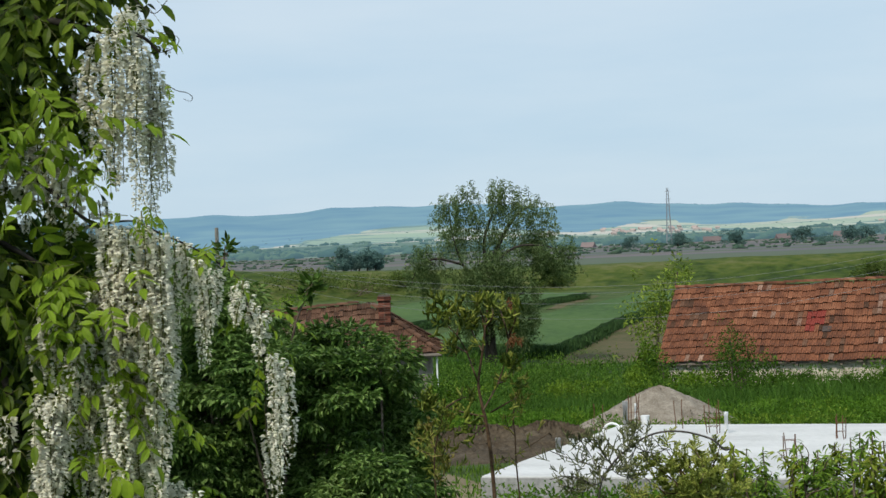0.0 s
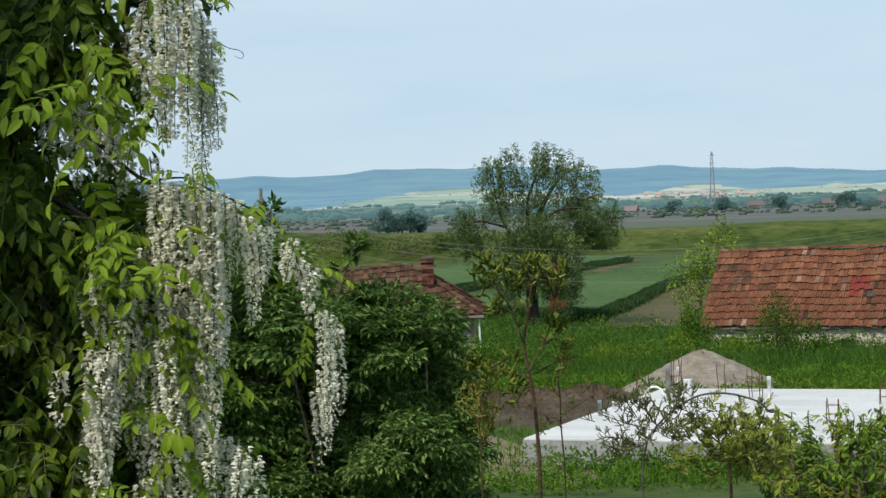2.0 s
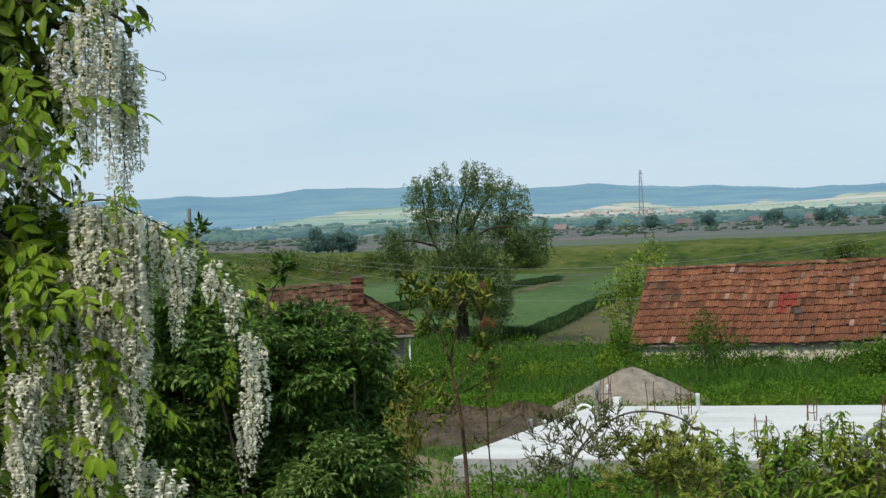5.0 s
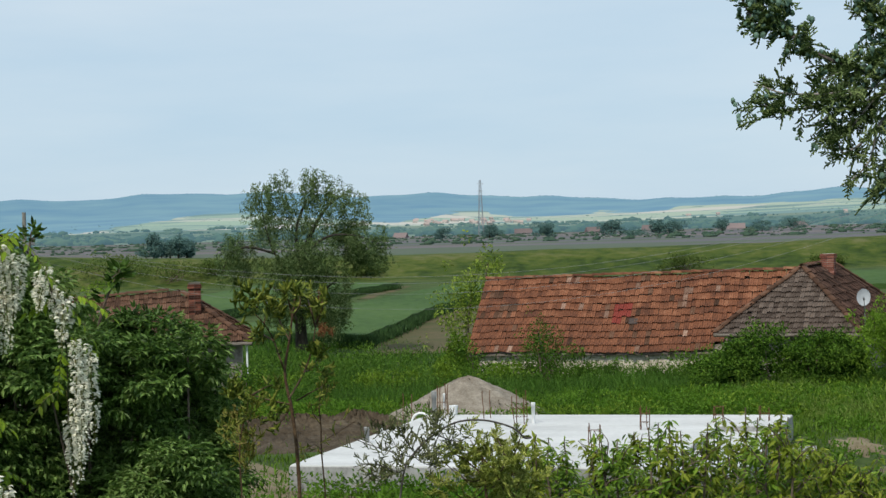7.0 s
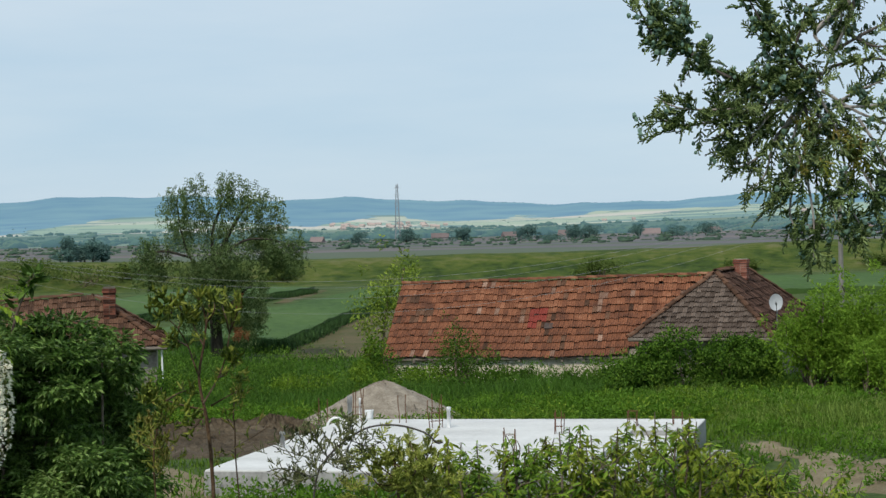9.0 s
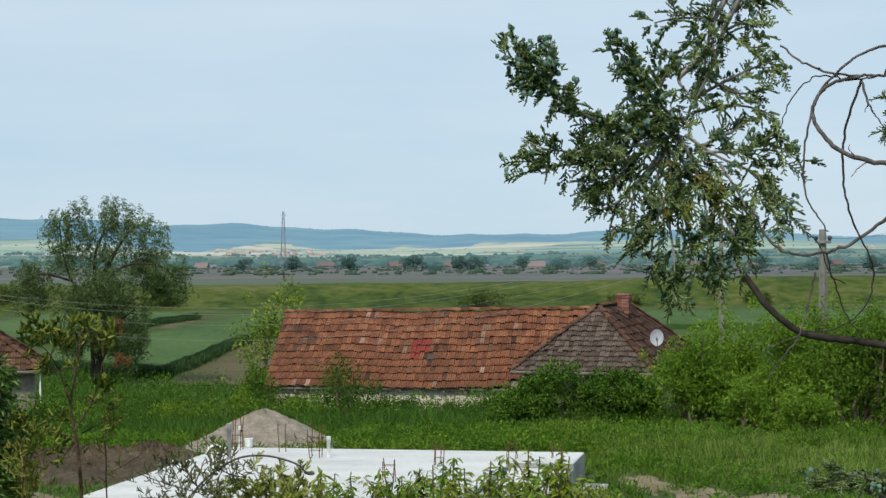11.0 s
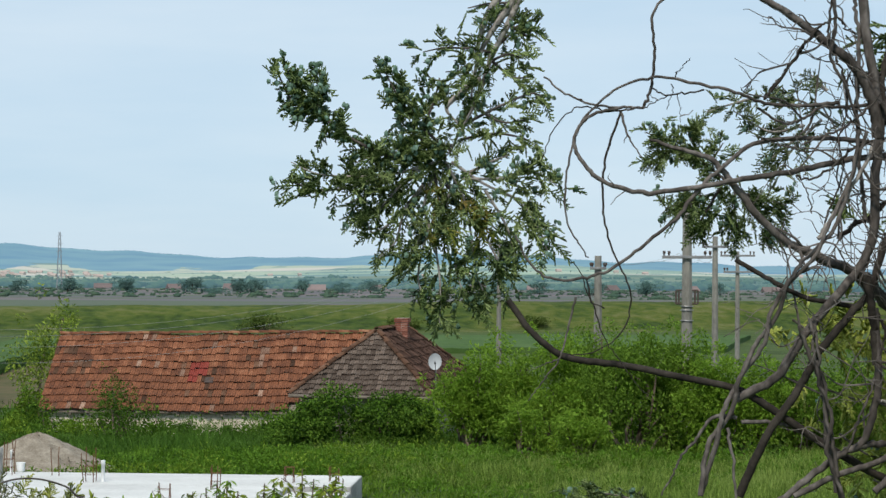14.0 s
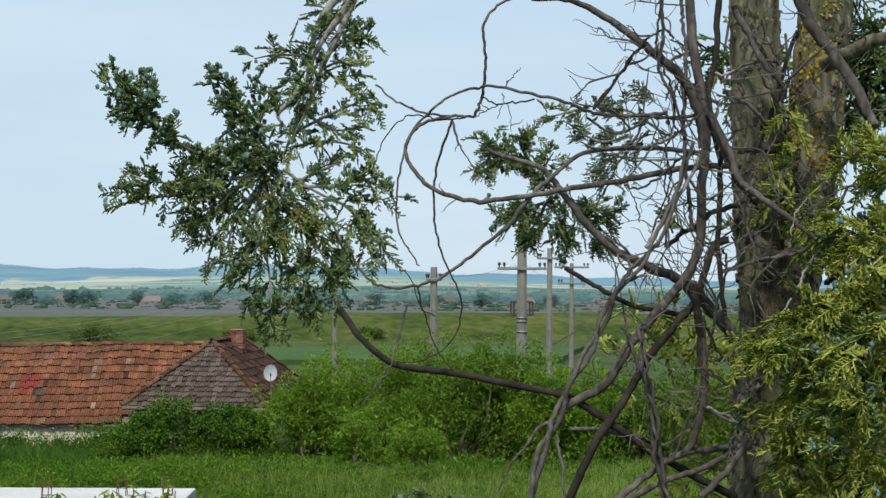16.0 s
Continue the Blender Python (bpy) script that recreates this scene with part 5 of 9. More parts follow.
def lumps(geo, centres, radii, rng):
    """Rounded uneven masses of far foliage."""
    bm = bmesh.new()
    bmesh.ops.create_icosphere(bm, subdivisions=1, radius=1)
    v0 = np.array([v.co[:] for v in bm.verts])
    f0 = np.array([[v.index for v in f.verts] for f in bm.faces])
    bm.free()
    for c, r in zip(centres, radii):
        geo.add(np.asarray(c) + v0 * np.asarray(r) * rng.uniform(0.75, 1.2, (len(v0), 1)), f0)
    return geo


def far_tree(x, y, h, w, seed, label="distant dark round tree on the plain"):
    rng = np.random.default_rng(seed)
    z = float(ground(x, y))
    ob = thing("distant_tree", (x, y, z), label, "tree", "trees on the plain")
    g = Geo()
    tube(g, [(0, 0, -0.2), (0, 0, h * 0.5)], 0.05 * h, 0.03 * h, sides=5)
    part("trunk", g, M_BARK, ob)
    g = Geo()
    for _ in range(12):
        c = (rng.normal() * w * 0.2, rng.normal() * w * 0.2, h * rng.uniform(0.2, 0.8))
        clump(g, c, np.array([w * rng.uniform(0.14, 0.28), w * 0.22, h * rng.uniform(0.12, 0.22)]), 150, 0.085 * h, 0.06 * h, rng, hollow=0.2)
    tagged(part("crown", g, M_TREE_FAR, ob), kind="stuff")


def polar(azd, r):
    return r * math.sin(radians(azd)), r * math.cos(radians(azd))


def azimuth(px9):
    return 8.01 + math.degrees(math.atan((px9 - 784) / 3419))


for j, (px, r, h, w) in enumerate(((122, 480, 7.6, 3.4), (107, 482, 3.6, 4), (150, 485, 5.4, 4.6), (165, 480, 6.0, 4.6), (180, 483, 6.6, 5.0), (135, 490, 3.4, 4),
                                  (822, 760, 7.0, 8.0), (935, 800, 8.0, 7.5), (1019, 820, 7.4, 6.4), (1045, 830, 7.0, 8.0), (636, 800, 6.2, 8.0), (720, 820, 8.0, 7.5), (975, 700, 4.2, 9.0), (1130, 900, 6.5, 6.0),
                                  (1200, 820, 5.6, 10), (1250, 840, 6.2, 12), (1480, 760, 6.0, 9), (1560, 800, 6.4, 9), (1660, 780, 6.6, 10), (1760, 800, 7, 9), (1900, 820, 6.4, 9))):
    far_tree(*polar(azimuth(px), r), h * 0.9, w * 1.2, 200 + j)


def wood_belt(name, r0, r1, az0, az1, n, h, seed, label, wide=1.8):
    """Far hedges and woods in broken rows, too many to count."""
    rng = np.random.default_rng(seed)
    az = rng.uniform(az0, az1, n)
    rows = rng.integers(0, 9, n)
    r = r0 + (r1 - r0) * (rows + rng.uniform(0, 0.25, n)) / 9
    keep = np.sin(az * 2.1 + rows * 1.9) + np.sin(az * 5.3 + rows * 4.1) > -0.4
    az, r = np.radians(az[keep]), r[keep]
    x, y = r * np.sin(az), r * np.cos(az)
    s = h * rng.uniform(0.35, 1.1, len(x)) * (1 + 0.3 * np.sin(az * 300))
    g = lumps(Geo(), np.column_stack([x, y, ground(x, y) + s * 0.3]), np.column_stack([s * rng.uniform(0.7, wide, len(x)), s, s * 0.75]), rng)
    if r0 < 1100:
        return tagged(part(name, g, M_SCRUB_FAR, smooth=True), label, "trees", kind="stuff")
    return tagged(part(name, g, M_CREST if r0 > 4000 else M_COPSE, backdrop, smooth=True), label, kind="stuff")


wood_belt("far_wood", 1160, 2500, -9, 34, 6000, 3.2, 231, "broken belts of distant trees across the plain")
wood_belt("far_hedge", 640, 1130, -9, 34, 3400, 0.9, 232, "distant hedges between ploughed fields", 2.2)
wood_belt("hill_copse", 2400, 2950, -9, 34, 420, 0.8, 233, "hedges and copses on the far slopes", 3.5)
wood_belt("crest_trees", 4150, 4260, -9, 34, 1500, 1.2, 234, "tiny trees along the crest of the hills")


def far_house(x, y, w, d, h, turn, roof):
    z = float(ground(x, y)) - 0.1
    ob = thing("distant_house", (x, y, z), "distant village house with a dull red roof", "house", "village houses", turn)
    part("wall", slab_of(-w / 2, -d / 2, 0, w / 2, d / 2, h), M_HOUSE_FAR, ob)
    g = Geo()
    rise = d * 0.42
    v = [(-w / 2 - 0.4, -d / 2 - 0.4, h), (w / 2 + 0.4, -d / 2 - 0.4, h), (w / 2 + 0.4, 0, h + rise), (-w / 2 - 0.4, 0, h + rise), (-w / 2 - 0.4, d / 2 + 0.4, h), (w / 2 + 0.4, d / 2 + 0.4, h)]
    g.quads(v, [(0, 1, 2, 3), (3, 2, 5, 4), (0, 4, 5, 1)])
    g.add(v, [(0, 3, 4), (1, 5, 2)])
    part("roof", g, roof, ob)


rng = np.random.default_rng(240)
for px in (560, 784, 896, 1009, 1160, 1265, 1450, 1560, 1700, 1850, 2000, 2200):
    far_house(*polar(azimuth(px + rng.uniform(-8, 8)), rng.uniform(1000, 1120)), rng.uniform(5, 10), rng.uniform(5.5, 7), rng.uniform(0.2, 0.7), rng.uniform(-25, 25), M_ROOF_FAR)
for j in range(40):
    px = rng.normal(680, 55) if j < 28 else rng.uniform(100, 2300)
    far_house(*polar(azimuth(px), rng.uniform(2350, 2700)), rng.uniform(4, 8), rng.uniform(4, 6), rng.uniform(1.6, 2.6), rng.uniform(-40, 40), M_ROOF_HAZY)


def pylon():
    """A lattice mast: four tapering legs, braces and three pairs of arms."""
    x, y = 116.4, 992.3
    z = float(ground(x, y)) - 0.3
    H_, B_ = 27.74 - z, 2.6
    ob = thing("power_pylon", (x, y, z), "tall grey lattice power pylon on the plain", "pylon")

    def half(t):
        return B_ / 2 * (1 - t) + 0.35 * t

    for sx in (-1, 1):
        for sy in (-1, 1):
            g = Geo()
            tube(g, [(sx * half(0), sy * half(0), 0), (sx * half(1), sy * half(1), H_)], 0.17, 0.13, sides=4)
            part("leg", g, M_STEEL, ob)
    n = 12
    for k in range(n):
        t0, t1 = k / n, (k + 1) / n
        g = Geo()
        for a, b in (((-1, -1), (1, -1)), ((1, -1), (1, 1)), ((1, 1), (-1, 1)), ((-1, 1), (-1, -1))):
            p = (a[0] * half(t0), a[1] * half(t0), H_ * t0)
            q = (b[0] * half(t1), b[1] * half(t1), H_ * t1)
            tube(g, [p, q], 0.08, sides=3)
        part("brace", g, M_STEEL, ob)
    for t in (0.66, 0.8, 0.93):
        g = Geo()
        tube(g, [(-1.5, 0, H_ * t - 0.1), (0, 0, H_ * t + 0.5), (1.5, 0, H_ * t - 0.1)], 0.12, sides=4)
        part("arm", g, M_STEEL, ob)


pylon()

# ---------------------------------------------------------------- power poles and wires


def power_pole(x, y, top, r, arms, label, seed, turn=0.0, box_at=None):
    z = float(ground(x, y)) - 0.2
    ob = thing("power_pole", (x, y, z), label, "pole", "village power poles", turn)
    g = Geo()
    h = top - z
    n = 14
    tube(g, [(0, 0, h * k / n) for k in range(n + 1)], [r * 1.45 - r * 0.5 * k / n for k in range(n + 1)], sides=8)
    part("shaft", g, M_POLE, ob)
    for a_z, a_w in arms:
        a = part("crossarm", bevel_box(-a_w / 2, -r - 0.09, a_z - z - 0.04, a_w / 2, -r - 0.01, a_z - z + 0.05, 0.01, "crossarm"), M_GREY, ob)
        for s in (-0.46, -0.36, 0.36, 0.46):
            g = Geo()
            tube(g, [(s * a_w, -r - 0.05, a_z - z + 0.05), (s * a_w, -r - 0.05, a_z - z + 0.1), (s * a_w, -r - 0.05, a_z - z + 0.13), (s * a_w, -r - 0.05, a_z - z + 0.2)], [0.02, 0.03, 0.055, 0.04], sides=8)
            part("insulator", g, M_CERAMIC, a, "dark glazed insulator")
    if box_at:
        for s in (-1, 1):
            g = Geo()
            zz = box_at - z
            for p, q in (((s * 0.16, -0.1, zz), (s * 0.34, -0.1, zz)), ((s * 0.34, -0.1, zz), (s * 0.34, -0.1, zz - 0.42)), ((s * 0.34, -0.1, zz - 0.42), (s * 0.16, -0.1, zz - 0.42)), ((s * 0.25, -0.1, zz), (s * 0.25, -0.1, zz - 0.42))):
                tube(g, [p, q], 0.03, sides=6)
            part("switch_bracket", g, M_CERAMIC, ob, "dark switch bracket")
        for dz in (-0.5, -0.62, -0.95):
            g = Geo()
            a = np.linspace(0, 2 * math.pi, 17)
            tube(g, np.stack([(r * 1.3) * np.cos(a), (r * 1.3) * np.sin(a), 0 * a + box_at - z + dz], 1), 0.02, sides=5, cap=False)
            part("band", g, M_GREY, ob)
    return ob


power_pole(26.0, 54.9, 7.78, 0.148, [(5.73, 1.55)], "stout concrete power pole with crossarm and switch brackets", 1, -25, 4.7)
power_pole(32.94, 67.19, 6.7, 0.11, [(6.3, 1.0)], "concrete power pole among the bushes", 2, -25)
power_pole(40.42, 80.24, 6.35, 0.095, [(6.15, 1.6), (5.4, 1.3)], "concrete power pole with two crossarms", 3, -25)
power_pole(25.4, 60.7, 5.83, 0.127, [(5.4, 0.55)], "concrete power pole with insulators near its top", 4, -20)
power_pole(21.6, 60.06, 6.2, 0.072, [(5.7, 0.9)], "slim grey power pole behind the bushes", 5, -20)
power_pole(-7.1, 61.6, 5.75, 0.065, [(4.75, 0.6)], "concrete power pole behind the climbing plant", 6, 10)


def wire(a, b, sag, label="thin pale power line across the plots"):
    g = Geo()
    t = np.linspace(0, 1, 41)[:, None]
    p = np.array(a) * (1 - t) + np.array(b) * t
    p[:, 2] -= (4 * sag * t * (1 - t))[:, 0]
    tube(g, p, 0.0045, sides=4)
    tagged(part("power_line", g, M_WIRE), label, "wire", "power lines")


for dz, dy, sg in ((0.0, -0.15, 1.45), (-0.05, 0.15, 1.62), (-0.28, -0.1, 1.72), (-0.5, 0.1, 2.0)):
    wire((-7.1, 61.6 + dy, 4.85 + dz), (21.6, 60.06 + dy, 5.75 + dz), sg + 0.45)
for dy in (-0.25, 0.25):
    wire((25.4, 60.7 + dy, 5.55), (26.0 + dy, 54.9, 5.85), 0.15)
    wire((26.0 + dy, 54.9, 5.85), (32.94 + dy, 67.19, 6.45), 0.5)
    wire((32.94 + dy, 67.19, 6.45), (40.42 + dy, 80.24, 6.3), 0.35)
# ---------------------------------------------------------------- near plants: materials
M_THUJA = leafy("thuja_scale_leaf", [(0.0672, 0.112, 0.0364), (0.1165, 0.1702, 0.0546), (0.1792, 0.2307, 0.0884)], 0.5, 0.2, rough=0.55, scale=5)
M_THUJA_LIGHT = leafy("thuja_young_scale_leaf", [(0.165, 0.22, 0.033), (0.253, 0.308, 0.055), (0.352, 0.385, 0.0935)], 0.3, 0.25, rough=0.55, scale=5)
M_THUJA_RUST = leafy("thuja_rusty_scale_leaf", [(0.11, 0.15, 0.022), (0.17, 0.20, 0.03), (0.21, 0.17, 0.05)], 0.35, 0.2, rough=0.6, scale=5)
M_THUJA_OLIVE = leafy("thuja_olive_scale_leaf", [(0.0575, 0.0897, 0.01035), (0.1035, 0.1403, 0.01725), (0.1667, 0.184, 0.0299)], 0.35, 0.15, rough=0.6, scale=5)
M_THUJA_BRIGHT = leafy("thuja_bright_scale_leaf", [(0.17, 0.22, 0.034), (0.27, 0.32, 0.058), (0.40, 0.42, 0.105)], 0.35, 0.4, rough=0.55, scale=5)
M_THUJA_GREY = leafy("thuja_curly_scale_leaf", [(0.06, 0.07, 0.03), (0.09, 0.105, 0.04), (0.14, 0.145, 0.06)], 0.35, 0.1, rough=0.6, scale=5)
M_THUJA_PALE = leafy("thuja_pale_scale_leaf", [(0.09, 0.13, 0.055), (0.14, 0.185, 0.08), (0.21, 0.25, 0.12)], 0.4, 0.25, rough=0.55, scale=5)
M_CONE = shader("unripe_cone", [(0.06, 0.11, 0.065), (0.09, 0.155, 0.11), (0.13, 0.205, 0.165)], scale=30, fine=120, rough=0.7, bump=0.2, dist=0.003, vary=0.3, island=True)
M_BRANCH = shader("dry_branch_bark", [(0.040, 0.035, 0.032), (0.082, 0.072, 0.066), (0.165, 0.148, 0.138)], scale=14, fine=90, rough=0.85, bump=0.6, dist=0.004, stretch=(1, 1, 0.5))
M_BRANCH_DARK = shader("dark_branch_bark", [(0.017, 0.015, 0.0129), (0.0306, 0.0258, 0.022), (0.051, 0.0442, 0.0375)], scale=14, fine=90, rough=0.85, bump=0.5, dist=0.004)
M_TRUNK = shader("furrowed_bark", [(0.024, 0.021, 0.014), (0.072, 0.064, 0.044), (0.14, 0.13, 0.093), (0.215, 0.205, 0.15)], scale=14, fine=60, rough=0.95, bump=1.0, dist=0.02, stretch=(1, 1, 0.22))
M_CONE_BLUE = shader("bluish_cone", [(0.075, 0.13, 0.11), (0.11, 0.18, 0.165), (0.16, 0.25, 0.24)], scale=30, fine=120, rough=0.7, bump=0.2, dist=0.003, vary=0.25, island=True)
M_YOUNG_BARK = shader("reddish_young_bark", [(0.045, 0.027, 0.016), (0.075, 0.046, 0.027), (0.115, 0.075, 0.042)], scale=20, fine=80, rough=0.85, bump=0.2, dist=0.003)
M_PALE_BARK = shader("pale_grey_bark", [(0.18, 0.165, 0.15), (0.29, 0.27, 0.25), (0.38, 0.36, 0.34)], scale=30, fine=120, rough=0.9, bump=0.3, dist=0.003)
M_DRY_TWIG = shader("grey_dry_twig", [(0.06, 0.053, 0.048), (0.115, 0.104, 0.095), (0.20, 0.185, 0.17)], scale=30, fine=120, rough=0.9, bump=0.3, dist=0.003)
M_PETAL = leafy("white_petal", [(0.7752, 0.7548, 0.6417), (0.8466, 0.8262, 0.7161), (0.8976, 0.8823, 0.7719)], 0.08, 0.35, rough=0.6, scale=20)
M_STALK = shader("green_stalk", [(0.10, 0.11, 0.03), (0.16, 0.17, 0.06)], scale=20, fine=80, rough=0.7, bump=0)
M_WIST = leafy("wisteria_leaf", [(0.034, 0.062, 0.006), (0.066, 0.112, 0.009), (0.13, 0.185, 0.016)], 0.42, 0.45, rough=0.45, scale=4)
M_WIST_BRIGHT = leafy("young_wisteria_leaf", [(0.176, 0.283, 0.021), (0.265, 0.378, 0.0315)], 0.2, 0.5, rough=0.45, scale=4)
M_LANCE = leafy("peach_leaf", [(0.070, 0.14, 0.0125), (0.13, 0.23, 0.020), (0.23, 0.32, 0.04)], 0.3, 0.4, rough=0.45, scale=3)
M_LANCE_YOUNG = leafy("young_peach_leaf", [(0.115, 0.165, 0.014), (0.185, 0.24, 0.022), (0.27, 0.30, 0.045)], 0.3, 0.4, rough=0.45, scale=3)


def broad_leaves(geo, pos, way, length, width, rng, face=None, curl=0.25):
    """Leaves with a pointed oval outline, folded on the midrib and curled to the tip."""
    n = len(pos)
    pos, way = np.asarray(pos, float), unit(np.asarray(way, float))
    nrm = rng.normal(size=(n, 3)) if face is None else np.asarray(face, float) + rng.normal(size=(n, 3)) * 0.25
    side = unit(np.cross(way, nrm))
    nrm = np.cross(side, way)
    L = np.broadcast_to(np.asarray(length, float), (n,))[:, None]
    W = np.broadcast_to(np.asarray(width, float), (n,))[:, None]
    cols = [pos]
    for t, w in ((0.22, 0.75), (0.5, 1.0), (0.78, 0.6)):
        c = pos + way * L * t - nrm * L * curl * t * t
        cols += [c - side * W * w / 2 + nrm * W * 0.14 * w, c, c + side * W * w / 2 + nrm * W * 0.14 * w]
    cols.append(pos + way * L * 0.98 - nrm * L * curl)
    v = np.stack(cols, 1).reshape(-1, 3)
    b = (np.arange(n) * 11)[:, None]
    tri = [[0, 2, 1], [0, 3, 2], [1, 2, 5], [1, 5, 4], [2, 3, 6], [2, 6, 5], [4, 5, 8], [4, 8, 7], [5, 6, 9], [5, 9, 8], [7, 8, 10], [8, 9, 10]]
    f = np.concatenate([b + t for t in tri], 1).reshape(-1, 3)
    return geo.add(v, f)


def sticks(geo, p0, p1, r0, r1, sides=3):
    """Many short tapered twigs at once."""
    p0, p1 = np.asarray(p0, float), np.asarray(p1, float)
    n = len(p0)
    d = unit(p1 - p0)
    s = unit(np.cross(d, np.array([0.31, 0.87, 0.38])))
    u = np.cross(s, d)
    r0 = np.broadcast_to(r0, (n,))[:, None]
    r1 = np.broadcast_to(r1, (n,))[:, None]
    rings = []
    for p, r in ((p0, r0), (p1, r1)):
        for k in range(sides):
            a = 2 * math.pi * k / sides
            rings.append(p + (s * math.cos(a) + u * math.sin(a)) * r)
    v = np.stack(rings, 1).reshape(-1, 3)
    b = (np.arange(n) * 2 * sides)[:, None]
    f = []
    for k in range(sides):
        m = (k + 1) % sides
        f += [b + [k, m, sides + m], b + [k, sides + m, sides + k]]
    return geo.add(v, np.concatenate(f, 1).reshape(-1, 3))


def sprays(geo, base, way, size, rng, r=0.0021, droop=0.25):
    """Flat ferny sprays of scale leaves: an axis with side twigs that fork again."""
    base, way = np.asarray(base, float), unit(np.asarray(way, float))
    n = len(base)
    size = np.broadcast_to(size, (n,))
    P0, P1, R = [], [], []
    face = unit(rng.normal(size=(n, 3)) + np.array([0, -0.4, 0]))
    side = unit(np.cross(way, face))
    for k in range(7):
        t0, t1 = k / 7, (k + 1) / 7
        sag = np.array([0, 0, -droop])
        a = base + way * (size * t0)[:, None] + sag * (size * t0**2)[:, None]
        b = base + way * (size * t1)[:, None] + sag * (size * t1**2)[:, None]
        P0.append(a), P1.append(b), R.append(np.full(n, r * (1.25 - 0.4 * t0)))
        sg = 1 if k % 2 else -1
        for s2 in (sg, -sg) if k < 6 else (sg,):
            out = unit(way * 0.75 + side * s2 * rng.uniform(0.6, 1.0, n)[:, None] + rng.normal(size=(n, 3)) * 0.15 + sag * 0.3)
            L = size * (0.42 - 0.3 * t0) * rng.uniform(0.6, 1.2, n) * (1.0 if s2 == sg else 0.75)
            c = b + out * L[:, None]
            P0.append(b), P1.append(c), R.append(np.full(n, r))
            for f0, s3 in ((0.4, s2), (0.65, -s2), (0.85, s2)):
                o2 = unit(out * 0.8 + side * s3 * 0.5 + way * 0.35 + rng.normal(size=(n, 3)) * 0.15)
                q = b + out * (L * f0)[:, None]
                P0.append(q), P1.append(q + o2 * (L * rng.uniform(0.3, 0.5, n))[:, None]), R.append(np.full(n, r * 0.95))
    R = np.concatenate(R)
    return sticks(geo, np.concatenate(P0), np.concatenate(P1), R, R * 0.75)


def cones(geo, pos, size, rng):
    """Knobbly unripe cones: a lumpy egg with blunt horns."""
    t = (1 + 5**0.5) / 2
    ico = unit(np.array([(-1, t, 0), (1, t, 0), (-1, -t, 0), (1, -t, 0), (0, -1, t), (0, 1, t), (0, -1, -t), (0, 1, -t), (t, 0, -1), (t, 0, 1), (-t, 0, -1), (-t, 0, 1)], float))
    f = np.array([(0, 11, 5), (0, 5, 1), (0, 1, 7), (0, 7, 10), (0, 10, 11), (1, 5, 9), (5, 11, 4), (11, 10, 2), (10, 7, 6), (7, 1, 8), (3, 9, 4), (3, 4, 2), (3, 2, 6), (3, 6, 8), (3, 8, 9), (4, 9, 5), (2, 4, 11), (6, 2, 10), (8, 6, 7), (9, 8, 1)])
    for p in pos:
        s = size * rng.uniform(0.7, 1.25)
        v = ico * s * rng.uniform(0.75, 1.3, (12, 1)) * np.array([1, 1, 1.25])
        geo.add(v + p, f)
    return geo


# ---------------------------------------------------------------- the old thuja with its dry vines
# drawn in a plane four metres off: centimetres to the right and up, then centimetres beyond it
THUJA = Matrix(((0.92212, -0.01452, 0.38663, 0.170), (-0.38685, -0.01749, 0.92198, -0.250), (0.00663, 0.99974, 0.02174, 5.016), (0, 0, 0, 1)))


def th(p, dist=4.0):
    w = p[2] / 100 if len(p) > 2 else 0.0
    k = (dist + w) / dist
    return np.array(THUJA @ Vector((p[0] / 100 * k, p[1] / 100 * k, dist + w)))


tree = thing("thuja_tree", (float(THUJA.translation.x) + 2.55, 3.4, float(ground(2.7, 3.4))), "old thuja with furrowed trunk, dry twisted branches and green sprays", "tree")
tree_m = tree.matrix_world.inverted()


def tree_part(name, geo, mat, label="", smooth=False, kind=""):
    """A part of the thuja, from world places."""
    inv = np.array(tree_m)
    geo.v = [v @ inv[:3, :3].T + inv[:3, 3] for v in geo.v]
    ob = part(name, geo, mat, tree, label, smooth)
    return tagged(ob, kind=kind) if kind else ob


rng = np.random.default_rng(301)


def bark_trunk(points, r0, r1, seed, sides=44):
    """A trunk with ropy furrows along it."""
    q = np.random.default_rng(seed)
    p = curve([th(a) for a in points], 16)
    n = len(p)
    d = np.gradient(p, axis=0)
    d = unit(d)
    s = unit(np.cross(d, np.array([0.2, 0.9, 0.1])))
    u = np.cross(s, d)
    a = np.arange(sides) * 2 * math.pi / sides
    ph = q.uniform(0, 6, 6)
    t = np.linspace(0, 1, n)[:, None]
    rad = (r0 + (r1 - r0) * t) * (1 + 0.06 * np.sin(3 * a + ph[0] + 3 * t) + 0.05 * np.sin(7 * a + ph[1] - 4 * t))
    for i_ in range(n):
        for j_ in range(sides):
            w = Vector((math.cos(a[j_]) * 3.2 + seed, math.sin(a[j_]) * 3.2, i_ * 0.16))
            rad[i_, j_] *= 1 + 0.16 * (abs(noise.noise(w)) - 0.2) + 0.10 * noise.noise(w * 2.7)
    v = p[:, None] + (s[:, None] * np.cos(a)[None, :, None] + u[:, None] * np.sin(a)[None, :, None]) * rad[..., None]
    i, j = np.meshgrid(np.arange(n - 1), np.arange(sides), indexing="ij")
    k = (j + 1) % sides
    g = Geo()
    g.quads(v.reshape(-1, 3), np.stack([i * sides + j, i * sides + k, (i + 1) * sides + k, (i + 1) * sides + j], -1).reshape(-1, 4))
    return g, v, p


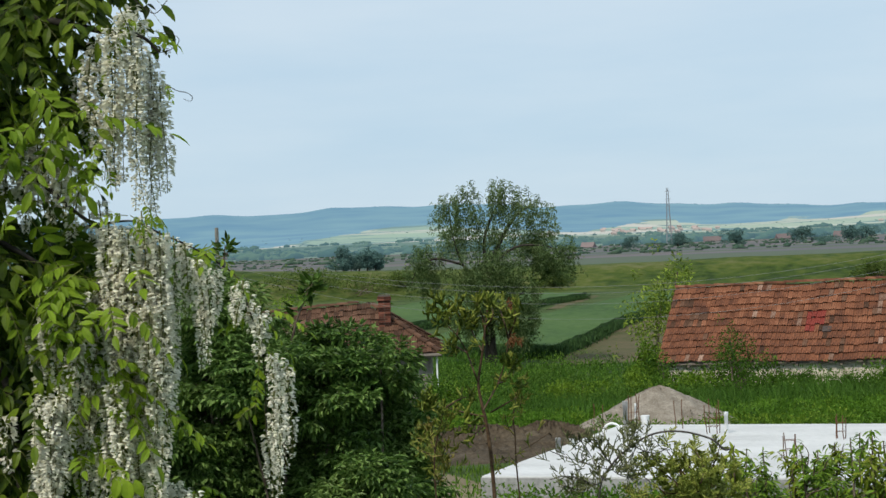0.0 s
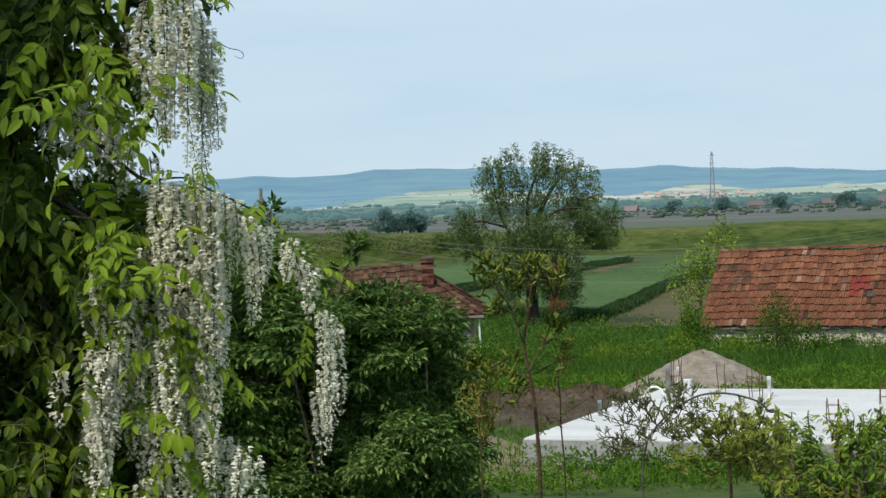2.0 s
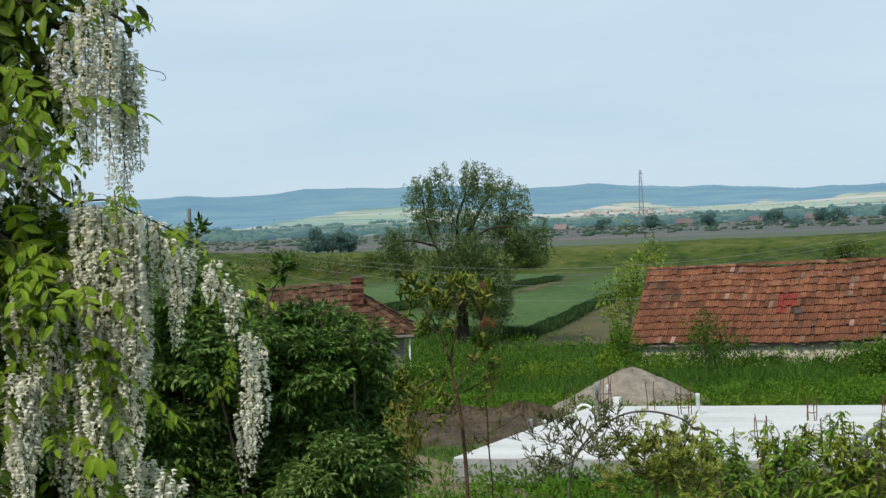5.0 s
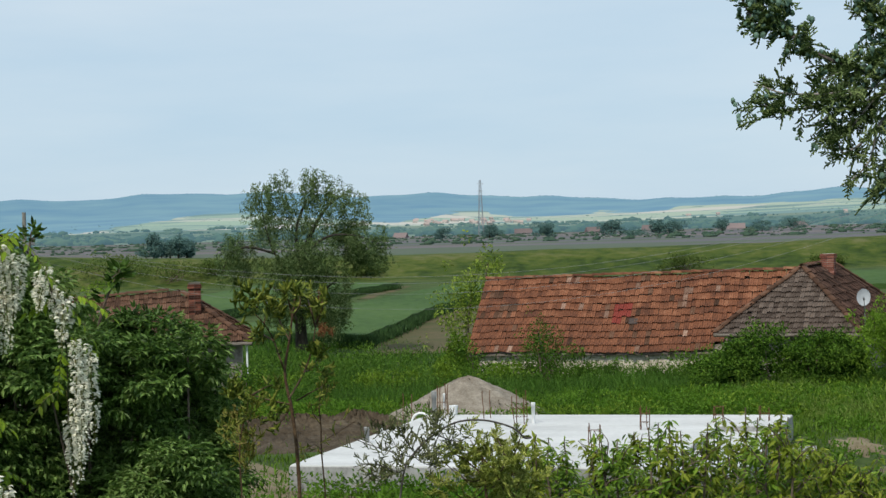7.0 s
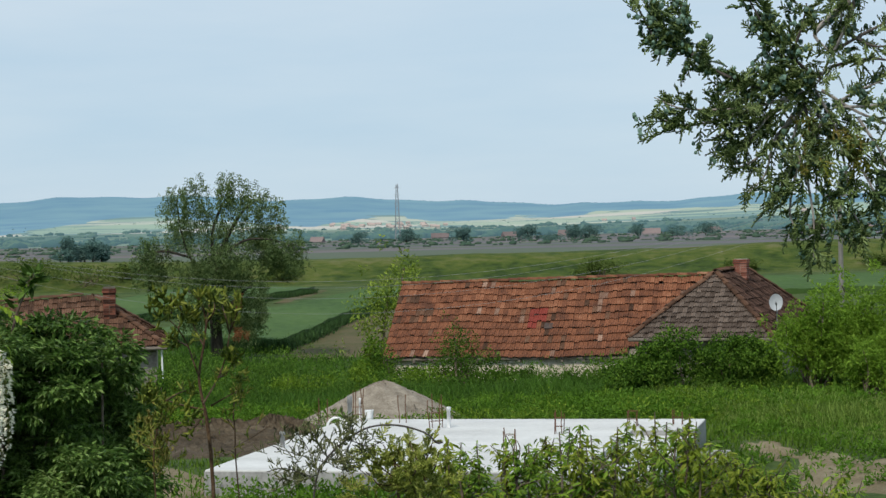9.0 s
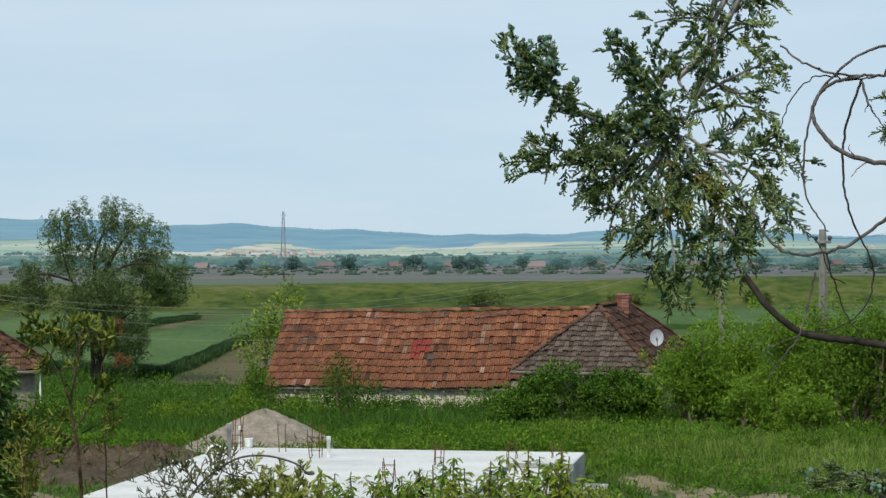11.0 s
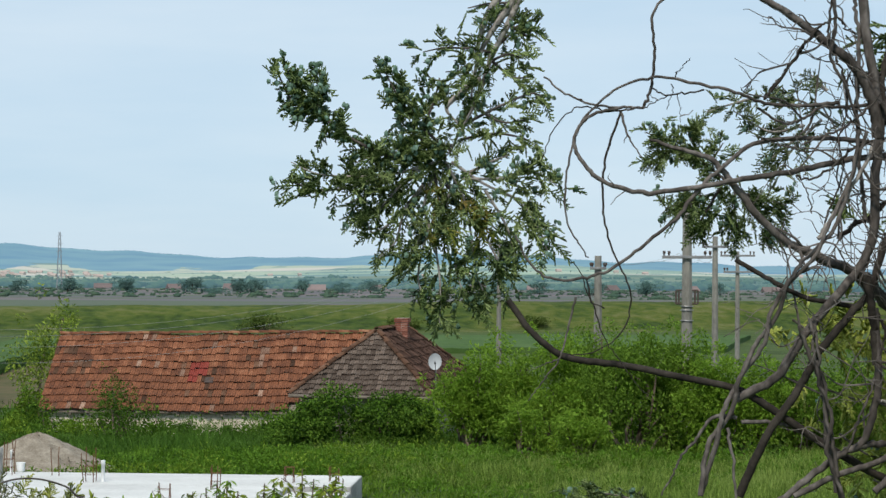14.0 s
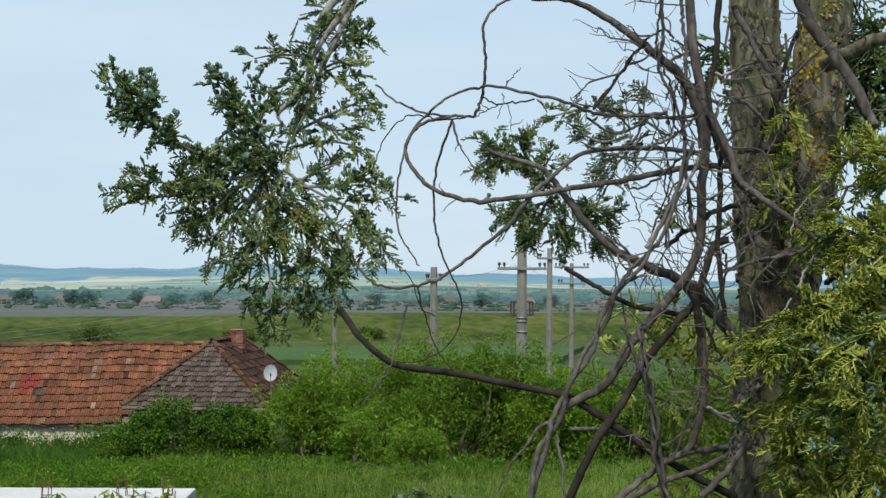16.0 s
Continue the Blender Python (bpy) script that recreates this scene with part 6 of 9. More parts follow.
def flakes(v, axis, n, w, h, q, spots=None):
    """Small domed plates of bark or lichen on a trunk; spots: (x, y, reach) in the tree's plane, else all over."""
    nr, ns = v.shape[:2]
    g = Geo()
    flip = np.array(THUJA.inverted())
    done = 0
    for _ in range(n * (60 if spots else 1)):
        i, j = q.integers(1, nr - 1), q.integers(0, ns)
        c = v[i, j] + (v[i - 1, j] - v[i, j]) * q.uniform(0, 1) + (v[i, (j + 1) % ns] - v[i, j]) * q.uniform(0, 1)
        if spots:
            e = flip[:3, :3] @ c + flip[:3, 3]
            x_, y_ = e[0] / e[2] * 400, e[1] / e[2] * 400
            if min((x_ - a) ** 2 + (y_ - b) ** 2 - r_ * r_ * q.uniform(0.2, 1) for a, b, r_ in spots) > 0:
                continue
        done += 1
        if done > n:
            break
        o = unit(c - axis[i])
        t = unit(axis[i] - axis[i - 1] + q.normal(size=3) * 0.004)
        s_ = np.cross(t, o)
        a = np.arange(6) * math.pi / 3 + q.uniform(0, 1)
        ww, hh = w * q.uniform(0.5, 1.3), h * q.uniform(0.4, 1.3)
        rim = c + np.outer(np.cos(a) * q.uniform(0.7, 1.2, 6), s_) * ww + np.outer(np.sin(a) * q.uniform(0.7, 1.2, 6), t) * hh - o * 0.001
        top = rim + (c - rim) * 0.25 + o * q.uniform(0.0015, 0.004)
        g.add(np.vstack([rim, top]), [(k, (k + 1) % 6, 6 + (k + 1) % 6) for k in range(6)] + [(k, 6 + (k + 1) % 6, 6 + k) for k in range(6)] + [(6, 7 + k, 8 + k) for k in range(4)])
    return g


def crusted(name, base, crust, scale, level):
    """The bark of base with crusts of lichen in patches of their own shape."""
    m = base.copy()
    m.name = name
    n, l = m.node_tree.nodes, m.node_tree.links
    b = n["Principled BSDF"]
    old = b.inputs["Base Color"].links[0].from_socket
    tc, nz = n.new("ShaderNodeTexCoord"), n.new("ShaderNodeTexNoise")
    nz.inputs["Scale"].default_value, nz.inputs["Detail"].default_value, nz.inputs["Roughness"].default_value = scale, 6, 0.7
    l.new(tc.outputs["Object"], nz.inputs["Vector"])
    rp = n.new("ShaderNodeValToRGB")
    rp.color_ramp.elements[0].position, rp.color_ramp.elements[1].position = level, level + 0.04
    l.new(nz.outputs["Fac"], rp.inputs["Fac"])
    mx = n.new("ShaderNodeMix")
    mx.data_type = "RGBA"
    mx.inputs[7].default_value = (*crust, 1)
    l.new(rp.outputs["Color"], mx.inputs[0])
    l.new(old, mx.inputs[6])
    l.new(mx.outputs[2], b.inputs["Base Color"])
    return m


M_TRUNK_GREEN = crusted("mossy_bark", M_TRUNK, (0.09, 0.095, 0.05), 16, 0.54)
M_TRUNK_YELLOW = crusted("lichened_bark", M_TRUNK_GREEN, (0.26, 0.20, 0.035), 11, 0.57)
M_FLAKE = shader("bark_plate", [(0.040, 0.034, 0.027), (0.085, 0.073, 0.056), (0.14, 0.126, 0.095), (0.15, 0.15, 0.11)], scale=30, fine=160, rough=0.95, bump=0.6, dist=0.003, vary=0.25, island=True)
M_LICHEN = shader("yellow_lichen", [(0.13, 0.10, 0.018), (0.23, 0.17, 0.02), (0.32, 0.25, 0.05)], scale=60, fine=240, rough=0.95, bump=0.5, dist=0.002, vary=0.3, island=True)
fq = np.random.default_rng(309)
tg, tv_, ta = bark_trunk([(66.5, -170.7, 22), (67.2, -100.5, 22), (67.2, -53.7, 22), (67.6, -32.6, 22), (68.0, -13.9, 22), (66.5, 2.5, 22), (65.6, 22.3, 22), (64.8, 42.2, 22), (64.5, 65.6, 22), (63.9, 86.7, 22)], 0.085, 0.042, 302)
tree_part("trunk", tg, M_TRUNK_GREEN, smooth=True)
tree_part("bark", flakes(tv_, ta, 1500, 0.006, 0.017, fq), M_FLAKE, kind="stuff")
tg, tv_, ta = bark_trunk([(71.1, -13.9, 20), (73.2, 1.3, 20), (75.8, 16.5, 20), (77.6, 34.0, 20), (79.3, 51.6, 20), (81.4, 70.3, 20), (83.2, 86.7, 20)], 0.062, 0.048, 303)
tree_part("second_trunk", tg, M_TRUNK_YELLOW, "trunk crusted with yellow lichen", smooth=True)
tree_part("bark", flakes(tv_, ta, 900, 0.006, 0.016, fq), M_FLAKE, kind="stuff")
tree_part("lichen", flakes(tv_, ta, 520, 0.005, 0.007, fq, [(x, y, r_ / 6.0) for x, y, r_ in [(76.0, 42.0, 14), (76.0, 36.9, 18), (73.5, 32.4, 16), (73.9, 30.5, 12), (73.4, 24.0, 14), (77.3, 20.8, 24), (72.8, 20.8, 16), (77.9, 25.3, 14), (80.5, 42.0, 14), (78.5, 18.3, 20), (75.3, 45.8, 10), (79.8, 49.7, 12)]]), M_LICHEN, "yellow crusts of lichen", kind="stuff")
BOUGHS = []


def limb(points, r0, r1, mat=M_BRANCH, name="branch", seed=0, wob=0.004, sides=8, steps=7, label=""):
    """A limb through a few places, with knots and small bends. Radii in centimetres."""
    q = np.random.default_rng(seed + 310)
    p = curve([th(a) for a in points], steps)
    p[1:-1] += q.normal(size=(len(p) - 2, 3)) * wob * 0.28
    g = Geo()
    tube(g, p, r0 * 0.88 / 100, r1 * 0.88 / 100, sides=sides, knots=0.05, rng=q)
    BOUGHS.extend(p[2:-2])
    return tree_part(name, g, mat, label, True)


limb([(-21.5, -12.2, -8), (-16.8, -18.6, -8), (-9.8, -23.9, -7), (1.9, -25.6, -6), (13.6, -28.0, -5), (25.3, -30.5, -4), (32.3, -34.4, -3), (41.7, -40.8, 0), (49.8, -45.7, 4), (60.4, -51.4, 10)], 0.75, 1.05, M_BRANCH_DARK, seed=1, wob=0.002, label="dark sawn-off branch")
limb([(25.3, -32.6, -5), (33.5, -28.0, -4), (38.4, -20.4, -3), (44.2, -13.0, -2), (50.1, -6.0, 0), (53.1, 1.3, 0), (53.6, 13.0, 0), (54.5, 23.5, 0), (53.1, 34.0, 0), (51.5, 44.6, 0), (50.8, 58.6, 0)], 1.1, 1.15, M_BRANCH, seed=2, wob=0.003)
limb([(18.3, 51.8, -4), (26.4, 51.4, -4), (34.6, 47.4, -3), (42.8, 41.1, -2), (49.0, 36.2, -2), (53.3, 27.6, -1), (54.1, 20.9, 0)], 0.5, 1.5, seed=3)
limb([(61.5, 17.4, 6), (54.5, 17.0, 2), (48.7, 16.5, 0), (37.0, 14.2, -4), (25.3, 12.3, -6), (13.6, 10.4, -8), (5.4, 10.1, -9), (-1.4, 12.2, -10), (-6.1, 16.3, -10), (-7.8, 20.9, -10), (-4.9, 25.6, -10), (1.9, 27.5, -9), (6.3, 27.3, -8)], 0.85, 0.3, seed=4)
limb([(6.3, 27.3, -8), (7.7, 30.5, -8), (9.0, 37.6, -8), (8.4, 45.7, -9), (11.2, 50.4, -9), (17.7, 53.0, -9)], 0.36, 0.3, seed=5)
limb([(46.3, 28.2, -2), (38.1, 27.6, -4), (31.1, 28.2, -6), (25.3, 30.5, -8), (17.1, 32.3, -9), (10.1, 33.7, -9), (3.3, 32.5, -10), (-2.8, 28.4, -10), (-7.3, 22.6, -10), (-9.4, 13.0, -10), (-9.4, 4.8, -9), (-7.3, 0.1, -8), (-4.8, -3.4, -8)], 0.45, 0.16, seed=6)
limb([(52.8, 19.8, 0), (42.8, 20.9, -3), (30.2, 20.2, -5), (23.2, 15.6, -6), (17.1, 9.7, -7), (13.6, 5.0, -8), (7.7, 0.1, -9), (0.7, -5.1, -9), (-5.1, -7.5, -10), (-11.9, -7.8, -10), (-16.8, -4.8, -11), (-19.9, 1.3, -12)], 0.62, 0.25, seed=7)
limb([(1.9, 26.8, -9), (-0.5, 20.0, -9), (-1.8, 13.0, -9), (-1.6, 4.8, -9), (0.2, -2.2, -9), (3.3, -9.2, -10), (3.7, -13.9, -10), (1.4, -19.5, -10), (-4.9, -23.3, -10), (-9.8, -23.3, -10)], 0.3, 0.12, M_BRANCH_DARK, seed=8)
limb([(-14.0, 34.0, -11), (-9.6, 30.5, -11), (-3.7, 28.2, -10), (1.9, 27.4, -9)], 0.22, 0.3, seed=9)
limb([(1.9, 26.4, -9), (3.6, 21.2, -10), (6.3, 17.1, -11)], 0.32, 0.12, seed=10)
limb([(25.9, -52.5, -2), (31.1, -41.1, -3), (37.9, -30.5, -3), (41.9, -23.3, -3), (47.7, -16.0, -1), (52.4, -10.2, 1), (55.9, 0.1, 3), (59.2, 1.9, 4)], 1.05, 0.9, M_BRANCH_DARK, seed=11)
for s in (0, 1):
    q = [(18.0, -52.5), (20.4, -42.0), (23.5, -35.2), (26.2, -28.2), (30.2, -21.2), (33.2, -14.9), (35.6, -9.2), (40.5, -3.4), (44.6, 2.5), (48.7, 13.0), (51.2, 22.3)]
    limb([(x + 0.85 * math.sin(k * 2.1 + s * math.pi), y, -6 + 0.9 * math.cos(k * 2.1 + s * math.pi)) for k, (x, y) in enumerate(q)], 0.66, 0.42, seed=12 + s, name="twisted_vine", label="twisted pair of dry grey vines")
limb([(60.4, -18.6, 14), (57.1, -14.2, 12), (51.2, -8.3, 8), (47.5, -5.7, 4), (39.3, -2.2, 0), (32.3, 2.5, -2), (25.3, 10.9, -4), (20.6, 16.5, -5), (12.4, 19.4, -6), (7.7, 20.9, -6)], 1.7, 0.35, seed=14)
limb([(50.4, -13.9, 2), (48.7, -13.5, 2), (39.3, -11.6, -2), (32.3, -8.1, -3), (25.3, -3.9, -4)], 0.7, 0.55, M_BRANCH_DARK, seed=15)
limb([(46.9, -53.7, 0), (44.0, -42.0, -2), (42.8, -30.3, -3), (40.2, -23.3, -4), (38.1, -17.4, -5)], 0.75, 0.4, seed=16, name="twisted_vine")
limb([(53.3, -13.9, 0), (54.1, -28.0, 0), (53.1, -35.0, 0), (50.4, -41.8, 0), (46.3, -43.8, 0), (39.3, -49.3, -2), (32.3, -54.9, -3)], 1.0, 0.8, seed=17)
limb([(51.6, -6.9, -1), (52.8, -13.9, -1), (53.3, -18.6, 0), (53.7, -25.6, 0)], 1.0, 0.9, M_BRANCH_DARK, seed=18)
limb([(57.1, 56.3, 2), (56.6, 42.2, 2), (55.1, 30.5, 2), (57.4, 16.5, 3), (56.9, 0.1, 3), (58.3, -13.9, 4)], 0.8, 0.6, M_BRANCH_DARK, seed=19)
limb([(55.1, 28.2, -2), (59.2, 20.0, -3), (61.5, 14.2, -4), (66.2, 10.6, -6), (72.1, 6.0, -7), (76.7, 2.5, -8), (81.4, -1.1, -9)], 1.0, 0.5, seed=20)
limb([(72.1, 55.1, 0), (76.7, 45.7, 0), (83.8, 36.4, -2), (87.9, 28.2, -4), (89.4, 25.3, -5)], 1.5, 1.2, seed=21, label="reddish sawn branch stub")
limb([(79.1, 38.1, 6), (83.8, 40.5, 0), (88.4, 42.8, -4), (95.5, 44.6, -8)], 1.9, 1.5, M_TRUNK, seed=22)
limb([(58.0, -4.6, 2), (65.0, -2.5, -4), (72.1, -1.1, -8), (79.1, 1.5, -10), (84.9, 1.9, -12)], 0.5, 0.35, seed=23)
limb([(60.4, 49.3, 4), (63.9, 43.4, 2), (66.2, 38.7, 0), (70.3, 34.0, 0), (70.9, 31.1, 0)], 0.8, 0.5, seed=24)
limb([(25.3, -36.4, -4), (20.6, -36.4, -6), (17.1, -40.8, -7), (14.2, -44.3, -8), (12.4, -47.9, -8), (10.1, -52.5, -8)], 0.5, 0.18, seed=25)
limb([(26.4, -37.3, -4), (32.3, -37.3, -3), (37.0, -38.5, -1), (44.0, -42.6, 0)], 0.5, 0.4, seed=26)
limb([(-7.5, -11.6, -9), (-9.2, -18.6, -9), (-11.0, -24.5, -10), (-14.5, -29.1, -10), (-17.3, -33.1, -10)], 0.28, 0.12, seed=27)
limb([(-11.0, -24.5, -10), (-14.5, -25.6, -10), (-17.3, -27.0, -10)], 0.18, 0.08, seed=28)
limb([(-1.6, -13.9, -9), (-4.6, -12.2, -10), (-6.3, -6.9, -10), (-9.2, -3.4, -10)], 0.16, 0.1, M_BRANCH_DARK, seed=29)
limb([(-5.4, -7.5, -9), (-3.4, -15.1, -9), (-1.1, -20.9, -9), (3.0, -26.8, -9), (7.7, -32.6, -9)], 0.2, 0.08, M_BRANCH_DARK, seed=30)
limb([(50.4, -42.0, 0), (55.7, -41.4, 4), (63.9, -40.8, 10)], 0.8, 0.8, seed=31)
limb([(37.0, -52.5, -3), (46.3, -47.9, -2), (53.3, -45.5, 0), (60.4, -42.0, 6)], 0.75, 0.7, seed=32)
limb([(53.3, -51.4, -3), (59.2, -45.5, -2), (62.7, -39.7, 0), (63.3, -35.0, 2)], 0.9, 0.6, seed=33)
limb([(53.9, -32.6, -2), (60.4, -36.2, -3), (65.0, -38.5, -4)], 0.5, 0.4, seed=34)
limb([(53.3, -24.5, -2), (60.4, -29.1, -5), (66.2, -32.1, -7), (70.3, -33.2, -8)], 0.35, 0.25, M_BRANCH_DARK, seed=35)
limb([(23.5, -38.5, -5), (24.7, -45.5, -5), (25.3, -53.7, -5)], 0.4, 0.3, seed=36)
limb([(44.9, 53.9, -3), (45.7, 44.6, -4), (44.6, 37.6, -5), (47.5, 31.7, -5), (50.4, 23.5, -4)], 0.45, 0.3, seed=37)
# finer crossing branches before and between the trunks
for k, (pts_, ra_, rb_, mt_) in enumerate((
        ([(49.4, 52.2, 0), (49.7, 46.5, 0), (50.3, 42.0, 0), (50.2, 35.6, 0), (49.8, 29.2, 0), (50.0, 22.8, 0), (50.3, 15.7, 0), (51.0, 9.9, 0), (51.6, 4.2, 0)], 0.45, 0.5, M_BRANCH), ([(45.5, 51.6, -3), (44.6, 46.5, -3), (44.3, 41.3, -3), (45.5, 37.5, -3), (47.1, 34.3, -3), (48.1, 30.5, -3), (47.8, 26.0, -3), (49.7, 23.4, -2), (51.6, 22.1, 0)], 0.3, 0.22, M_BRANCH),
        ([(42.0, 43.3, -3), (43.9, 44.6, -3), (46.5, 45.2, -3), (47.8, 43.3, -3), (49.7, 42.0, -3)], 0.3, 0.2, M_BRANCH_DARK), ([(31.1, 29.2, -5), (33.7, 32.4, -5), (36.9, 36.2, -4), (38.8, 39.4, -4), (40.4, 41.3, -4), (42.0, 43.3, -3)], 0.32, 0.38, M_BRANCH_DARK),
        ([(29.8, 27.2, -5), (35.0, 24.0, -4), (38.8, 24.7, -4), (42.7, 27.2, -3), (46.5, 27.2, -2), (52.3, 27.6, 0)], 0.3, 0.45, M_BRANCH), ([(37.5, 13.2, -5), (40.7, 12.5, -5), (45.2, 15.1, -4), (50.3, 19.6, -2), (53.5, 20.2, 0)], 0.25, 0.35, M_BRANCH_DARK), ([(38.8, 19.6, -5), (43.3, 21.5, -4), (47.8, 23.4, -3), (52.3, 26.9, 0)], 0.22, 0.35, M_BRANCH),
        ([(30.5, 20.8, -6), (35.6, 20.8, -5), (38.8, 21.8, -5), (41.4, 24.0, -4)], 0.22, 0.18, M_BRANCH), ([(42.0, 0.3, -6), (44.6, 4.2, -5), (47.8, 9.3, -5), (51.0, 14.4, -4), (53.2, 19.6, -2)], 0.55, 0.45, M_PALE_BARK), ([(43.3, 3.5, -4), (46.5, 11.9, -3), (47.1, 15.7, -3), (45.9, 20.8, -3)], 0.22, 0.16, M_BRANCH_DARK),
        ([(45.9, 0.3, -3), (46.5, 6.7, -3), (47.1, 11.9, -2), (50.3, 15.7, 0)], 0.25, 0.2, M_BRANCH), ([(40.7, 5.5, -5), (39.5, 10.6, -5), (37.5, 13.2, -5)], 0.18, 0.12, M_BRANCH), ([(46.5, 0.3, 2), (49.7, 3.5, 2), (52.3, 4.2, 3), (55.5, 7.4, 5), (59.3, 8.7, 8), (63.2, 9.9, 12)], 0.55, 0.7, M_BRANCH_DARK),
        ([(60.3, 50.3, 10), (62.5, 45.8, 9), (65.7, 41.3, 8), (68.3, 36.9, 8)], 0.8, 0.6, M_BRANCH_DARK), ([(62.5, 36.9, 4), (64.4, 40.7, 2), (66.4, 42.5, 2), (68.0, 42.0, 2), (69.6, 38.1, 4)], 0.3, 0.3, M_BRANCH), ([(57.4, 34.3, 2), (61.2, 37.5, 2), (65.7, 38.8, 3), (70.2, 38.8, 5)], 0.35, 0.3, M_BRANCH),
        ([(64.4, 19.6, 10), (66.4, 24.0, 9), (68.9, 30.5, 8), (70.8, 37.5, 8), (73.4, 45.2, 8)], 0.5, 0.55, M_BRANCH_DARK), ([(58.0, 32.4, 4), (63.2, 29.8, 6), (67.0, 26.0, 8)], 0.5, 0.45, M_BRANCH), ([(65.7, 36.2, 4), (68.3, 31.7, 4), (70.2, 27.9, 5), (73.4, 26.6, 7)], 0.35, 0.3, M_BRANCH), ([(55.2, 36.5, 2), (59.3, 36.5, 2), (64.4, 38.1, 3)], 0.32, 0.3, M_PALE_BARK),
        ([(61.2, 20.2, 8), (65.1, 20.5, 8), (68.9, 20.2, 10)], 0.55, 0.5, M_BRANCH_DARK), ([(56.8, 23.4, 10), (58.7, 19.6, 10), (61.2, 14.4, 11), (64.4, 10.6, 12), (67.0, 5.5, 14)], 1.0, 1.2, M_BRANCH_DARK), ([(63.2, 10.6, 4), (63.2, 4.8, 4), (65.1, 0.3, 6)], 0.4, 0.5, M_BRANCH), ([(78.5, 14.4, 2), (82.4, 17.6, 0), (85.6, 20.2, -2), (87.5, 22.8, -3)], 0.4, 0.3, M_PALE_BARK),
        ([(84.9, 27.9, -2), (88.8, 28.5, -3), (92.0, 29.0, -4)], 0.35, 0.25, M_BRANCH), ([(72.1, 2.9, -8), (73.1, 7.4, -8), (75.3, 10.6, -8)], 0.2, 0.1, M_PALE_BARK), ([(79.8, 23.4, 4), (80.5, 28.5, 3), (82.4, 33.0, 2)], 0.25, 0.2, M_BRANCH),
        ([(61.9, -51.6, 4), (63.2, -46.1, 4), (64.4, -41.0, 5), (65.2, -39.4, 6)], 0.7, 0.5, M_BRANCH), ([(54.8, -32.7, -3), (58.7, -34.6, -1), (61.9, -37.2, 2), (63.8, -38.8, 6)], 0.35, 0.45, M_PALE_BARK), ([(54.8, -25.0, -3), (58.7, -27.6, -4), (63.2, -30.1, -5), (68.3, -32.7, -6), (70.3, -33.3, -6)], 0.3, 0.22, M_BRANCH_DARK), ([(47.8, -42.9, -4), (49.7, -37.8, -3), (52.3, -31.4, -2), (53.2, -28.2, 0)], 0.3, 0.25, M_BRANCH),
        ([(58.0, -4.8, -6), (63.2, -2.9, -6), (69.6, -1.3, -6), (75.3, 0.0, -6)], 0.4, 0.5, M_BRANCH), ([(54.5, -23.7, -3), (55.8, -17.3, -3), (56.8, -11.5, -3), (58.7, -3.8, -3), (58.0, 0.0, -2)], 0.25, 0.3, M_BRANCH_DARK), ([(53.5, -14.1, 0), (55.5, -18.6, 0), (57.4, -22.1, 0)], 0.4, 0.3, M_BRANCH_DARK), ([(60.6, -19.9, -8), (64.4, -17.3, -8), (69.6, -15.4, -8), (76.0, -14.1, -8), (81.1, -12.8, -8)], 0.16, 0.25, M_BRANCH),
        ([(73.4, -8.3, -6), (75.3, -3.8, -6), (77.9, -0.6, -6), (80.1, 0.6, -6)], 0.35, 0.45, M_PALE_BARK), ([(67.0, -19.9, -8), (69.6, -14.1, -8), (72.1, -10.2, -8)], 0.2, 0.25, M_PALE_BARK), ([(79.5, -7.4, 2), (82.4, -4.5, 2), (84.6, -2.9, 2)], 0.8, 0.9, M_BRANCH_DARK), ([(84.3, -13.5, -20), (85.6, -17.9, -22), (87.5, -22.4, -24)], 0.45, 0.35, M_BRANCH), ([(81.1, -28.2, -22), (81.7, -32.0, -23), (82.4, -35.2, -24)], 0.4, 0.3, M_BRANCH),
        ([(41.4, -17.3, -4), (40.9, -22.4, -4), (43.3, -28.8, -4), (43.4, -35.9, -4), (45.3, -43.6, -4), (45.5, -51.6, -4)], 0.4, 0.5, M_BRANCH), ([(40.1, -16.0, -5), (42.1, -22.4, -5), (42.0, -28.8, -5), (44.7, -35.9, -5), (43.9, -43.6, -5), (46.6, -51.6, -5)], 0.35, 0.5, M_BRANCH),
        ([(12.9, 33.3, -6), (13.5, 34.6, -6), (14.8, 36.2, -6), (16.1, 37.6, -6)], 0.14, 0.08, M_BRANCH_DARK), ([(8.1, 31.4, -8), (11.0, 30.1, -8), (14.8, 30.4, -7), (18.9, 31.0, -6)], 0.18, 0.22, M_BRANCH_DARK), ([(13.5, 30.1, -7), (14.0, 27.5, -7), (14.1, 24.3, -7)], 0.1, 0.07, M_BRANCH_DARK), ([(12.2, 32.3, -7), (12.6, 30.7, -7), (11.3, 26.9, -7)], 0.12, 0.08, M_BRANCH_DARK),
        ([(26.9, 30.0, -5), (27.8, 31.9, -5)], 0.12, 0.08, M_BRANCH_DARK), ([(5.2, 27.6, -9), (6.5, 27.3, -9), (9.7, 28.9, -8), (12.2, 30.1, -7)], 0.14, 0.12, M_BRANCH_DARK), ([(-14.6, 16.5, -11), (-11.7, 23.5, -11), (-7.0, 27.6, -10), (0.0, 26.8, -9), (4.7, 27.3, -9)], 0.12, 0.22, M_BRANCH_DARK), ([(31.1, 28.8, -6), (35.2, 34.0, -5), (38.1, 38.7, -5), (41.7, 42.8, -4)], 0.3, 0.3, M_BRANCH_DARK))):
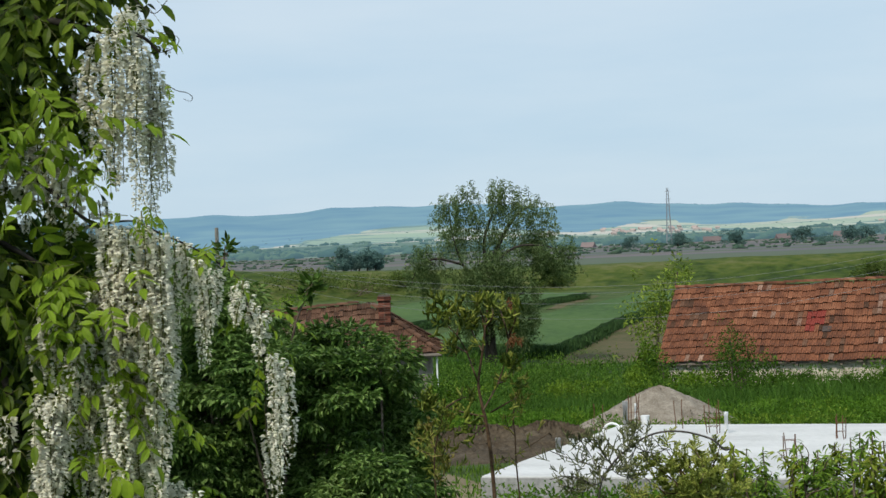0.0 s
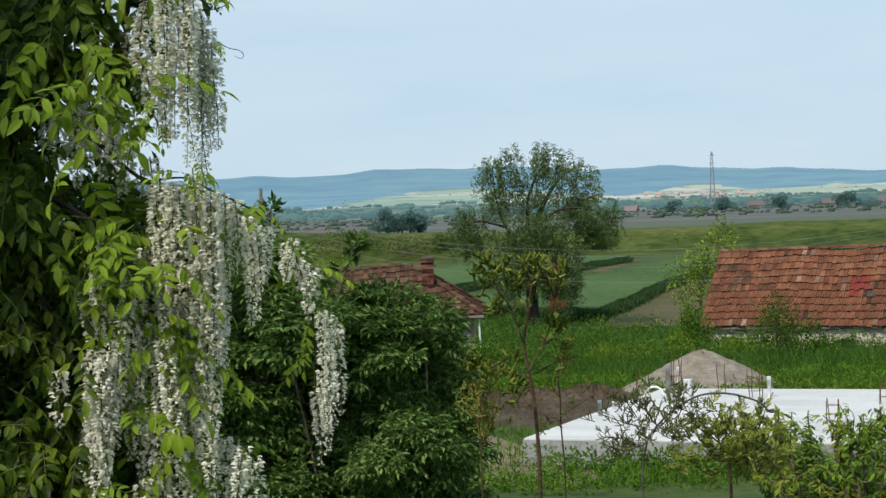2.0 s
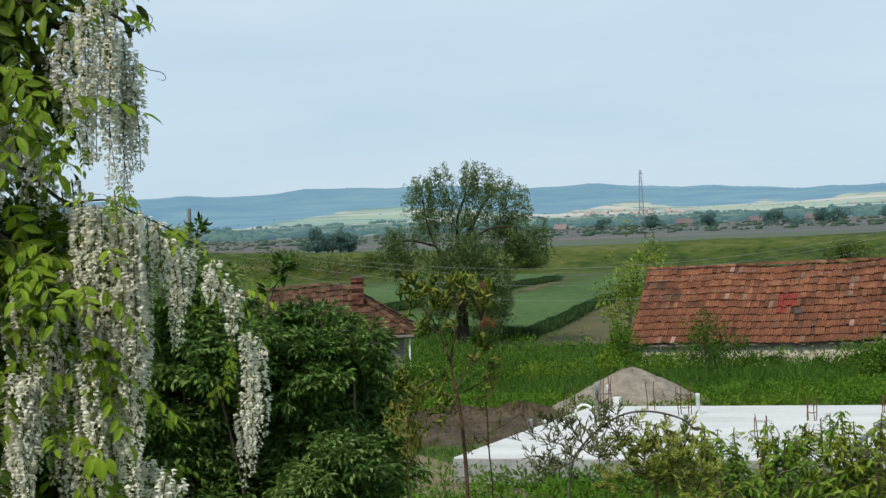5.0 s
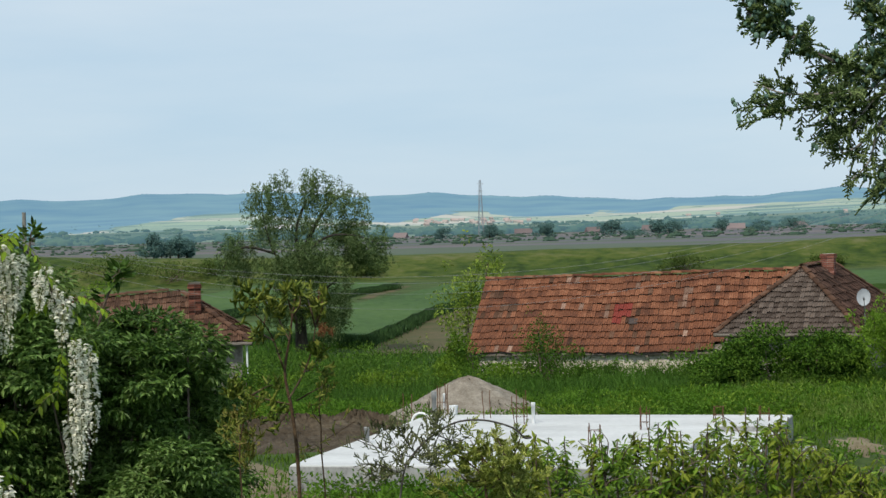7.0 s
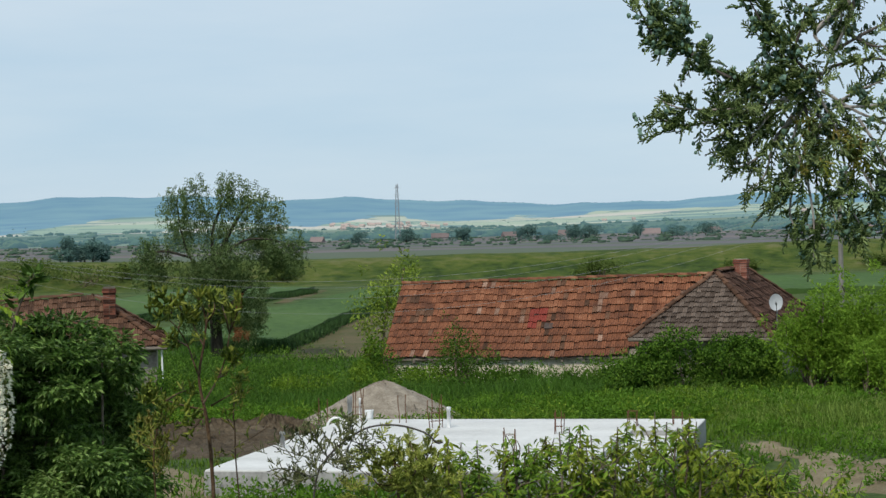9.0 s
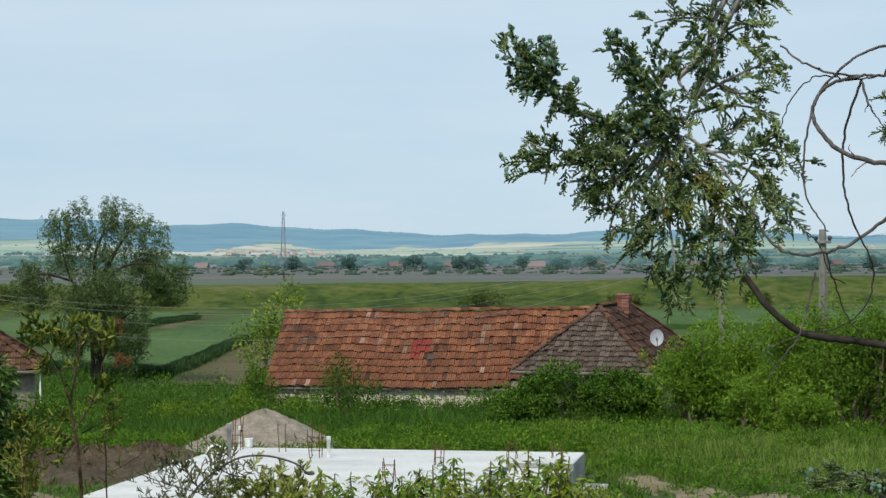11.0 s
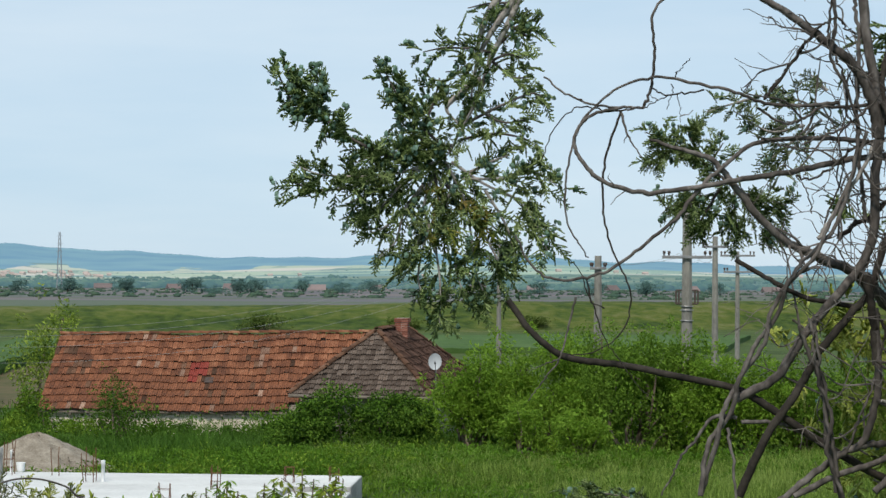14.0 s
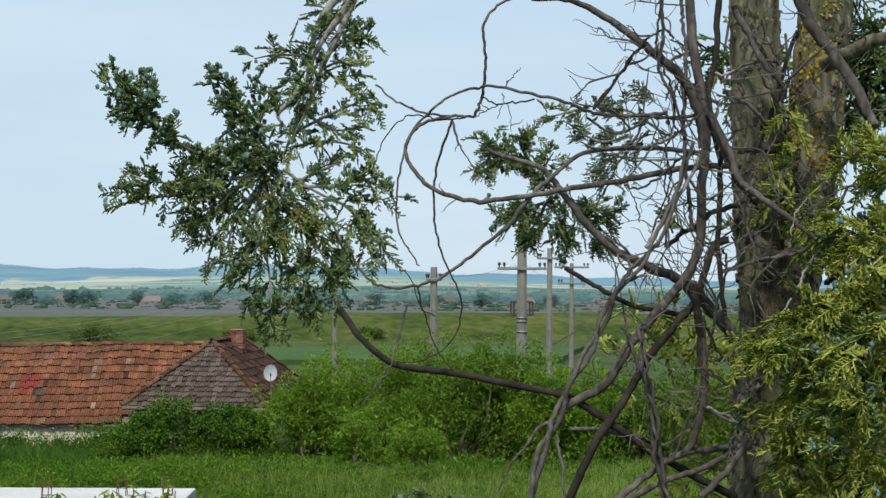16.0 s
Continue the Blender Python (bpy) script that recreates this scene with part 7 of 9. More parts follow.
    limb(pts_, ra_, rb_, mt_, seed=40 + k, wob=0.006)
# a net of thin dead twigs that grow from the limbs
g = Geo()
BOUGHS = np.array(BOUGHS)
side = (np.array(THUJA.inverted())[:3, :3] @ (BOUGHS - np.array(THUJA.translation)).T).T
inner = BOUGHS[(side[:, 0] > 0.36) & (side[:, 1] > -0.45)]
outer = BOUGHS[(side[:, 0] <= 0.36) & (side[:, 0] > -0.1) & (side[:, 1] > 0.05)]
for k in range(85):
    a = inner[rng.integers(len(inner))]
    L = rng.uniform(0.05, 0.22)
    d = unit(rng.normal(size=3) * np.array([1, 0.5, 1]) + np.array([-0.25, 0, 0.1]))
    pts = sway(a, a + d * L, rng, 0.09, 5)
    tube(g, pts, rng.uniform(0.0016, 0.0036), 0.0008, sides=5, knots=0.1, rng=rng)
    for _ in range(4):
        i = rng.integers(3, len(pts) - 1)
        tube(g, sway(pts[i], pts[i] + rng.normal(size=3) * 0.03 + d * 0.02, rng, 0.1, 2), 0.0012, 0.0006, sides=4)
for k in range(16):
    a = outer[rng.integers(len(outer))]
    d = unit(rng.normal(size=3) * np.array([1, 0.5, 1]))
    tube(g, sway(a, a + d * rng.uniform(0.015, 0.05), rng, 0.12, 4), 0.0013, 0.0006, sides=4)
tree_part("deadwood", g, M_BRANCH, kind="stuff")
g = Geo()
for k in range(60):
    a = inner[rng.integers(len(inner))]
    d = unit(rng.normal(size=3) * np.array([1, 0.5, 1]) + np.array([-0.35, 0, -0.1]))
    pts = sway(a, a + d * rng.uniform(0.06, 0.26), rng, 0.14, 6)
    tube(g, pts, rng.uniform(0.0012, 0.0026), 0.0007, sides=5, knots=0.1, rng=rng)
    for _ in range(3):
        i = rng.integers(3, len(pts) - 1)
        tube(g, sway(pts[i], pts[i] + rng.normal(size=3) * 0.035 + d * 0.02, rng, 0.15, 3), 0.001, 0.0005, sides=4)
tree_part("deadwood", g, M_DRY_TWIG, "grey dry twigs", kind="stuff")


def bunch(name, axes, density, size, mat, seed, cone_share, depth=5.0, outward=0.6, droop=0.25, wood=0.35, r=0.0014, bark=None, fruit=None):
    """A leafy bunch of the thuja: woody axes, sprays along them and cones on the sprays."""
    q = np.random.default_rng(seed)
    wood_g, green, cone_g = Geo(), Geo(), Geo()
    bases, ways = [], []
    for ax in axes:
        p = curve([th(a) for a in ax], 6)
        tube(wood_g, p, wood / 100, 0.0012, sides=6)
        L = np.linalg.norm(np.diff(p, axis=0), axis=1).sum()
        m = int(L * density)
        i = q.uniform(0, 1, m) ** 0.8 * (len(p) - 2)
        lo = i.astype(int)
        base = p[lo] + (p[lo + 1] - p[lo]) * (i - lo)[:, None]
        d = unit(p[lo + 1] - p[lo])
        base = base + q.normal(size=(m, 3)) * np.array([0.010, depth / 100 * 0.5, 0.010])
        out = unit(d * 0.7 + q.normal(size=(m, 3)) * outward)
        bases.append(base), ways.append(out)
    base, way = np.concatenate(bases), np.concatenate(ways)
    s = size * q.uniform(0.55, 1.2, len(base))
    sprays(green, base, way, s, q, r, droop)
    k = q.random(len(base)) < cone_share * 0.6
    cp = np.repeat(base[k] + way[k] * (s[k] * q.uniform(0.4, 0.95, k.sum()))[:, None], 3, 0)
    cones(cone_g, cp + q.normal(size=cp.shape) * 0.006, 0.0047, q)
    ob = tree_part(name, wood_g, bark or M_BRANCH, "leafy hanging thuja bunch", True)
    for nm, gg, mm in (("foliage", green, mat), ("fruit", cone_g, fruit or M_CONE)):
        inv = np.array(tree_m)
        gg.v = [v @ inv[:3, :3].T + inv[:3, 3] for v in gg.v]
        tagged(part(nm, gg, mm, ob), kind="stuff")


STEM = [(-15.9, 56.3), (-18.5, 51.6), (-21.2, 45.2), (-24.8, 38.1), (-27.4, 30.5), (-30.9, 23.5), (-34.2, 17.7)]
bunch("hanging_branch", [STEM, [(-21.5, 52.8), (-25.6, 46.9), (-27.8, 39.3), (-27.1, 34.0)], [(-27.1, 34.0), (-31.5, 30.5), (-34.2, 27.6), (-31.8, 24.5)], [(-16.8, 56.3), (-21.5, 48.1), (-26.2, 41.1), (-28.5, 34.0), (-29.1, 28.2)]], 70, 0.042, M_THUJA, 401, 0.15, wood=0.95, bark=M_PALE_BARK)
bunch("hanging_branch", [[(-34.2, 17.7), (-44.9, 17.7), (-51.4, 20.0), (-57.6, 24.0), (-64.2, 30.0), (-68.3, 37.0)], [(-57.6, 24.0), (-61.1, 28.2), (-60.6, 35.2)], [(-64.2, 30.0), (-66.6, 29.4), (-69.5, 35.2)]], 250, 0.0411, M_THUJA, 402, 0.95, wood=0.5, r=0.0018, fruit=M_CONE)
bunch("hanging_branch", [[(-33.2, 18.8), (-39.1, 23.5), (-43.8, 29.4), (-47.5, 36.4)], [(-39.1, 23.5), (-36.7, 29.4), (-35.6, 34.0)], [(-33.2, 20.0), (-39.1, 17.7), (-44.9, 22.3)], [(-35.6, 17.7), (-40.2, 22.3), (-41.4, 28.2)]], 240, 0.0435, M_THUJA, 403, 0.75, r=0.0018)
bunch("hanging_branch", [[(-35.6, 16.5), (-44.9, 14.2), (-53.1, 13.6), (-61.3, 14.2), (-66.9, 16.7)], [(-44.9, 14.2), (-53.1, 11.8), (-60.7, 10.6), (-66.0, 12.4)], [(-41.4, 13.0), (-48.4, 10.6), (-54.3, 8.3)], [(-36.7, 16.5), (-42.6, 13.0), (-48.4, 6.6), (-51.9, 4.8)], [(-40.2, 16.5), (-47.3, 18.3), (-53.1, 16.5)]], 165, 0.046, M_THUJA, 404, 0.3, r=0.0017, bark=M_PALE_BARK)
bunch("hanging_branch", [[(-34.4, 16.5), (-30.9, 9.5), (-29.1, 1.3), (-28.0, -6.9), (-25.6, -12.2)], [(-33.2, 16.5), (-26.2, 11.8), (-19.2, 8.3), (-15.1, 2.5), (-13.1, -2.8)], [(-30.9, 13.0), (-22.7, 13.0), (-15.7, 14.2), (-11.0, 11.2)], [(-26.2, 10.6), (-21.5, 2.5), (-20.4, -3.4)], [(-29.7, 14.2), (-25.0, 16.5), (-21.5, 17.7)], [(-28.5, 4.8), (-23.9, -3.4), (-22.7, -9.2)]], 150, 0.050, M_THUJA, 405, 0.4, r=0.0017, bark=M_PALE_BARK)
bunch("hanging_branch", [[(-36.7, 15.3), (-39.1, 7.1), (-40.2, 0.1), (-44.9, -6.9)], [(-39.1, 7.1), (-36.7, -1.1), (-35.6, -9.2), (-35.8, -17.4)], [(-39.1, 11.8), (-44.9, 4.8), (-49.6, 1.9), (-50.8, 4.2)], [(-35.6, 13.0), (-33.2, 2.5), (-32.1, -6.9), (-29.7, -12.8)], [(-36.7, 13.0), (-42.6, 7.1), (-44.9, 0.1), (-48.4, -3.4)], [(-33.2, 10.6), (-37.9, 2.5), (-40.2, -6.9), (-39.1, -11.6)]], 124, 0.049, M_THUJA, 406, 0.3, r=0.0017, bark=M_PALE_BARK)
bunch("hanging_branch", [[(-30.9, 21.2), (-23.9, 22.3), (-18.0, 21.2), (-15.4, 19.4)], [(-29.7, 24.7), (-22.7, 28.2), (-16.8, 30.5), (-14.5, 30.0)], [(-25.6, 37.0), (-21.5, 38.7), (-18.3, 37.8)], [(-24.1, 39.0), (-28.5, 39.9), (-34.4, 40.2), (-39.1, 39.4)], [(-21.3, 45.2), (-16.8, 42.2), (-18.6, 46.9)], [(-19.4, 49.3), (-25.0, 49.3), (-29.7, 48.4)], [(-22.7, 41.1), (-19.2, 44.6), (-15.7, 45.7)], [(-25.0, 37.6), (-20.4, 34.0), (-16.8, 34.0)], [(-26.8, 32.9), (-30.9, 35.2), (-34.4, 35.2)], [(-28.5, 28.2), (-22.7, 24.7), (-16.8, 25.3)]], 120, 0.042, M_THUJA, 407, 0.3, r=0.0017)
bunch("hanging_branch", [[(-36.7, 14.2), (-35.6, 4.8), (-37.9, 0.1)], [(-30.9, 10.6), (-26.2, 4.8), (-21.5, 0.1)], [(-34.4, 11.8), (-28.5, 6.0), (-26.2, -1.1)]], 95, 0.0435, M_THUJA_RUST, 408, 0.1, r=0.0018)
bunch("rear_branch", [[(25.3, 10.6, 30), (18.3, 16.5, 30), (12.4, 20.0, 30), (7.1, 22.3, 30)], [(18.3, 17.7, 30), (15.9, 21.8, 30), (17.1, 23.5, 30)], [(12.4, 18.8, 30), (7.7, 15.3, 30)], [(20.6, 16.5, 30), (22.9, 20.0, 30)]], 330, 0.042, M_THUJA, 409, 0.3)
bunch("rear_branch", [[(22.9, 11.8, 30), (19.4, 6.0, 30), (17.1, 1.9, 30)], [(25.3, 10.6, 30), (25.3, 4.8, 30), (26.4, 0.1, 30)], [(26.4, 10.6, 30), (31.1, 4.8, 30), (32.3, 0.7, 30)], [(27.6, 9.5, 30), (35.8, 7.1, 30)], [(20.6, 9.5, 30), (11.2, 6.6, 30)], [(18.3, 9.5, 30), (13.6, 4.8, 30)]], 330, 0.042, M_THUJA, 410, 0.2)
bunch("rear_branch", [[(46.3, 23.5, 10), (39.3, 28.2, 10), (34.6, 29.4, 10)], [(39.3, 23.5, 10), (32.3, 22.3, 10), (25.3, 26.4, 10)], [(44.0, 30.5, 10), (40.5, 34.0, 10)], [(38.1, 21.2, 10), (32.3, 16.5, 10)], [(42.8, 24.7, 10), (37.0, 18.8, 10), (34.6, 14.2, 10)], [(30.0, 29.4, 10), (25.3, 28.2, 10), (19.4, 26.4, 10)], [(34.6, 27.0, 10), (33.5, 32.9, 10)]], 150, 0.045, M_THUJA_PALE, 411, 0.1, r=0.0013, bark=M_PALE_BARK)
# young green sprays round the trunk
RIGHT = [[(97.8, 13.0, -12), (90.8, 16.5, -14), (88.4, 21.2, -14)], [(97.8, 2.5, -12), (89.6, 2.5, -16), (83.8, -3.4, -18)], [(97.8, -9.2, -14), (88.4, -10.4, -18), (79.1, -11.6, -20), (71.5, -13.9, -20)], [(95.5, -13.9, -14), (83.8, -17.4, -20), (72.1, -18.6, -22), (63.9, -21.5, -22)],
         [(97.8, -20.9, -14), (86.1, -23.3, -20), (76.7, -28.0, -22), (69.7, -35.0, -22)], [(97.8, -30.3, -14), (88.4, -32.6, -20), (80.3, -37.3, -22), (72.1, -42.0, -22)], [(97.8, -39.7, -14), (88.4, -42.0, -20), (81.4, -47.9, -22)], [(95.5, -47.9, -14), (83.8, -51.4, -20), (74.4, -53.7, -20)], [(97.8, -2.2, -12), (92.0, -5.7, -16), (87.3, -13.9, -18)],
         [(97.8, -25.6, -12), (92.0, -30.3, -16), (83.8, -32.6, -20)], [(95.5, 7.1, -10), (90.8, 4.8, -14), (86.1, 4.8, -16)], [(97.8, -35.0, -12), (93.1, -39.7, -14), (89.6, -47.9, -16)], [(90.8, -23.3, -16), (81.4, -20.9, -22), (74.4, -23.3, -24)]]
bunch("young_branch", RIGHT, 170, 0.075, M_THUJA_BRIGHT, 412, 0.14, depth=12, outward=0.6, r=0.0025, droop=0.2, fruit=M_CONE_BLUE)
bunch("young_branch", RIGHT, 50, 0.07, M_THUJA, 413, 0.3, depth=16, outward=0.75, r=0.0022, droop=0.25, fruit=M_CONE_BLUE)
bunch("young_branch", [[(72.1, 22.3, 8), (69.7, 14.2, 4), (68.6, 4.8, 2)], [(79.1, 16.5, 6), (76.7, 7.1, 2), (75.6, 1.3, 0)], [(83.8, 13.0, 0), (80.3, 4.8, -4), (77.9, 0.1, -6)], [(69.7, 30.5, 8), (70.9, 24.7, 4)], [(86.1, 22.3, 0), (82.6, 16.5, -2)]], 170, 0.055, M_THUJA_LIGHT, 414, 0.05, r=0.0022)
bunch("rear_foliage", [[(39.3, -23.3, 60), (48.7, -20.9, 60), (59.2, -23.3, 60)], [(42.8, -30.3, 60), (51.0, -32.6, 60), (60.4, -30.3, 60)], [(46.3, -39.7, 60), (53.3, -44.3, 60), (60.4, -42.0, 60)], [(48.7, -18.6, 60), (46.3, -11.6, 60)], [(37.0, -16.3, 60), (42.8, -20.9, 60)], [(53.3, -49.0, 60), (59.2, -52.5, 60)], [(75.6, -18.6, 40), (76.7, -30.3, 40), (77.9, -42.0, 40)], [(83.8, -13.9, 40), (86.1, -30.3, 40), (87.3, -49.0, 40)], [(92.0, 4.8, 40), (93.1, -13.9, 40), (92.0, -37.3, 40)], [(81.4, -37.3, 40), (75.6, -47.9, 40)]], 120, 0.085, M_THUJA_LIGHT, 415, 0.1, depth=22, outward=0.8, r=0.003)
bunch("rear_foliage", [[(59.2, 46.9, 50), (58.0, 37.6, 50), (59.2, 28.2, 50)], [(70.9, 44.6, 50), (72.1, 28.2, 50)], [(60.4, 2.5, 50), (59.2, 7.1, 50)], [(88.4, 48.1, 50), (89.6, 36.4, 50), (90.8, 28.2, 50)]], 120, 0.08, M_THUJA, 416, 0.1, depth=20, outward=0.9, r=0.003)
bunch("rear_foliage", [[(83.8, 53.9, 40), (87.3, 44.6, 40), (88.4, 35.2, 40), (87.3, 24.7, 40)], [(93.1, 51.6, 40), (92.5, 39.9, 40), (90.8, 28.2, 40)], [(84.9, 30.5, 40), (88.4, 21.2, 40), (90.8, 13.0, 40)], [(90.8, 46.9, 40), (86.1, 39.9, 40)], [(95.5, 34.0, 40), (88.4, 29.4, 40)]], 190, 0.075, M_THUJA, 418, 0.1, depth=20, outward=0.9, r=0.0028)
bunch("low_branch", [[(10.1, -55.5, -6), (1.9, -52.8, -8), (-5.1, -51.8, -8)], [(8.9, -57.8, -6), (-0.5, -54.6, -8), (-8.1, -53.5, -8)], [(7.7, -55.5, -6), (5.4, -51.9, -8)]], 200, 0.04, M_THUJA, 417, 0.25)

# ---------------------------------------------------------------- white wisteria
# drawn in a plane five metres off, as above
WIST = Matrix(((0.99958, 0.02645, 0.01202, 0.081), (-0.01255, 0.02026, 0.99972, 0.010), (-0.02619, 0.99944, -0.02058, 4.988), (0, 0, 0, 1)))


def wi(p, dist=5.0):
    w = p[2] / 100 if len(p) > 2 else 0.0
    k = (dist + w) / dist
    return np.array(WIST @ Vector((p[0] / 100 * k, p[1] / 100 * k, dist + w)))


vine = thing("wisteria", (-1.15, 4.9, float(ground(-1.15, 4.9))), "white-flowering wisteria with long hanging racemes and fresh leaves", "climbing plant")
vine_m = np.array(vine.matrix_world.inverted())


def vine_part(name, geo, mat, label="", smooth=False, kind="", parent=None):
    geo.v = [v @ vine_m[:3, :3].T + vine_m[:3, 3] for v in geo.v]
    ob = part(name, geo, mat, parent or vine, label, smooth)
    return tagged(ob, kind=kind) if kind else ob


rng = np.random.default_rng(501)


def raceme(top, length, width, seed, lean=0.0):
    """A hanging flower cluster: a green axis, open white pea flowers above and cream buds at the tip."""
    q = np.random.default_rng(seed)
    g, st = Geo(), Geo()
    end = top + np.array([lean + q.normal() * 0.015, q.normal() * 0.015, -length])
    ax = sway(top, end, q, 0.02, 6)
    tube(st, ax, 0.0022, 0.001, sides=5)
    n = max(18, int(length * 320))
    t = np.sort(q.uniform(0.02, 1, n))
    i = t * (len(ax) - 1.001)
    lo = i.astype(int)
    c = ax[lo] + (ax[lo + 1] - ax[lo]) * (i - lo)[:, None]
    an = np.arange(n) * 2.4 + q.uniform(-0.4, 0.4, n)
    late = np.clip((t - 0.6) / 0.4, 0, 1)
    rad = width / 2 * (1 - 0.7 * late**1.2) * q.uniform(0.7, 1.1, n)
    out = np.column_stack([np.cos(an), np.sin(an), q.uniform(-0.1, 0.45, n)])
    p = c + out * rad[:, None]
    sticks(st, c, p, 0.0007, 0.0005)
    s = 0.0182 * (width / 0.031) ** 0.5 * (1 - 0.5 * late) * q.uniform(0.8, 1.15, n)
    # the banner bends back over a drooping keel
    broad_leaves(g, p - out * s[:, None] * 0.15, out * np.array([0.8, 0.8, 0.5]) + np.array([0, 0, 0.35]), s * 0.95, s * 0.95 * (1 - 0.4 * late), q, face=np.array([0, 0, 1.0]) - out * 0.5, curl=0.55)
    leaves(g, p, out * np.array([1, 1, 0.3]) + np.array([0, 0, -0.75]), s * 0.9, s * 0.62, q, fold=0.6)
    ob = vine_part("raceme", g, M_PETAL, "hanging raceme of white pea flowers")
    vine_part("axis", st, M_STALK, parent=ob)
    return ob


RACEMES_TOP = [(-98.3, 60.1, 190), (-95.9, 63.0, 215), (-93.7, 67.4, 245), (-91.5, 68.9, 265), (-89.5, 67.4, 255), (-87.5, 68.9, 250), (-85.7, 64.5, 300), (-83.8, 63.0, 290), (-82.3, 60.1, 275), (-80.7, 60.1, 315), (-79.4, 56.5, 300), (-78.2, 52.8, 270), (-83.2, 70.3, 120), (-88.3, 73.3, 90), (-85.4, 74.7, 60)]
RACEMES_LEFT = [(-113.5, 37.4, 300), (-110.3, 39.6, 320), (-107.1, 36.7, 330), (-104.1, 37.4, 310), (-101.5, 35.2, 320), (-99.3, 26.5, 360), (-117.6, 35.2, 310), (-120.5, 36.7, 300), (-97.1, 20.6, 420), (-94.5, 23.5, 400)]
RACEMES_MID = [(-92.7, 17.7, 500), (-90.8, 16.2, 470), (-88.6, 17.0, 560), (-86.9, 14.8, 540), (-85.0, 16.2, 570), (-83.4, 20.6, 600), (-82.2, 16.2, 640), (-80.7, 14.8, 690), (-79.6, -17.4, 690), (-81.3, -4.2, 660), (-83.7, -4.2, 700), (-85.7, 3.1, 640), (-87.5, -11.6, 650), (-89.5, 13.3, 470), (-102.4, -2.0, 590), (-100.3, -4.2, 595), (-104.4, -4.2, 560), (-98.3, -5.7, 560)]
RACEMES_FRONT = [(-106.2, 1.6, 630), (-104.1, 0.1, 660), (-101.8, 1.6, 680), (-99.4, 0.1, 700), (-97.1, 1.6, 690), (-94.8, 3.1, 670), (-107.9, -2.8, 600), (-92.7, -1.3, 720), (-105.3, -24.7, 800), (-103.0, -23.3, 780), (-98.6, -29.1, 820), (-111.7, -5.7, 620)]
RACEMES_LOW = [(-99.4, -23.3, 860), (-97.4, -24.7, 880), (-95.4, -21.8, 890), (-93.4, -24.7, 880), (-91.5, -23.3, 860), (-89.8, -27.6, 850), (-87.7, -24.7, 740), (-86.0, -29.1, 882), (-84.2, -32.0, 900), (-82.2, -30.6, 900), (-80.4, -35.0, 900), (-78.7, -37.9, 790), (-78.1, -17.4, 660), (-110.3, -29.1, 830), (-108.5, -36.4, 850), (-111.7, -37.9, 880), (-106.6, -40.8, 860), (-101.8, -29.1, 760), (-119.0, -32.0, 760), (-105.9, -29.1, 720), (-75.8, -49.6, 900), (-73.4, -51.0, 910), (-70.8, -52.5, 915), (-68.4, -54.7, 920), (-78.1, -51.0, 900), (-92.7, -55.4, 950), (-88.3, -56.9, 950), (-83.2, -56.9, 960), (-97.1, -59.8, 960), (-108.8, -58.4, 930)]
RACEMES_RIGHT = [(-78.7, 14.0, 480), (-76.9, 13.3, 490), (-75.2, 14.0, 505), (-73.7, 11.8, 490), (-72.4, 12.6, 470), (-71.1, 8.9, 560), (-69.6, 8.2, 575), (-68.1, 7.5, 585), (-66.7, 3.1, 520), (-64.6, 5.3, 515), (-63.5, 3.1, 505), (-59.4, 1.6, 505), (-57.3, 2.3, 510), (-55.9, -2.0, 520), (-54.4, -4.2, 545), (-52.6, -5.7, 575), (-51.5, -7.2, 560), (-50.3, -16.7, 780), (-48.8, -17.4, 770), (-47.4, -18.1, 760), (-46.2, -20.3, 740), (-51.2, -36.4, 835), (-49.4, -37.9, 810)]
fill = np.random.default_rng(515)
RACEMES_MID += [((px - 784) * 0.14624, (441 - py) * 0.14624, py + fill.uniform(170, 320)) for px, py in zip(fill.uniform(150, 252, 22), fill.uniform(305, 560, 22))]
RACEMES_LOW += [((px - 784) * 0.14624, (441 - py) * 0.14624, py + fill.uniform(120, 220)) for px, py in zip(fill.uniform(2, 58, 9), fill.uniform(610, 680, 9))]
RACEMES_LEFT += [((px - 784) * 0.14624, (441 - py) * 0.14624, py + fill.uniform(90, 150)) for px, py in zip(fill.uniform(5, 105, 8), fill.uniform(160, 215, 8))]
k = 0
for group_, dep in ((RACEMES_TOP, 0), (RACEMES_LEFT, 10), (RACEMES_MID, -2), (RACEMES_FRONT, -5), (RACEMES_LOW, -4), (RACEMES_RIGHT, 4)):
    for x, y, low in group_:
        k += 1
        y1 = (441 - low) * 0.14624
        d = dep + rng.uniform(-9, 9)
        raceme(wi((x, y, d)), max(0.08, (y - y1) / 100 * (1 + d / 500)), rng.uniform(0.026, 0.036) * (0.66 if dep == 4 else 1), 520 + k)


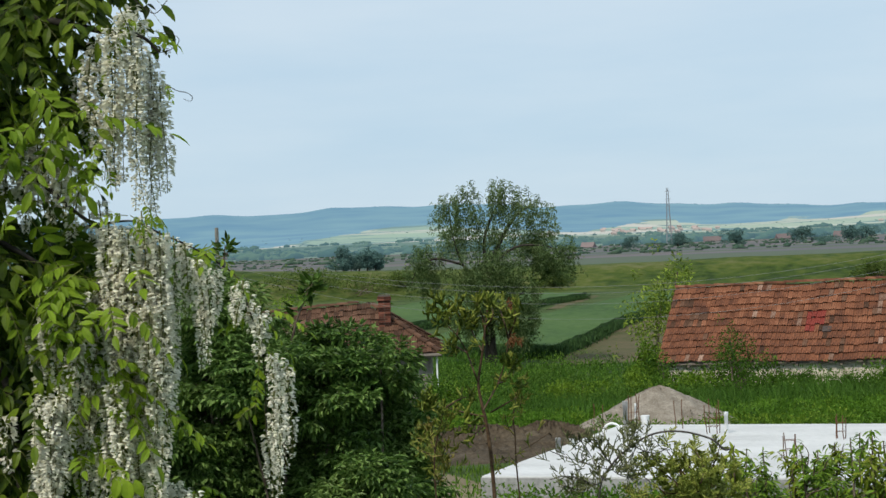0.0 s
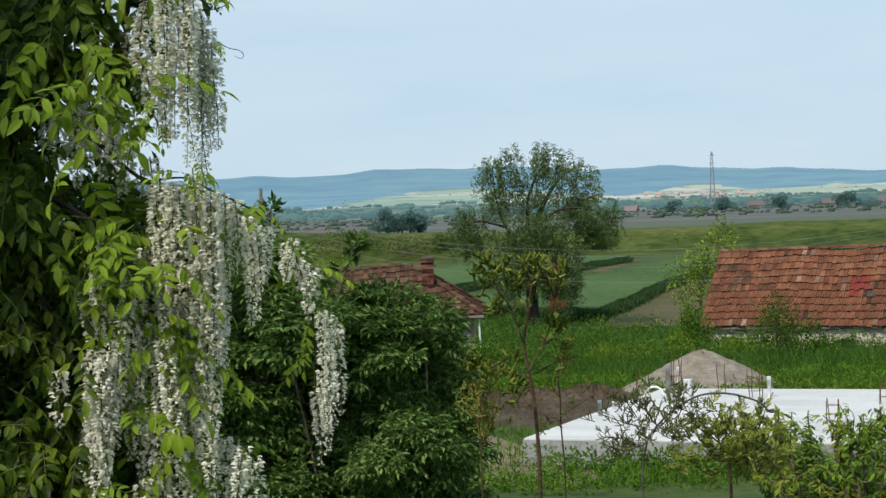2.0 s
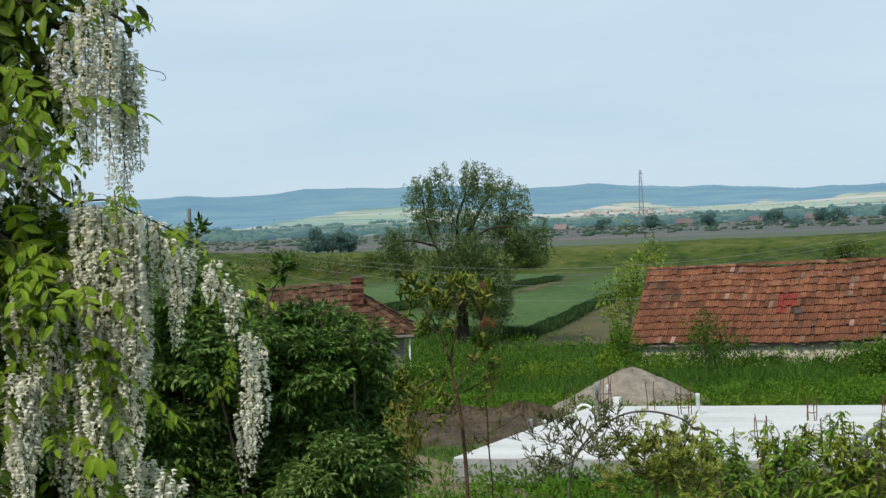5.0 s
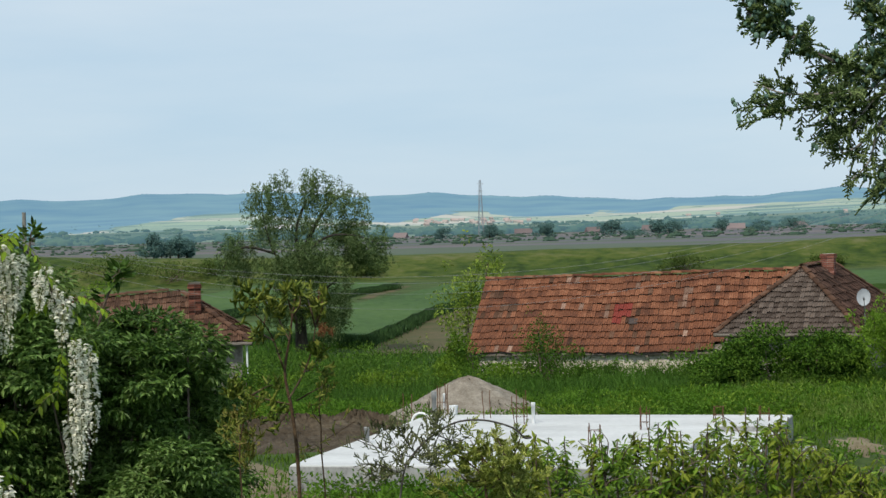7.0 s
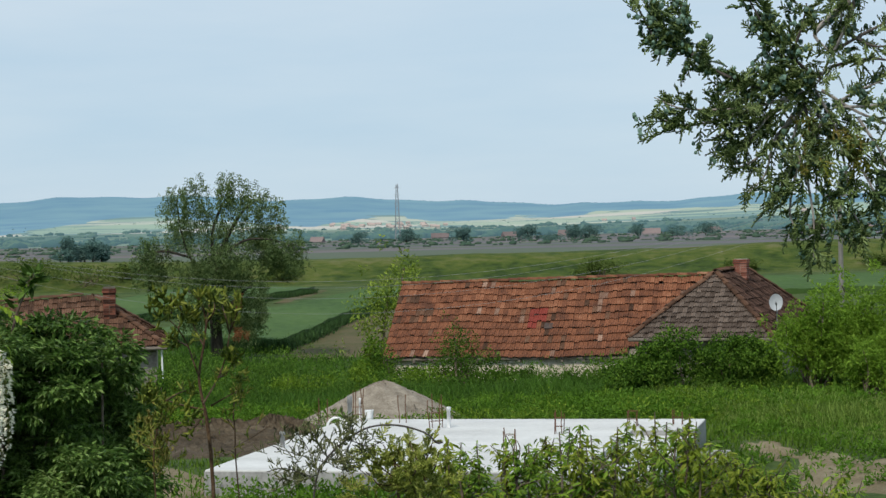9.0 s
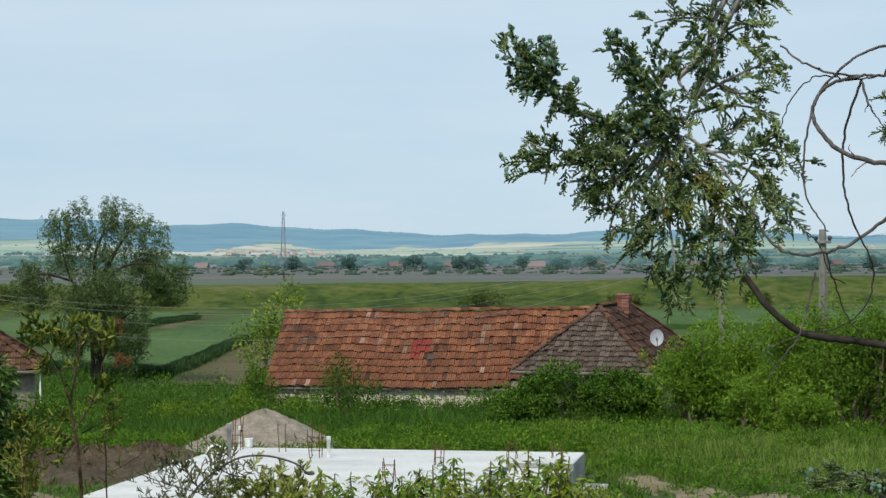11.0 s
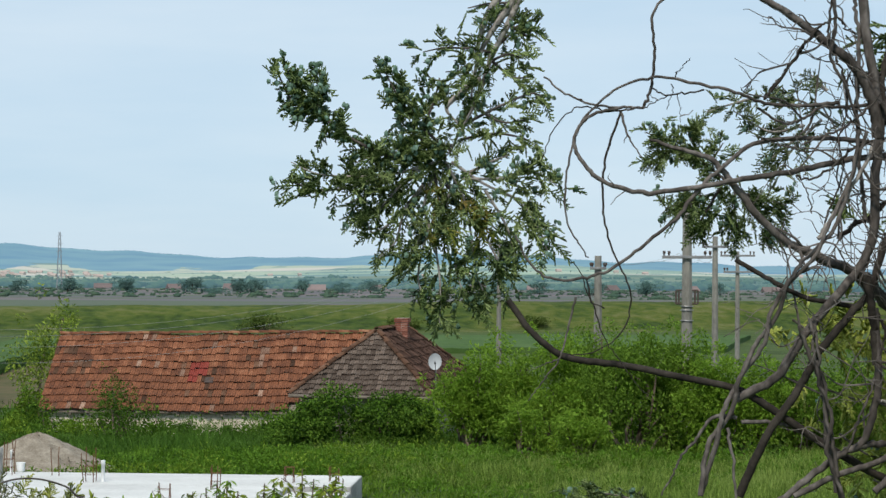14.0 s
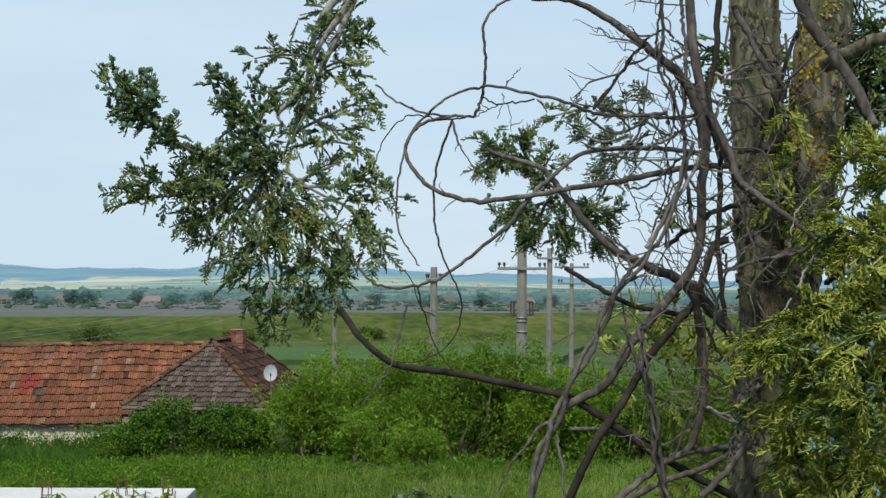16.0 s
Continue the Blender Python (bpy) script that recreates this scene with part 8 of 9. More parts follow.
def compound(points, mat, seed, size=0.055, n=None, face=None, name="leaves"):
    """Pinnate leaves hanging from the places given: a thin midrib and pairs of pointed leaflets."""
    q = np.random.default_rng(seed)
    st, g = Geo(), Geo()
    for c in points:
        L = size * q.uniform(2.2, 4.0)
        a = q.uniform(0, 2 * math.pi)
        way = np.array([math.cos(a) * 0.75, math.sin(a) * 0.5 - 0.15, q.uniform(-0.9, 0.1)])
        way = way / np.linalg.norm(way)
        ax = curve([c, c + way * L * 0.5, c + way * L + np.array([0, 0, -0.25 * L])], 6)
        tube(st, ax, 0.0012, 0.0006, sides=4, cap=False)
        m = q.integers(4, 7)
        pos, wy, ln = [], [], []
        side = unit(np.cross(way, np.array([0, -0.5, 1.0]) + q.normal(size=3) * 0.4))
        for j in range(m):
            t = 0.25 + 0.75 * j / m
            p = ax[int(t * (len(ax) - 1))]
            for s in (-1, 1):
                pos.append(p), wy.append(side * s + way * 0.45 + np.array([0, 0, -0.35])), ln.append(size * q.uniform(0.75, 1.15))
        pos.append(ax[-1]), wy.append(way + np.array([0, 0, -0.4])), ln.append(size * 1.1)
        ln = np.array(ln)
        broad_leaves(g, pos, wy, ln, ln * 0.40, q, face=np.cross(side, way))
    return st, g


def leaf_places(cx, cy, rx, ry, n, seed, d0=0, d1=14):
    q = np.random.default_rng(seed)
    return [wi((cx + q.normal() * rx * 0.5, cy + q.normal() * ry * 0.5, q.uniform(d0, d1))) for _ in range(n)]


DARK = [(-123.4, 73.3, 150), (-111.7, 74.7, 90), (-103.0, 79.1, 60), (-95.6, 82.0, 40), (-132.2, 58.6, 120), (-120.5, 55.7, 130), (-113.2, 58.6, 70), (-110.3, 49.9, 40), (-129.3, 38.2, 120), (-136.6, 46.9, 110), (-139.5, 26.5, 120), (-127.8, 20.6, 120), (-136.6, 8.9, 140), (-123.4, 6.0, 120), (-113.2, 11.8, 110)]
k = 600
for x, y, s in DARK:
    k += 1
    st, g = compound(leaf_places(x, y, s * 0.14624, s * 0.14624 * 0.7, 15, k, 0, 22), M_WIST, k)
    ob = vine_part("foliage", g, M_WIST, kind="stuff")
    vine_part("stalk", st, M_STALK, parent=ob)
MIDLEAF = [(-108.8, 3.1, 80), (-101.5, 6.0, 70), (-92.7, -17.4, 50), (-89.1, -21.8, 40), (-123.4, -11.6, 120), (-135.1, -23.3, 130), (-120.5, -29.1, 110), (-126.4, -46.7, 120), (-135.1, -61.3, 130), (-117.6, -61.3, 110), (-89.8, -52.5, 40), (-95.6, -29.1, 60), (-78.1, -43.7, 30), (-70.8, -51.0, 26), (-66.4, 8.9, 30), (-54.7, -8.6, 24), (-52.5, -29.1, 16), (-95.6, 34.5, 22), (-100.8, 41.1, 30), (-83.9, 1.6, 40), (-95.6, -4.2, 50), (-85.4, -17.4, 30), (-79.6, 14.8, 30), (-76.3, 52.8, 8), (-76.3, 63.0, 10), (-81.8, 65.2, 20), (-83.2, 70.3, 30), (-53.2, -17.4, 18)]
for x, y, s in MIDLEAF:
    k += 1
    m = M_WIST_BRIGHT if x > 0 - 104 and k % 4 else M_WIST
    st, g = compound(leaf_places(x, y, s * 0.14624, s * 0.14624, max(2, int(s / 8)), k, -6, 14), m, k, 0.05 if s > 30 else 0.032 if s > 12 else 0.013)
    ob = vine_part("foliage", g, m, kind="stuff")
    vine_part("stalk", st, M_STALK, parent=ob)

# light young leaves between the flowers
for x, y, s in [(-105.9, -4.2, 50), (-99.3, -10.1, 45), (-95.9, -21.8, 40), (-100.0, 7.5, 45), (-92.7, 3.1, 35), (-111.7, 1.6, 50), (-89.1, -17.4, 26), (-84.7, -11.6, 20), (-97.1, -40.8, 40), (-86.9, -46.7, 24), (-92.7, -36.4, 24), (-79.8, -29.1, 14)]:
    k += 1
    st, g = compound(leaf_places(x, y, s * 0.14624, s * 0.14624, max(2, int(s / 13)), k, -12, 6), M_WIST_BRIGHT, k, 0.038)
    ob = vine_part("foliage", g, M_WIST_BRIGHT, kind="stuff")
    vine_part("stalk", st, M_STALK, parent=ob)
# lime young leaves in fans before the flowers, and small ones against the sky
for px, py, n_, sz in [(152, 455, 2, 0.045), (176, 478, 2, 0.042), (154, 556, 2, 0.045), (174, 596, 2, 0.04), (60, 412, 2, 0.048), (104, 396, 2, 0.046), (192, 322, 3, 0.022), (214, 296, 2, 0.02), (142, 176, 2, 0.024),
                       (156, 222, 2, 0.022), (130, 118, 2, 0.026), (240, 318, 2, 0.02), (120, 248, 2, 0.026), (10, 70, 2, 0.05), (28, 128, 2, 0.05), (22, 862, 2, 0.04)]:
    k += 1
    st, g = compound(leaf_places((px - 784) * 0.14624, (441 - py) * 0.14624, 2.2, 2.2, n_, k, -18, -9), M_WIST_BRIGHT, k, sz)
    ob = vine_part("foliage", g, M_WIST_BRIGHT, kind="stuff")
    vine_part("stalk", st, M_STALK, parent=ob)
# one broad drooping leaf low in front
g = Geo()
q = np.random.default_rng(690)
broad_leaves(g, [wi(((px - 784) * 0.14624, (441 - 774) * 0.14624, -16)) for px in (168, 182, 196)], [(-0.3, -0.2, -0.9), (0.05, -0.2, -1), (0.35, -0.2, -0.85)], [0.05, 0.062, 0.05], [0.03, 0.036, 0.028], q, face=np.array([0, -1, 0.3]))
vine_part("leaf", g, M_WIST_BRIGHT)
# broad light leaves in front
for x, y, s in [(-101.2, 45.8, 50), (-111.7, 42.6, 45), (-116.1, 22.1, 50), (-123.4, 39.6, 50), (-120.5, 55.7, 45)]:
    k += 1
    st, g = compound([wi((x, y, -12)), wi((x + 3, y - 2, -10))], M_WIST_BRIGHT, k, 0.058)
    ob = vine_part("foliage", g, M_WIST_BRIGHT, kind="stuff")
    vine_part("stalk", st, M_STALK, parent=ob)


def vine_stem(points, r0, r1, seed, mat=M_BRANCH_DARK):
    q = np.random.default_rng(seed)
    g = Geo()
    tube(g, curve([wi(p) for p in points], 7), r0 / 100, r1 / 100, sides=7, knots=0.15, rng=q)
    vine_part("vine_stem", g, mat, smooth=True)


vine_stem([(-146.8, 41.1, 10), (-135.1, 39.6, 8), (-123.4, 36.7, 6), (-116.1, 33.1, 4), (-108.8, 27.9, 3), (-101.5, 21.4, 2), (-94.2, 16.2, 1), (-88.3, 14.0, 0)], 1.1, 0.3, 701)
vine_stem([(-143.9, 20.6, 10), (-132.2, 19.2, 8), (-120.5, 13.3, 6), (-111.7, 8.2, 4), (-105.9, 3.1, 3), (-100.0, -2.0, 2)], 1.1, 0.35, 702)
vine_stem([(-138.1, 76.2, 10), (-123.4, 73.3, 6), (-105.9, 70.3, 2), (-92.7, 67.4, 0), (-83.2, 66.0, 0), (-78.1, 61.6, 0)], 1.4, 0.3, 703)
vine_stem([(-97.1, 17.0, 2), (-85.4, 18.0, 1), (-78.8, 14.8, 0), (-70.8, 11.1, 4), (-63.5, 6.7, 6), (-58.4, 2.3, 8), (-56.2, -4.2, 9), (-52.5, -17.4, 9), (-51.8, -37.9, 9)], 0.3, 0.12, 704)
vine_stem([(-105.9, -4.2, 3), (-100.0, -17.4, 2), (-98.6, -37.9, 1), (-98.3, -61.3, 1), (-98.0, -75.9, 1)], 0.7, 0.5, 705)
vine_stem([(-123.4, -11.6, 10), (-117.6, -29.1, 8), (-116.1, -46.7, 6), (-114.7, -75.9, 6)], 1.0, 0.8, 706)
vine_stem([(-142.4, 55.7, 12), (-141.0, 20.6, 12), (-139.5, -23.3, 12), (-138.8, -81.8, 12), (-138.8, -213.4, 12)], 2.6, 3.2, 707)
# curling tendrils against the sky
vine_stem([(-80.1, 61.3, 0), (-76.3, 61.9, 0), (-73.7, 63.3, 0), (-73.1, 65.1, 0), (-75.2, 66.5, 0), (-77.8, 66.8, 0)], 0.13, 0.07, 708)
vine_stem([(-76.3, 53.1, 0), (-73.7, 51.6, 0), (-71.1, 51.0, 0), (-69.8, 49.9, 0), (-70.3, 48.8, 0), (-72.1, 49.4, 0)], 0.13, 0.06, 709)
vine_stem([(-85.4, 76.2, 0), (-79.6, 71.8, 0), (-76.3, 74.7, 0), (-73.7, 79.1, 0)], 0.16, 0.08, 710)
# dense inner growth behind the flowers, dark-leaved for shade; upper clumps are added to cast it
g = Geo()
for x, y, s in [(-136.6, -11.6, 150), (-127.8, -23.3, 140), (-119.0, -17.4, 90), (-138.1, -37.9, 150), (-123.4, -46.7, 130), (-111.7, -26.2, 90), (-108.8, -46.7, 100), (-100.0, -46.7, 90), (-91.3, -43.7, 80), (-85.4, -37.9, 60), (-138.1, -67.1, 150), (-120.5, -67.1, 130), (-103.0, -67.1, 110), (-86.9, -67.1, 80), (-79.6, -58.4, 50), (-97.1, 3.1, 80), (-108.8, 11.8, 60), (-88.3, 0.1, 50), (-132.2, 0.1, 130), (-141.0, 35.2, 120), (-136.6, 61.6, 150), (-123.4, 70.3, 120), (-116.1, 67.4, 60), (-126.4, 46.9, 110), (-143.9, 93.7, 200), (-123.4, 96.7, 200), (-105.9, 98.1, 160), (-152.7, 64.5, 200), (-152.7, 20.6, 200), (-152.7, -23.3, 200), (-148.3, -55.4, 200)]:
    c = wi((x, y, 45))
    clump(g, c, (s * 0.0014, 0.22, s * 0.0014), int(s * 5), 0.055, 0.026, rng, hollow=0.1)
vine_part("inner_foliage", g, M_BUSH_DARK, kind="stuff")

# unseen leaf canopy added overhead, to shade the left of the climber
g = Geo()
q = np.random.default_rng(777)
for _ in range(110):
    y = q.uniform(3.4, 4.7)
    c = np.array([-1.3 - 0.694 * (5 - y) - q.uniform(0, 1) ** 1.4 * 0.9, y, 5.05 + 1.45 * (5 - y) + q.uniform(0, 1.2)])
    clump(g, c, (0.26, 0.26, 0.24), 130, 0.085, 0.04, q, hollow=0.1)
vine_part("outer_foliage", g, M_WIST, kind="stuff")

# ---------------------------------------------------------------- big leafy bush and the young thuja below the window
ELD = 12.0


def near(px, py, dist, t16=False):
    """A place in the near gardens: along a line of sight of the wisteria's plane, at another distance."""
    kf = 1 / 3419
    return np.array(WIST @ Vector(((px - 784) * kf * dist, (441 - py) * kf * dist, dist)))


bush_at = near(430, 900, ELD)
elder = thing("elder_bush", (float(bush_at[0]), float(bush_at[1]), float(ground(bush_at[0], bush_at[1])) - 0.05), "big dense dark green elder bush", "bush")
inv = np.array(elder.matrix_world.inverted())
rng = np.random.default_rng(801)
wood, green = Geo(), Geo()
foot = np.array([bush_at[0], bush_at[1], elder.location.z])
outline = ((300, 470, 60), (360, 500, 60), (430, 545, 55), (500, 560, 55), (570, 555, 50), (630, 590, 45), (670, 640, 40), (690, 720, 40), (700, 790, 40), (640, 700, 70), (560, 640, 80), (470, 640, 90), (380, 600, 90), (300, 600, 90),
           (320, 720, 100), (420, 760, 100), (520, 740, 100), (610, 800, 90), (560, 860, 100), (440, 880, 110), (320, 860, 110), (240, 700, 90), (230, 560, 80), (200, 860, 110), (660, 870, 70), (360, 960, 120), (520, 960, 120), (640, 950, 90), (260, 420, 50), (120, 700, 90), (60, 820, 100), (-60, 700, 100), (-100, 860, 120))
for px, py, s in outline:
    c = near(px, py, ELD + rng.uniform(-0.35, 0.5))
    sm = s / 3419 * ELD
    tube(wood, sway(foot + rng.normal(size=3) * np.array([0.2, 0.2, 0]), c, rng, 0.06, 4), 0.022, 0.006, sides=5)
    kk = max(5, int(s / 5.5))
    hub, out_ = ball(rng, kk, 0.55)
    for h_, o_ in zip(hub, out_):
        m = int(s * 0.9)
        p, d = ball(rng, m, 0.2)
        base = c + (h_ + p * np.array([0.42, 0.42, 0.22])) * sm * np.array([1.0, 1.1, 0.88])
        way = unit(d + o_ * 0.6 + rng.normal(size=(m, 3)) * 0.4 + np.array([0, -0.3, -0.1]))
        side = unit(np.cross(way, np.array([0, 0, 1.0]) + rng.normal(size=(m, 3)) * 0.3))
        for f, sg in ((0.3, 1), (0.3, -1), (0.7, 1), (0.7, -1), (1.0, 0)):
            pos = base + way * np.array([1, 1, 0.5]) * 0.1 * f
            wy = way * (0.6 if sg else 1.0) + side * sg + np.array([0, 0, -0.3])
            leaves(green, pos, wy, rng.uniform(0.035, 0.066, m), rng.uniform(0.016, 0.026, m), rng, fold=0.3, flat=0.7)
for geo in (wood, green):
    geo.v = [v @ inv[:3, :3].T + inv[:3, 3] for v in geo.v]
part("wood", wood, M_TWIG, elder)
tagged(part("foliage", green, M_ELDER, elder), kind="stuff")


def leafy_shoot(name, path, dist, mat, seed, leaf, n, label, spread=0.03, t=2.2):
    """A thin shoot with leaves along its upper part."""
    q = np.random.default_rng(seed)
    p = curve([near(x, y, dist + (w[0] if w else 0)) for x, y, *w in path], 6)
    z = float(ground(p[0][0], p[0][1])) - 0.03
    ob = thing(name, (float(p[0][0]), float(p[0][1]), z), label, "shrub")
    im = np.array(ob.matrix_world.inverted())
    w_, g_ = Geo(), Geo()
    low = np.array([p[0][0], p[0][1], z])
    tube(w_, np.vstack([low, p]), 0.012, 0.003, sides=6)
    i = (1 - q.uniform(0, 1, n) ** t) * (len(p) - 1.001)
    lo = i.astype(int)
    c = p[lo] + (p[lo + 1] - p[lo]) * (i - lo)[:, None]
    way = q.normal(size=(n, 3)) * np.array([1, 0.8, 0.5]) + np.array([0, 0, 0.25])
    L = leaf * q.uniform(0.7, 1.25, n)
    broad_leaves(g_, c + unit(way) * spread * q.uniform(0, 1, n)[:, None], way, L, L * 0.36, q)
    for gg in (w_, g_):
        gg.v = [v @ im[:3, :3].T + im[:3, 3] for v in gg.v]
    part("stem", w_, M_TWIG, ob, smooth=True)
    tagged(part("foliage", g_, mat, ob), kind="stuff")


leafy_shoot("tall_shoot", [(455, 640), (478, 520), (496, 470), (512, 438)], 12.0, M_BUSH_DARK, 810, 0.08, 70, "leafy shoot standing above the elder bush", 0.05, 3.0)
leafy_shoot("tall_shoot", [(340, 480), (352, 420), (356, 385), (358, 368)], 12.0, M_BUSH_DARK, 811, 0.06, 60, "leafy shoot standing above the elder bush", 0.05, 3.0)


def fingers(geo, base, way, size, rng, r=0.0045):
    """Stubby forked tips of scale leaves, like little horns."""
    base, way = np.asarray(base, float), unit(np.asarray(way, float))
    n = len(base)
    P0, P1, R0, R1 = [], [], [], []
    mid = base + way * (size * 0.5)[:, None]
    P0.append(base), P1.append(mid), R0.append(np.full(n, r * 0.8)), R1.append(np.full(n, r))
    for k in range(4):
        d = unit(way * 0.8 + rng.normal(size=(n, 3)) * 0.6 + np.array([0, 0, 0.35]))
        t = 0.25 + 0.25 * k
        a = base + way * (size * min(t, 0.5) )[:, None]
        b = a + d * (size * rng.uniform(0.35, 0.6, n))[:, None]
        c = b + unit(d + rng.normal(size=(n, 3)) * 0.35 + np.array([0, 0, 0.4])) * (size * rng.uniform(0.2, 0.35, n))[:, None]
        P0 += [a, b]
        P1 += [b, c]
        R0 += [np.full(n, r), np.full(n, r * 0.95)]
        R1 += [np.full(n, r * 0.95), np.full(n, r * 0.5)]
    return sticks(geo, np.concatenate(P0), np.concatenate(P1), np.concatenate(R0), np.concatenate(R1), 4)


def small_thuja(name, stem, limbs_, dist, mat, seed, density, size, label, r=0.003, foot_drop=True, cone_share=0.0, wood=0.007, horned=False, bark=None, bias=2.0):
    """A young thin thuja: stem, side limbs and sparse sprays at their ends."""
    q = np.random.default_rng(seed)
    s = curve([near(x, y, dist) for x, y in stem], 6)
    z = float(ground(s[0][0], s[0][1])) - 0.03
    ob = thing(name, (float(s[0][0]), float(s[0][1]), z), label, "young tree")
    im = np.array(ob.matrix_world.inverted())
    w_, g_ = Geo(), Geo()
    tube(w_, np.vstack([np.array([s[0][0], s[0][1], z]), s]), wood, 0.004, sides=7)
    B, W = [], []
    for l in limbs_:
        p = curve([near(x, y, dist + q.normal() * 0.15) for x, y in l], 6)
        tube(w_, p, wood * 0.5, 0.002, sides=5)
        m = max(3, int(density * np.linalg.norm(np.diff(p, axis=0), axis=1).sum()))
        i = (1 - q.uniform(0, 1, m) ** bias) * (len(p) - 1.001)
        lo = i.astype(int)
        B.append(p[lo] + q.normal(size=(m, 3)) * 0.02)
        W.append(unit(p[lo + 1] - p[lo]) * 0.8 + q.normal(size=(m, 3)) * 0.55)
    B, W = np.concatenate(B), np.concatenate(W)
    if horned:
        fingers(g_, B, W + np.array([0, 0, 0.3]), size * q.uniform(0.6, 1.2, len(B)), q, r)
    else:
        sprays(g_, B, W, size * q.uniform(0.6, 1.2, len(B)), q, r, 0.1)
    for gg in (w_, g_):
        gg.v = [v @ im[:3, :3].T + im[:3, 3] for v in gg.v]
    part("stem", w_, bark or M_YOUNG_BARK, ob, smooth=True)
    tagged(part("foliage", g_, mat, ob), kind="stuff")


small_thuja("thuja_sapling", [(828, 817), (822, 738), (814, 681), (810, 664), (803, 625), (805, 597), (811, 563), (816, 523), (821, 489)],
            [[(805, 625), (795, 597), (783, 563), (766, 533), (749, 515), (732, 495)], [(810, 667), (837, 619), (851, 579), (857, 540), (862, 514)], [(812, 677), (779, 670), (745, 660), (712, 653)], [(824, 670), (849, 656), (874, 642)],
             [(766, 533), (772, 506), (765, 484)], [(749, 515), (757, 495), (754, 478)], [(783, 563), (766, 554), (750, 547)], [(811, 563), (794, 529), (788, 506)], [(816, 523), (830, 500), (828, 475)], [(857, 540), (850, 511), (841, 483)], [(857, 540), (870, 506), (872, 483)],
             [(816, 523), (810, 495), (802, 478)], [(814, 681), (796, 707), (779, 715)], [(745, 660), (767, 647), (781, 642)], [(779, 670), (783, 681), (785, 690)], [(837, 619), (851, 613), (865, 585)]],
            9.2, M_THUJA_OLIVE, 820, 24, 0.06, "thin young thuja with spiky olive green tufts", r=0.0062, wood=0.010, horned=True, bias=7.0)
small_thuja("thuja_sapling", [(873, 829), (867, 761), (866, 715), (863, 681), (868, 647)], [[(867, 744), (897, 727), (928, 707)], [(866, 715), (852, 693), (849, 676)], [(864, 681), (874, 664), (880, 642)], [(870, 761), (853, 749), (833, 766)]], 9.6, M_THUJA_RUST, 821, 16, 0.055, "thin bare young thuja with rusty sprays", r=0.0032, wood=0.0038, horned=True)
small_thuja("thuja_sapling", [(726, 828), (723, 783), (724, 737), (734, 692)], [[(723, 783), (735, 749), (746, 726)], [(724, 737), (715, 715), (709, 698)], [(726, 726), (740, 704), (745, 681)], [(724, 766), (713, 743), (702, 737)], [(726, 794), (741, 777), (746, 760)], [(729, 704), (737, 681), (734, 664)]], 9.4, M_THUJA_RUST, 825, 48, 0.06, "thin young thuja with rusty green sprays", r=0.0034, wood=0.004, horned=True, bias=2.4)
small_thuja("thuja_sapling", [(1009, 847), (1017, 796), (1031, 770), (1062, 739), (1108, 712), (1160, 708), (1212, 722), (1233, 740), (1246, 740)],
            [[(1029, 773), (989, 761), (954, 750), (926, 738)], [(1051, 750), (1028, 722), (1019, 704)], [(1062, 739), (1074, 716), (1079, 699)], [(1012, 801), (960, 784), (926, 789)], [(1108, 712), (1103, 739), (1091, 756)], [(1031, 770), (1052, 784), (1074, 790)], [(1020, 790), (994, 739), (977, 716)], [(1074, 733), (1108, 745), (1131, 739)], [(1017, 796), (978, 807), (949, 801)], [(1051, 756), (1034, 762), (1005, 716)], [(1085, 725), (1063, 762), (1046, 773)]],
            7.8, M_THUJA_GREY, 822, 42, 0.055, "twiggy half-bare young thuja with curly grey-green sprays", r=0.0023, wood=0.0042, horned=True, bark=M_BRANCH, bias=1.2)
tips = [(1083, 762), (1097, 742), (1108, 730), (1134, 725), (1160, 734), (1183, 722), (1201, 739), (1227, 717), (1238, 740), (1242, 768), (1213, 762), (1195, 757), (1172, 751), (1149, 745), (1120, 756), (1103, 773), (1224, 791), (1248, 797), (1201, 785), (1143, 774), (1178, 777), (1080, 796)]
small_thuja("thuja_sapling", [(1164, 854), (1161, 814), (1158, 791), (1155, 774)], [[(tips[7][0] - 40, 800 + 10 * (k % 3)), ((x_ + tips[7][0] - 40) / 2 + 6 * (k % 3), y_ + 55), (x_, y_ + 18)] for k, (x_, y_) in enumerate(tips)],
            8.2, M_THUJA_BRIGHT, 823, 34, 0.075, "bushy young thuja with yellow-green sprays", r=0.0028)


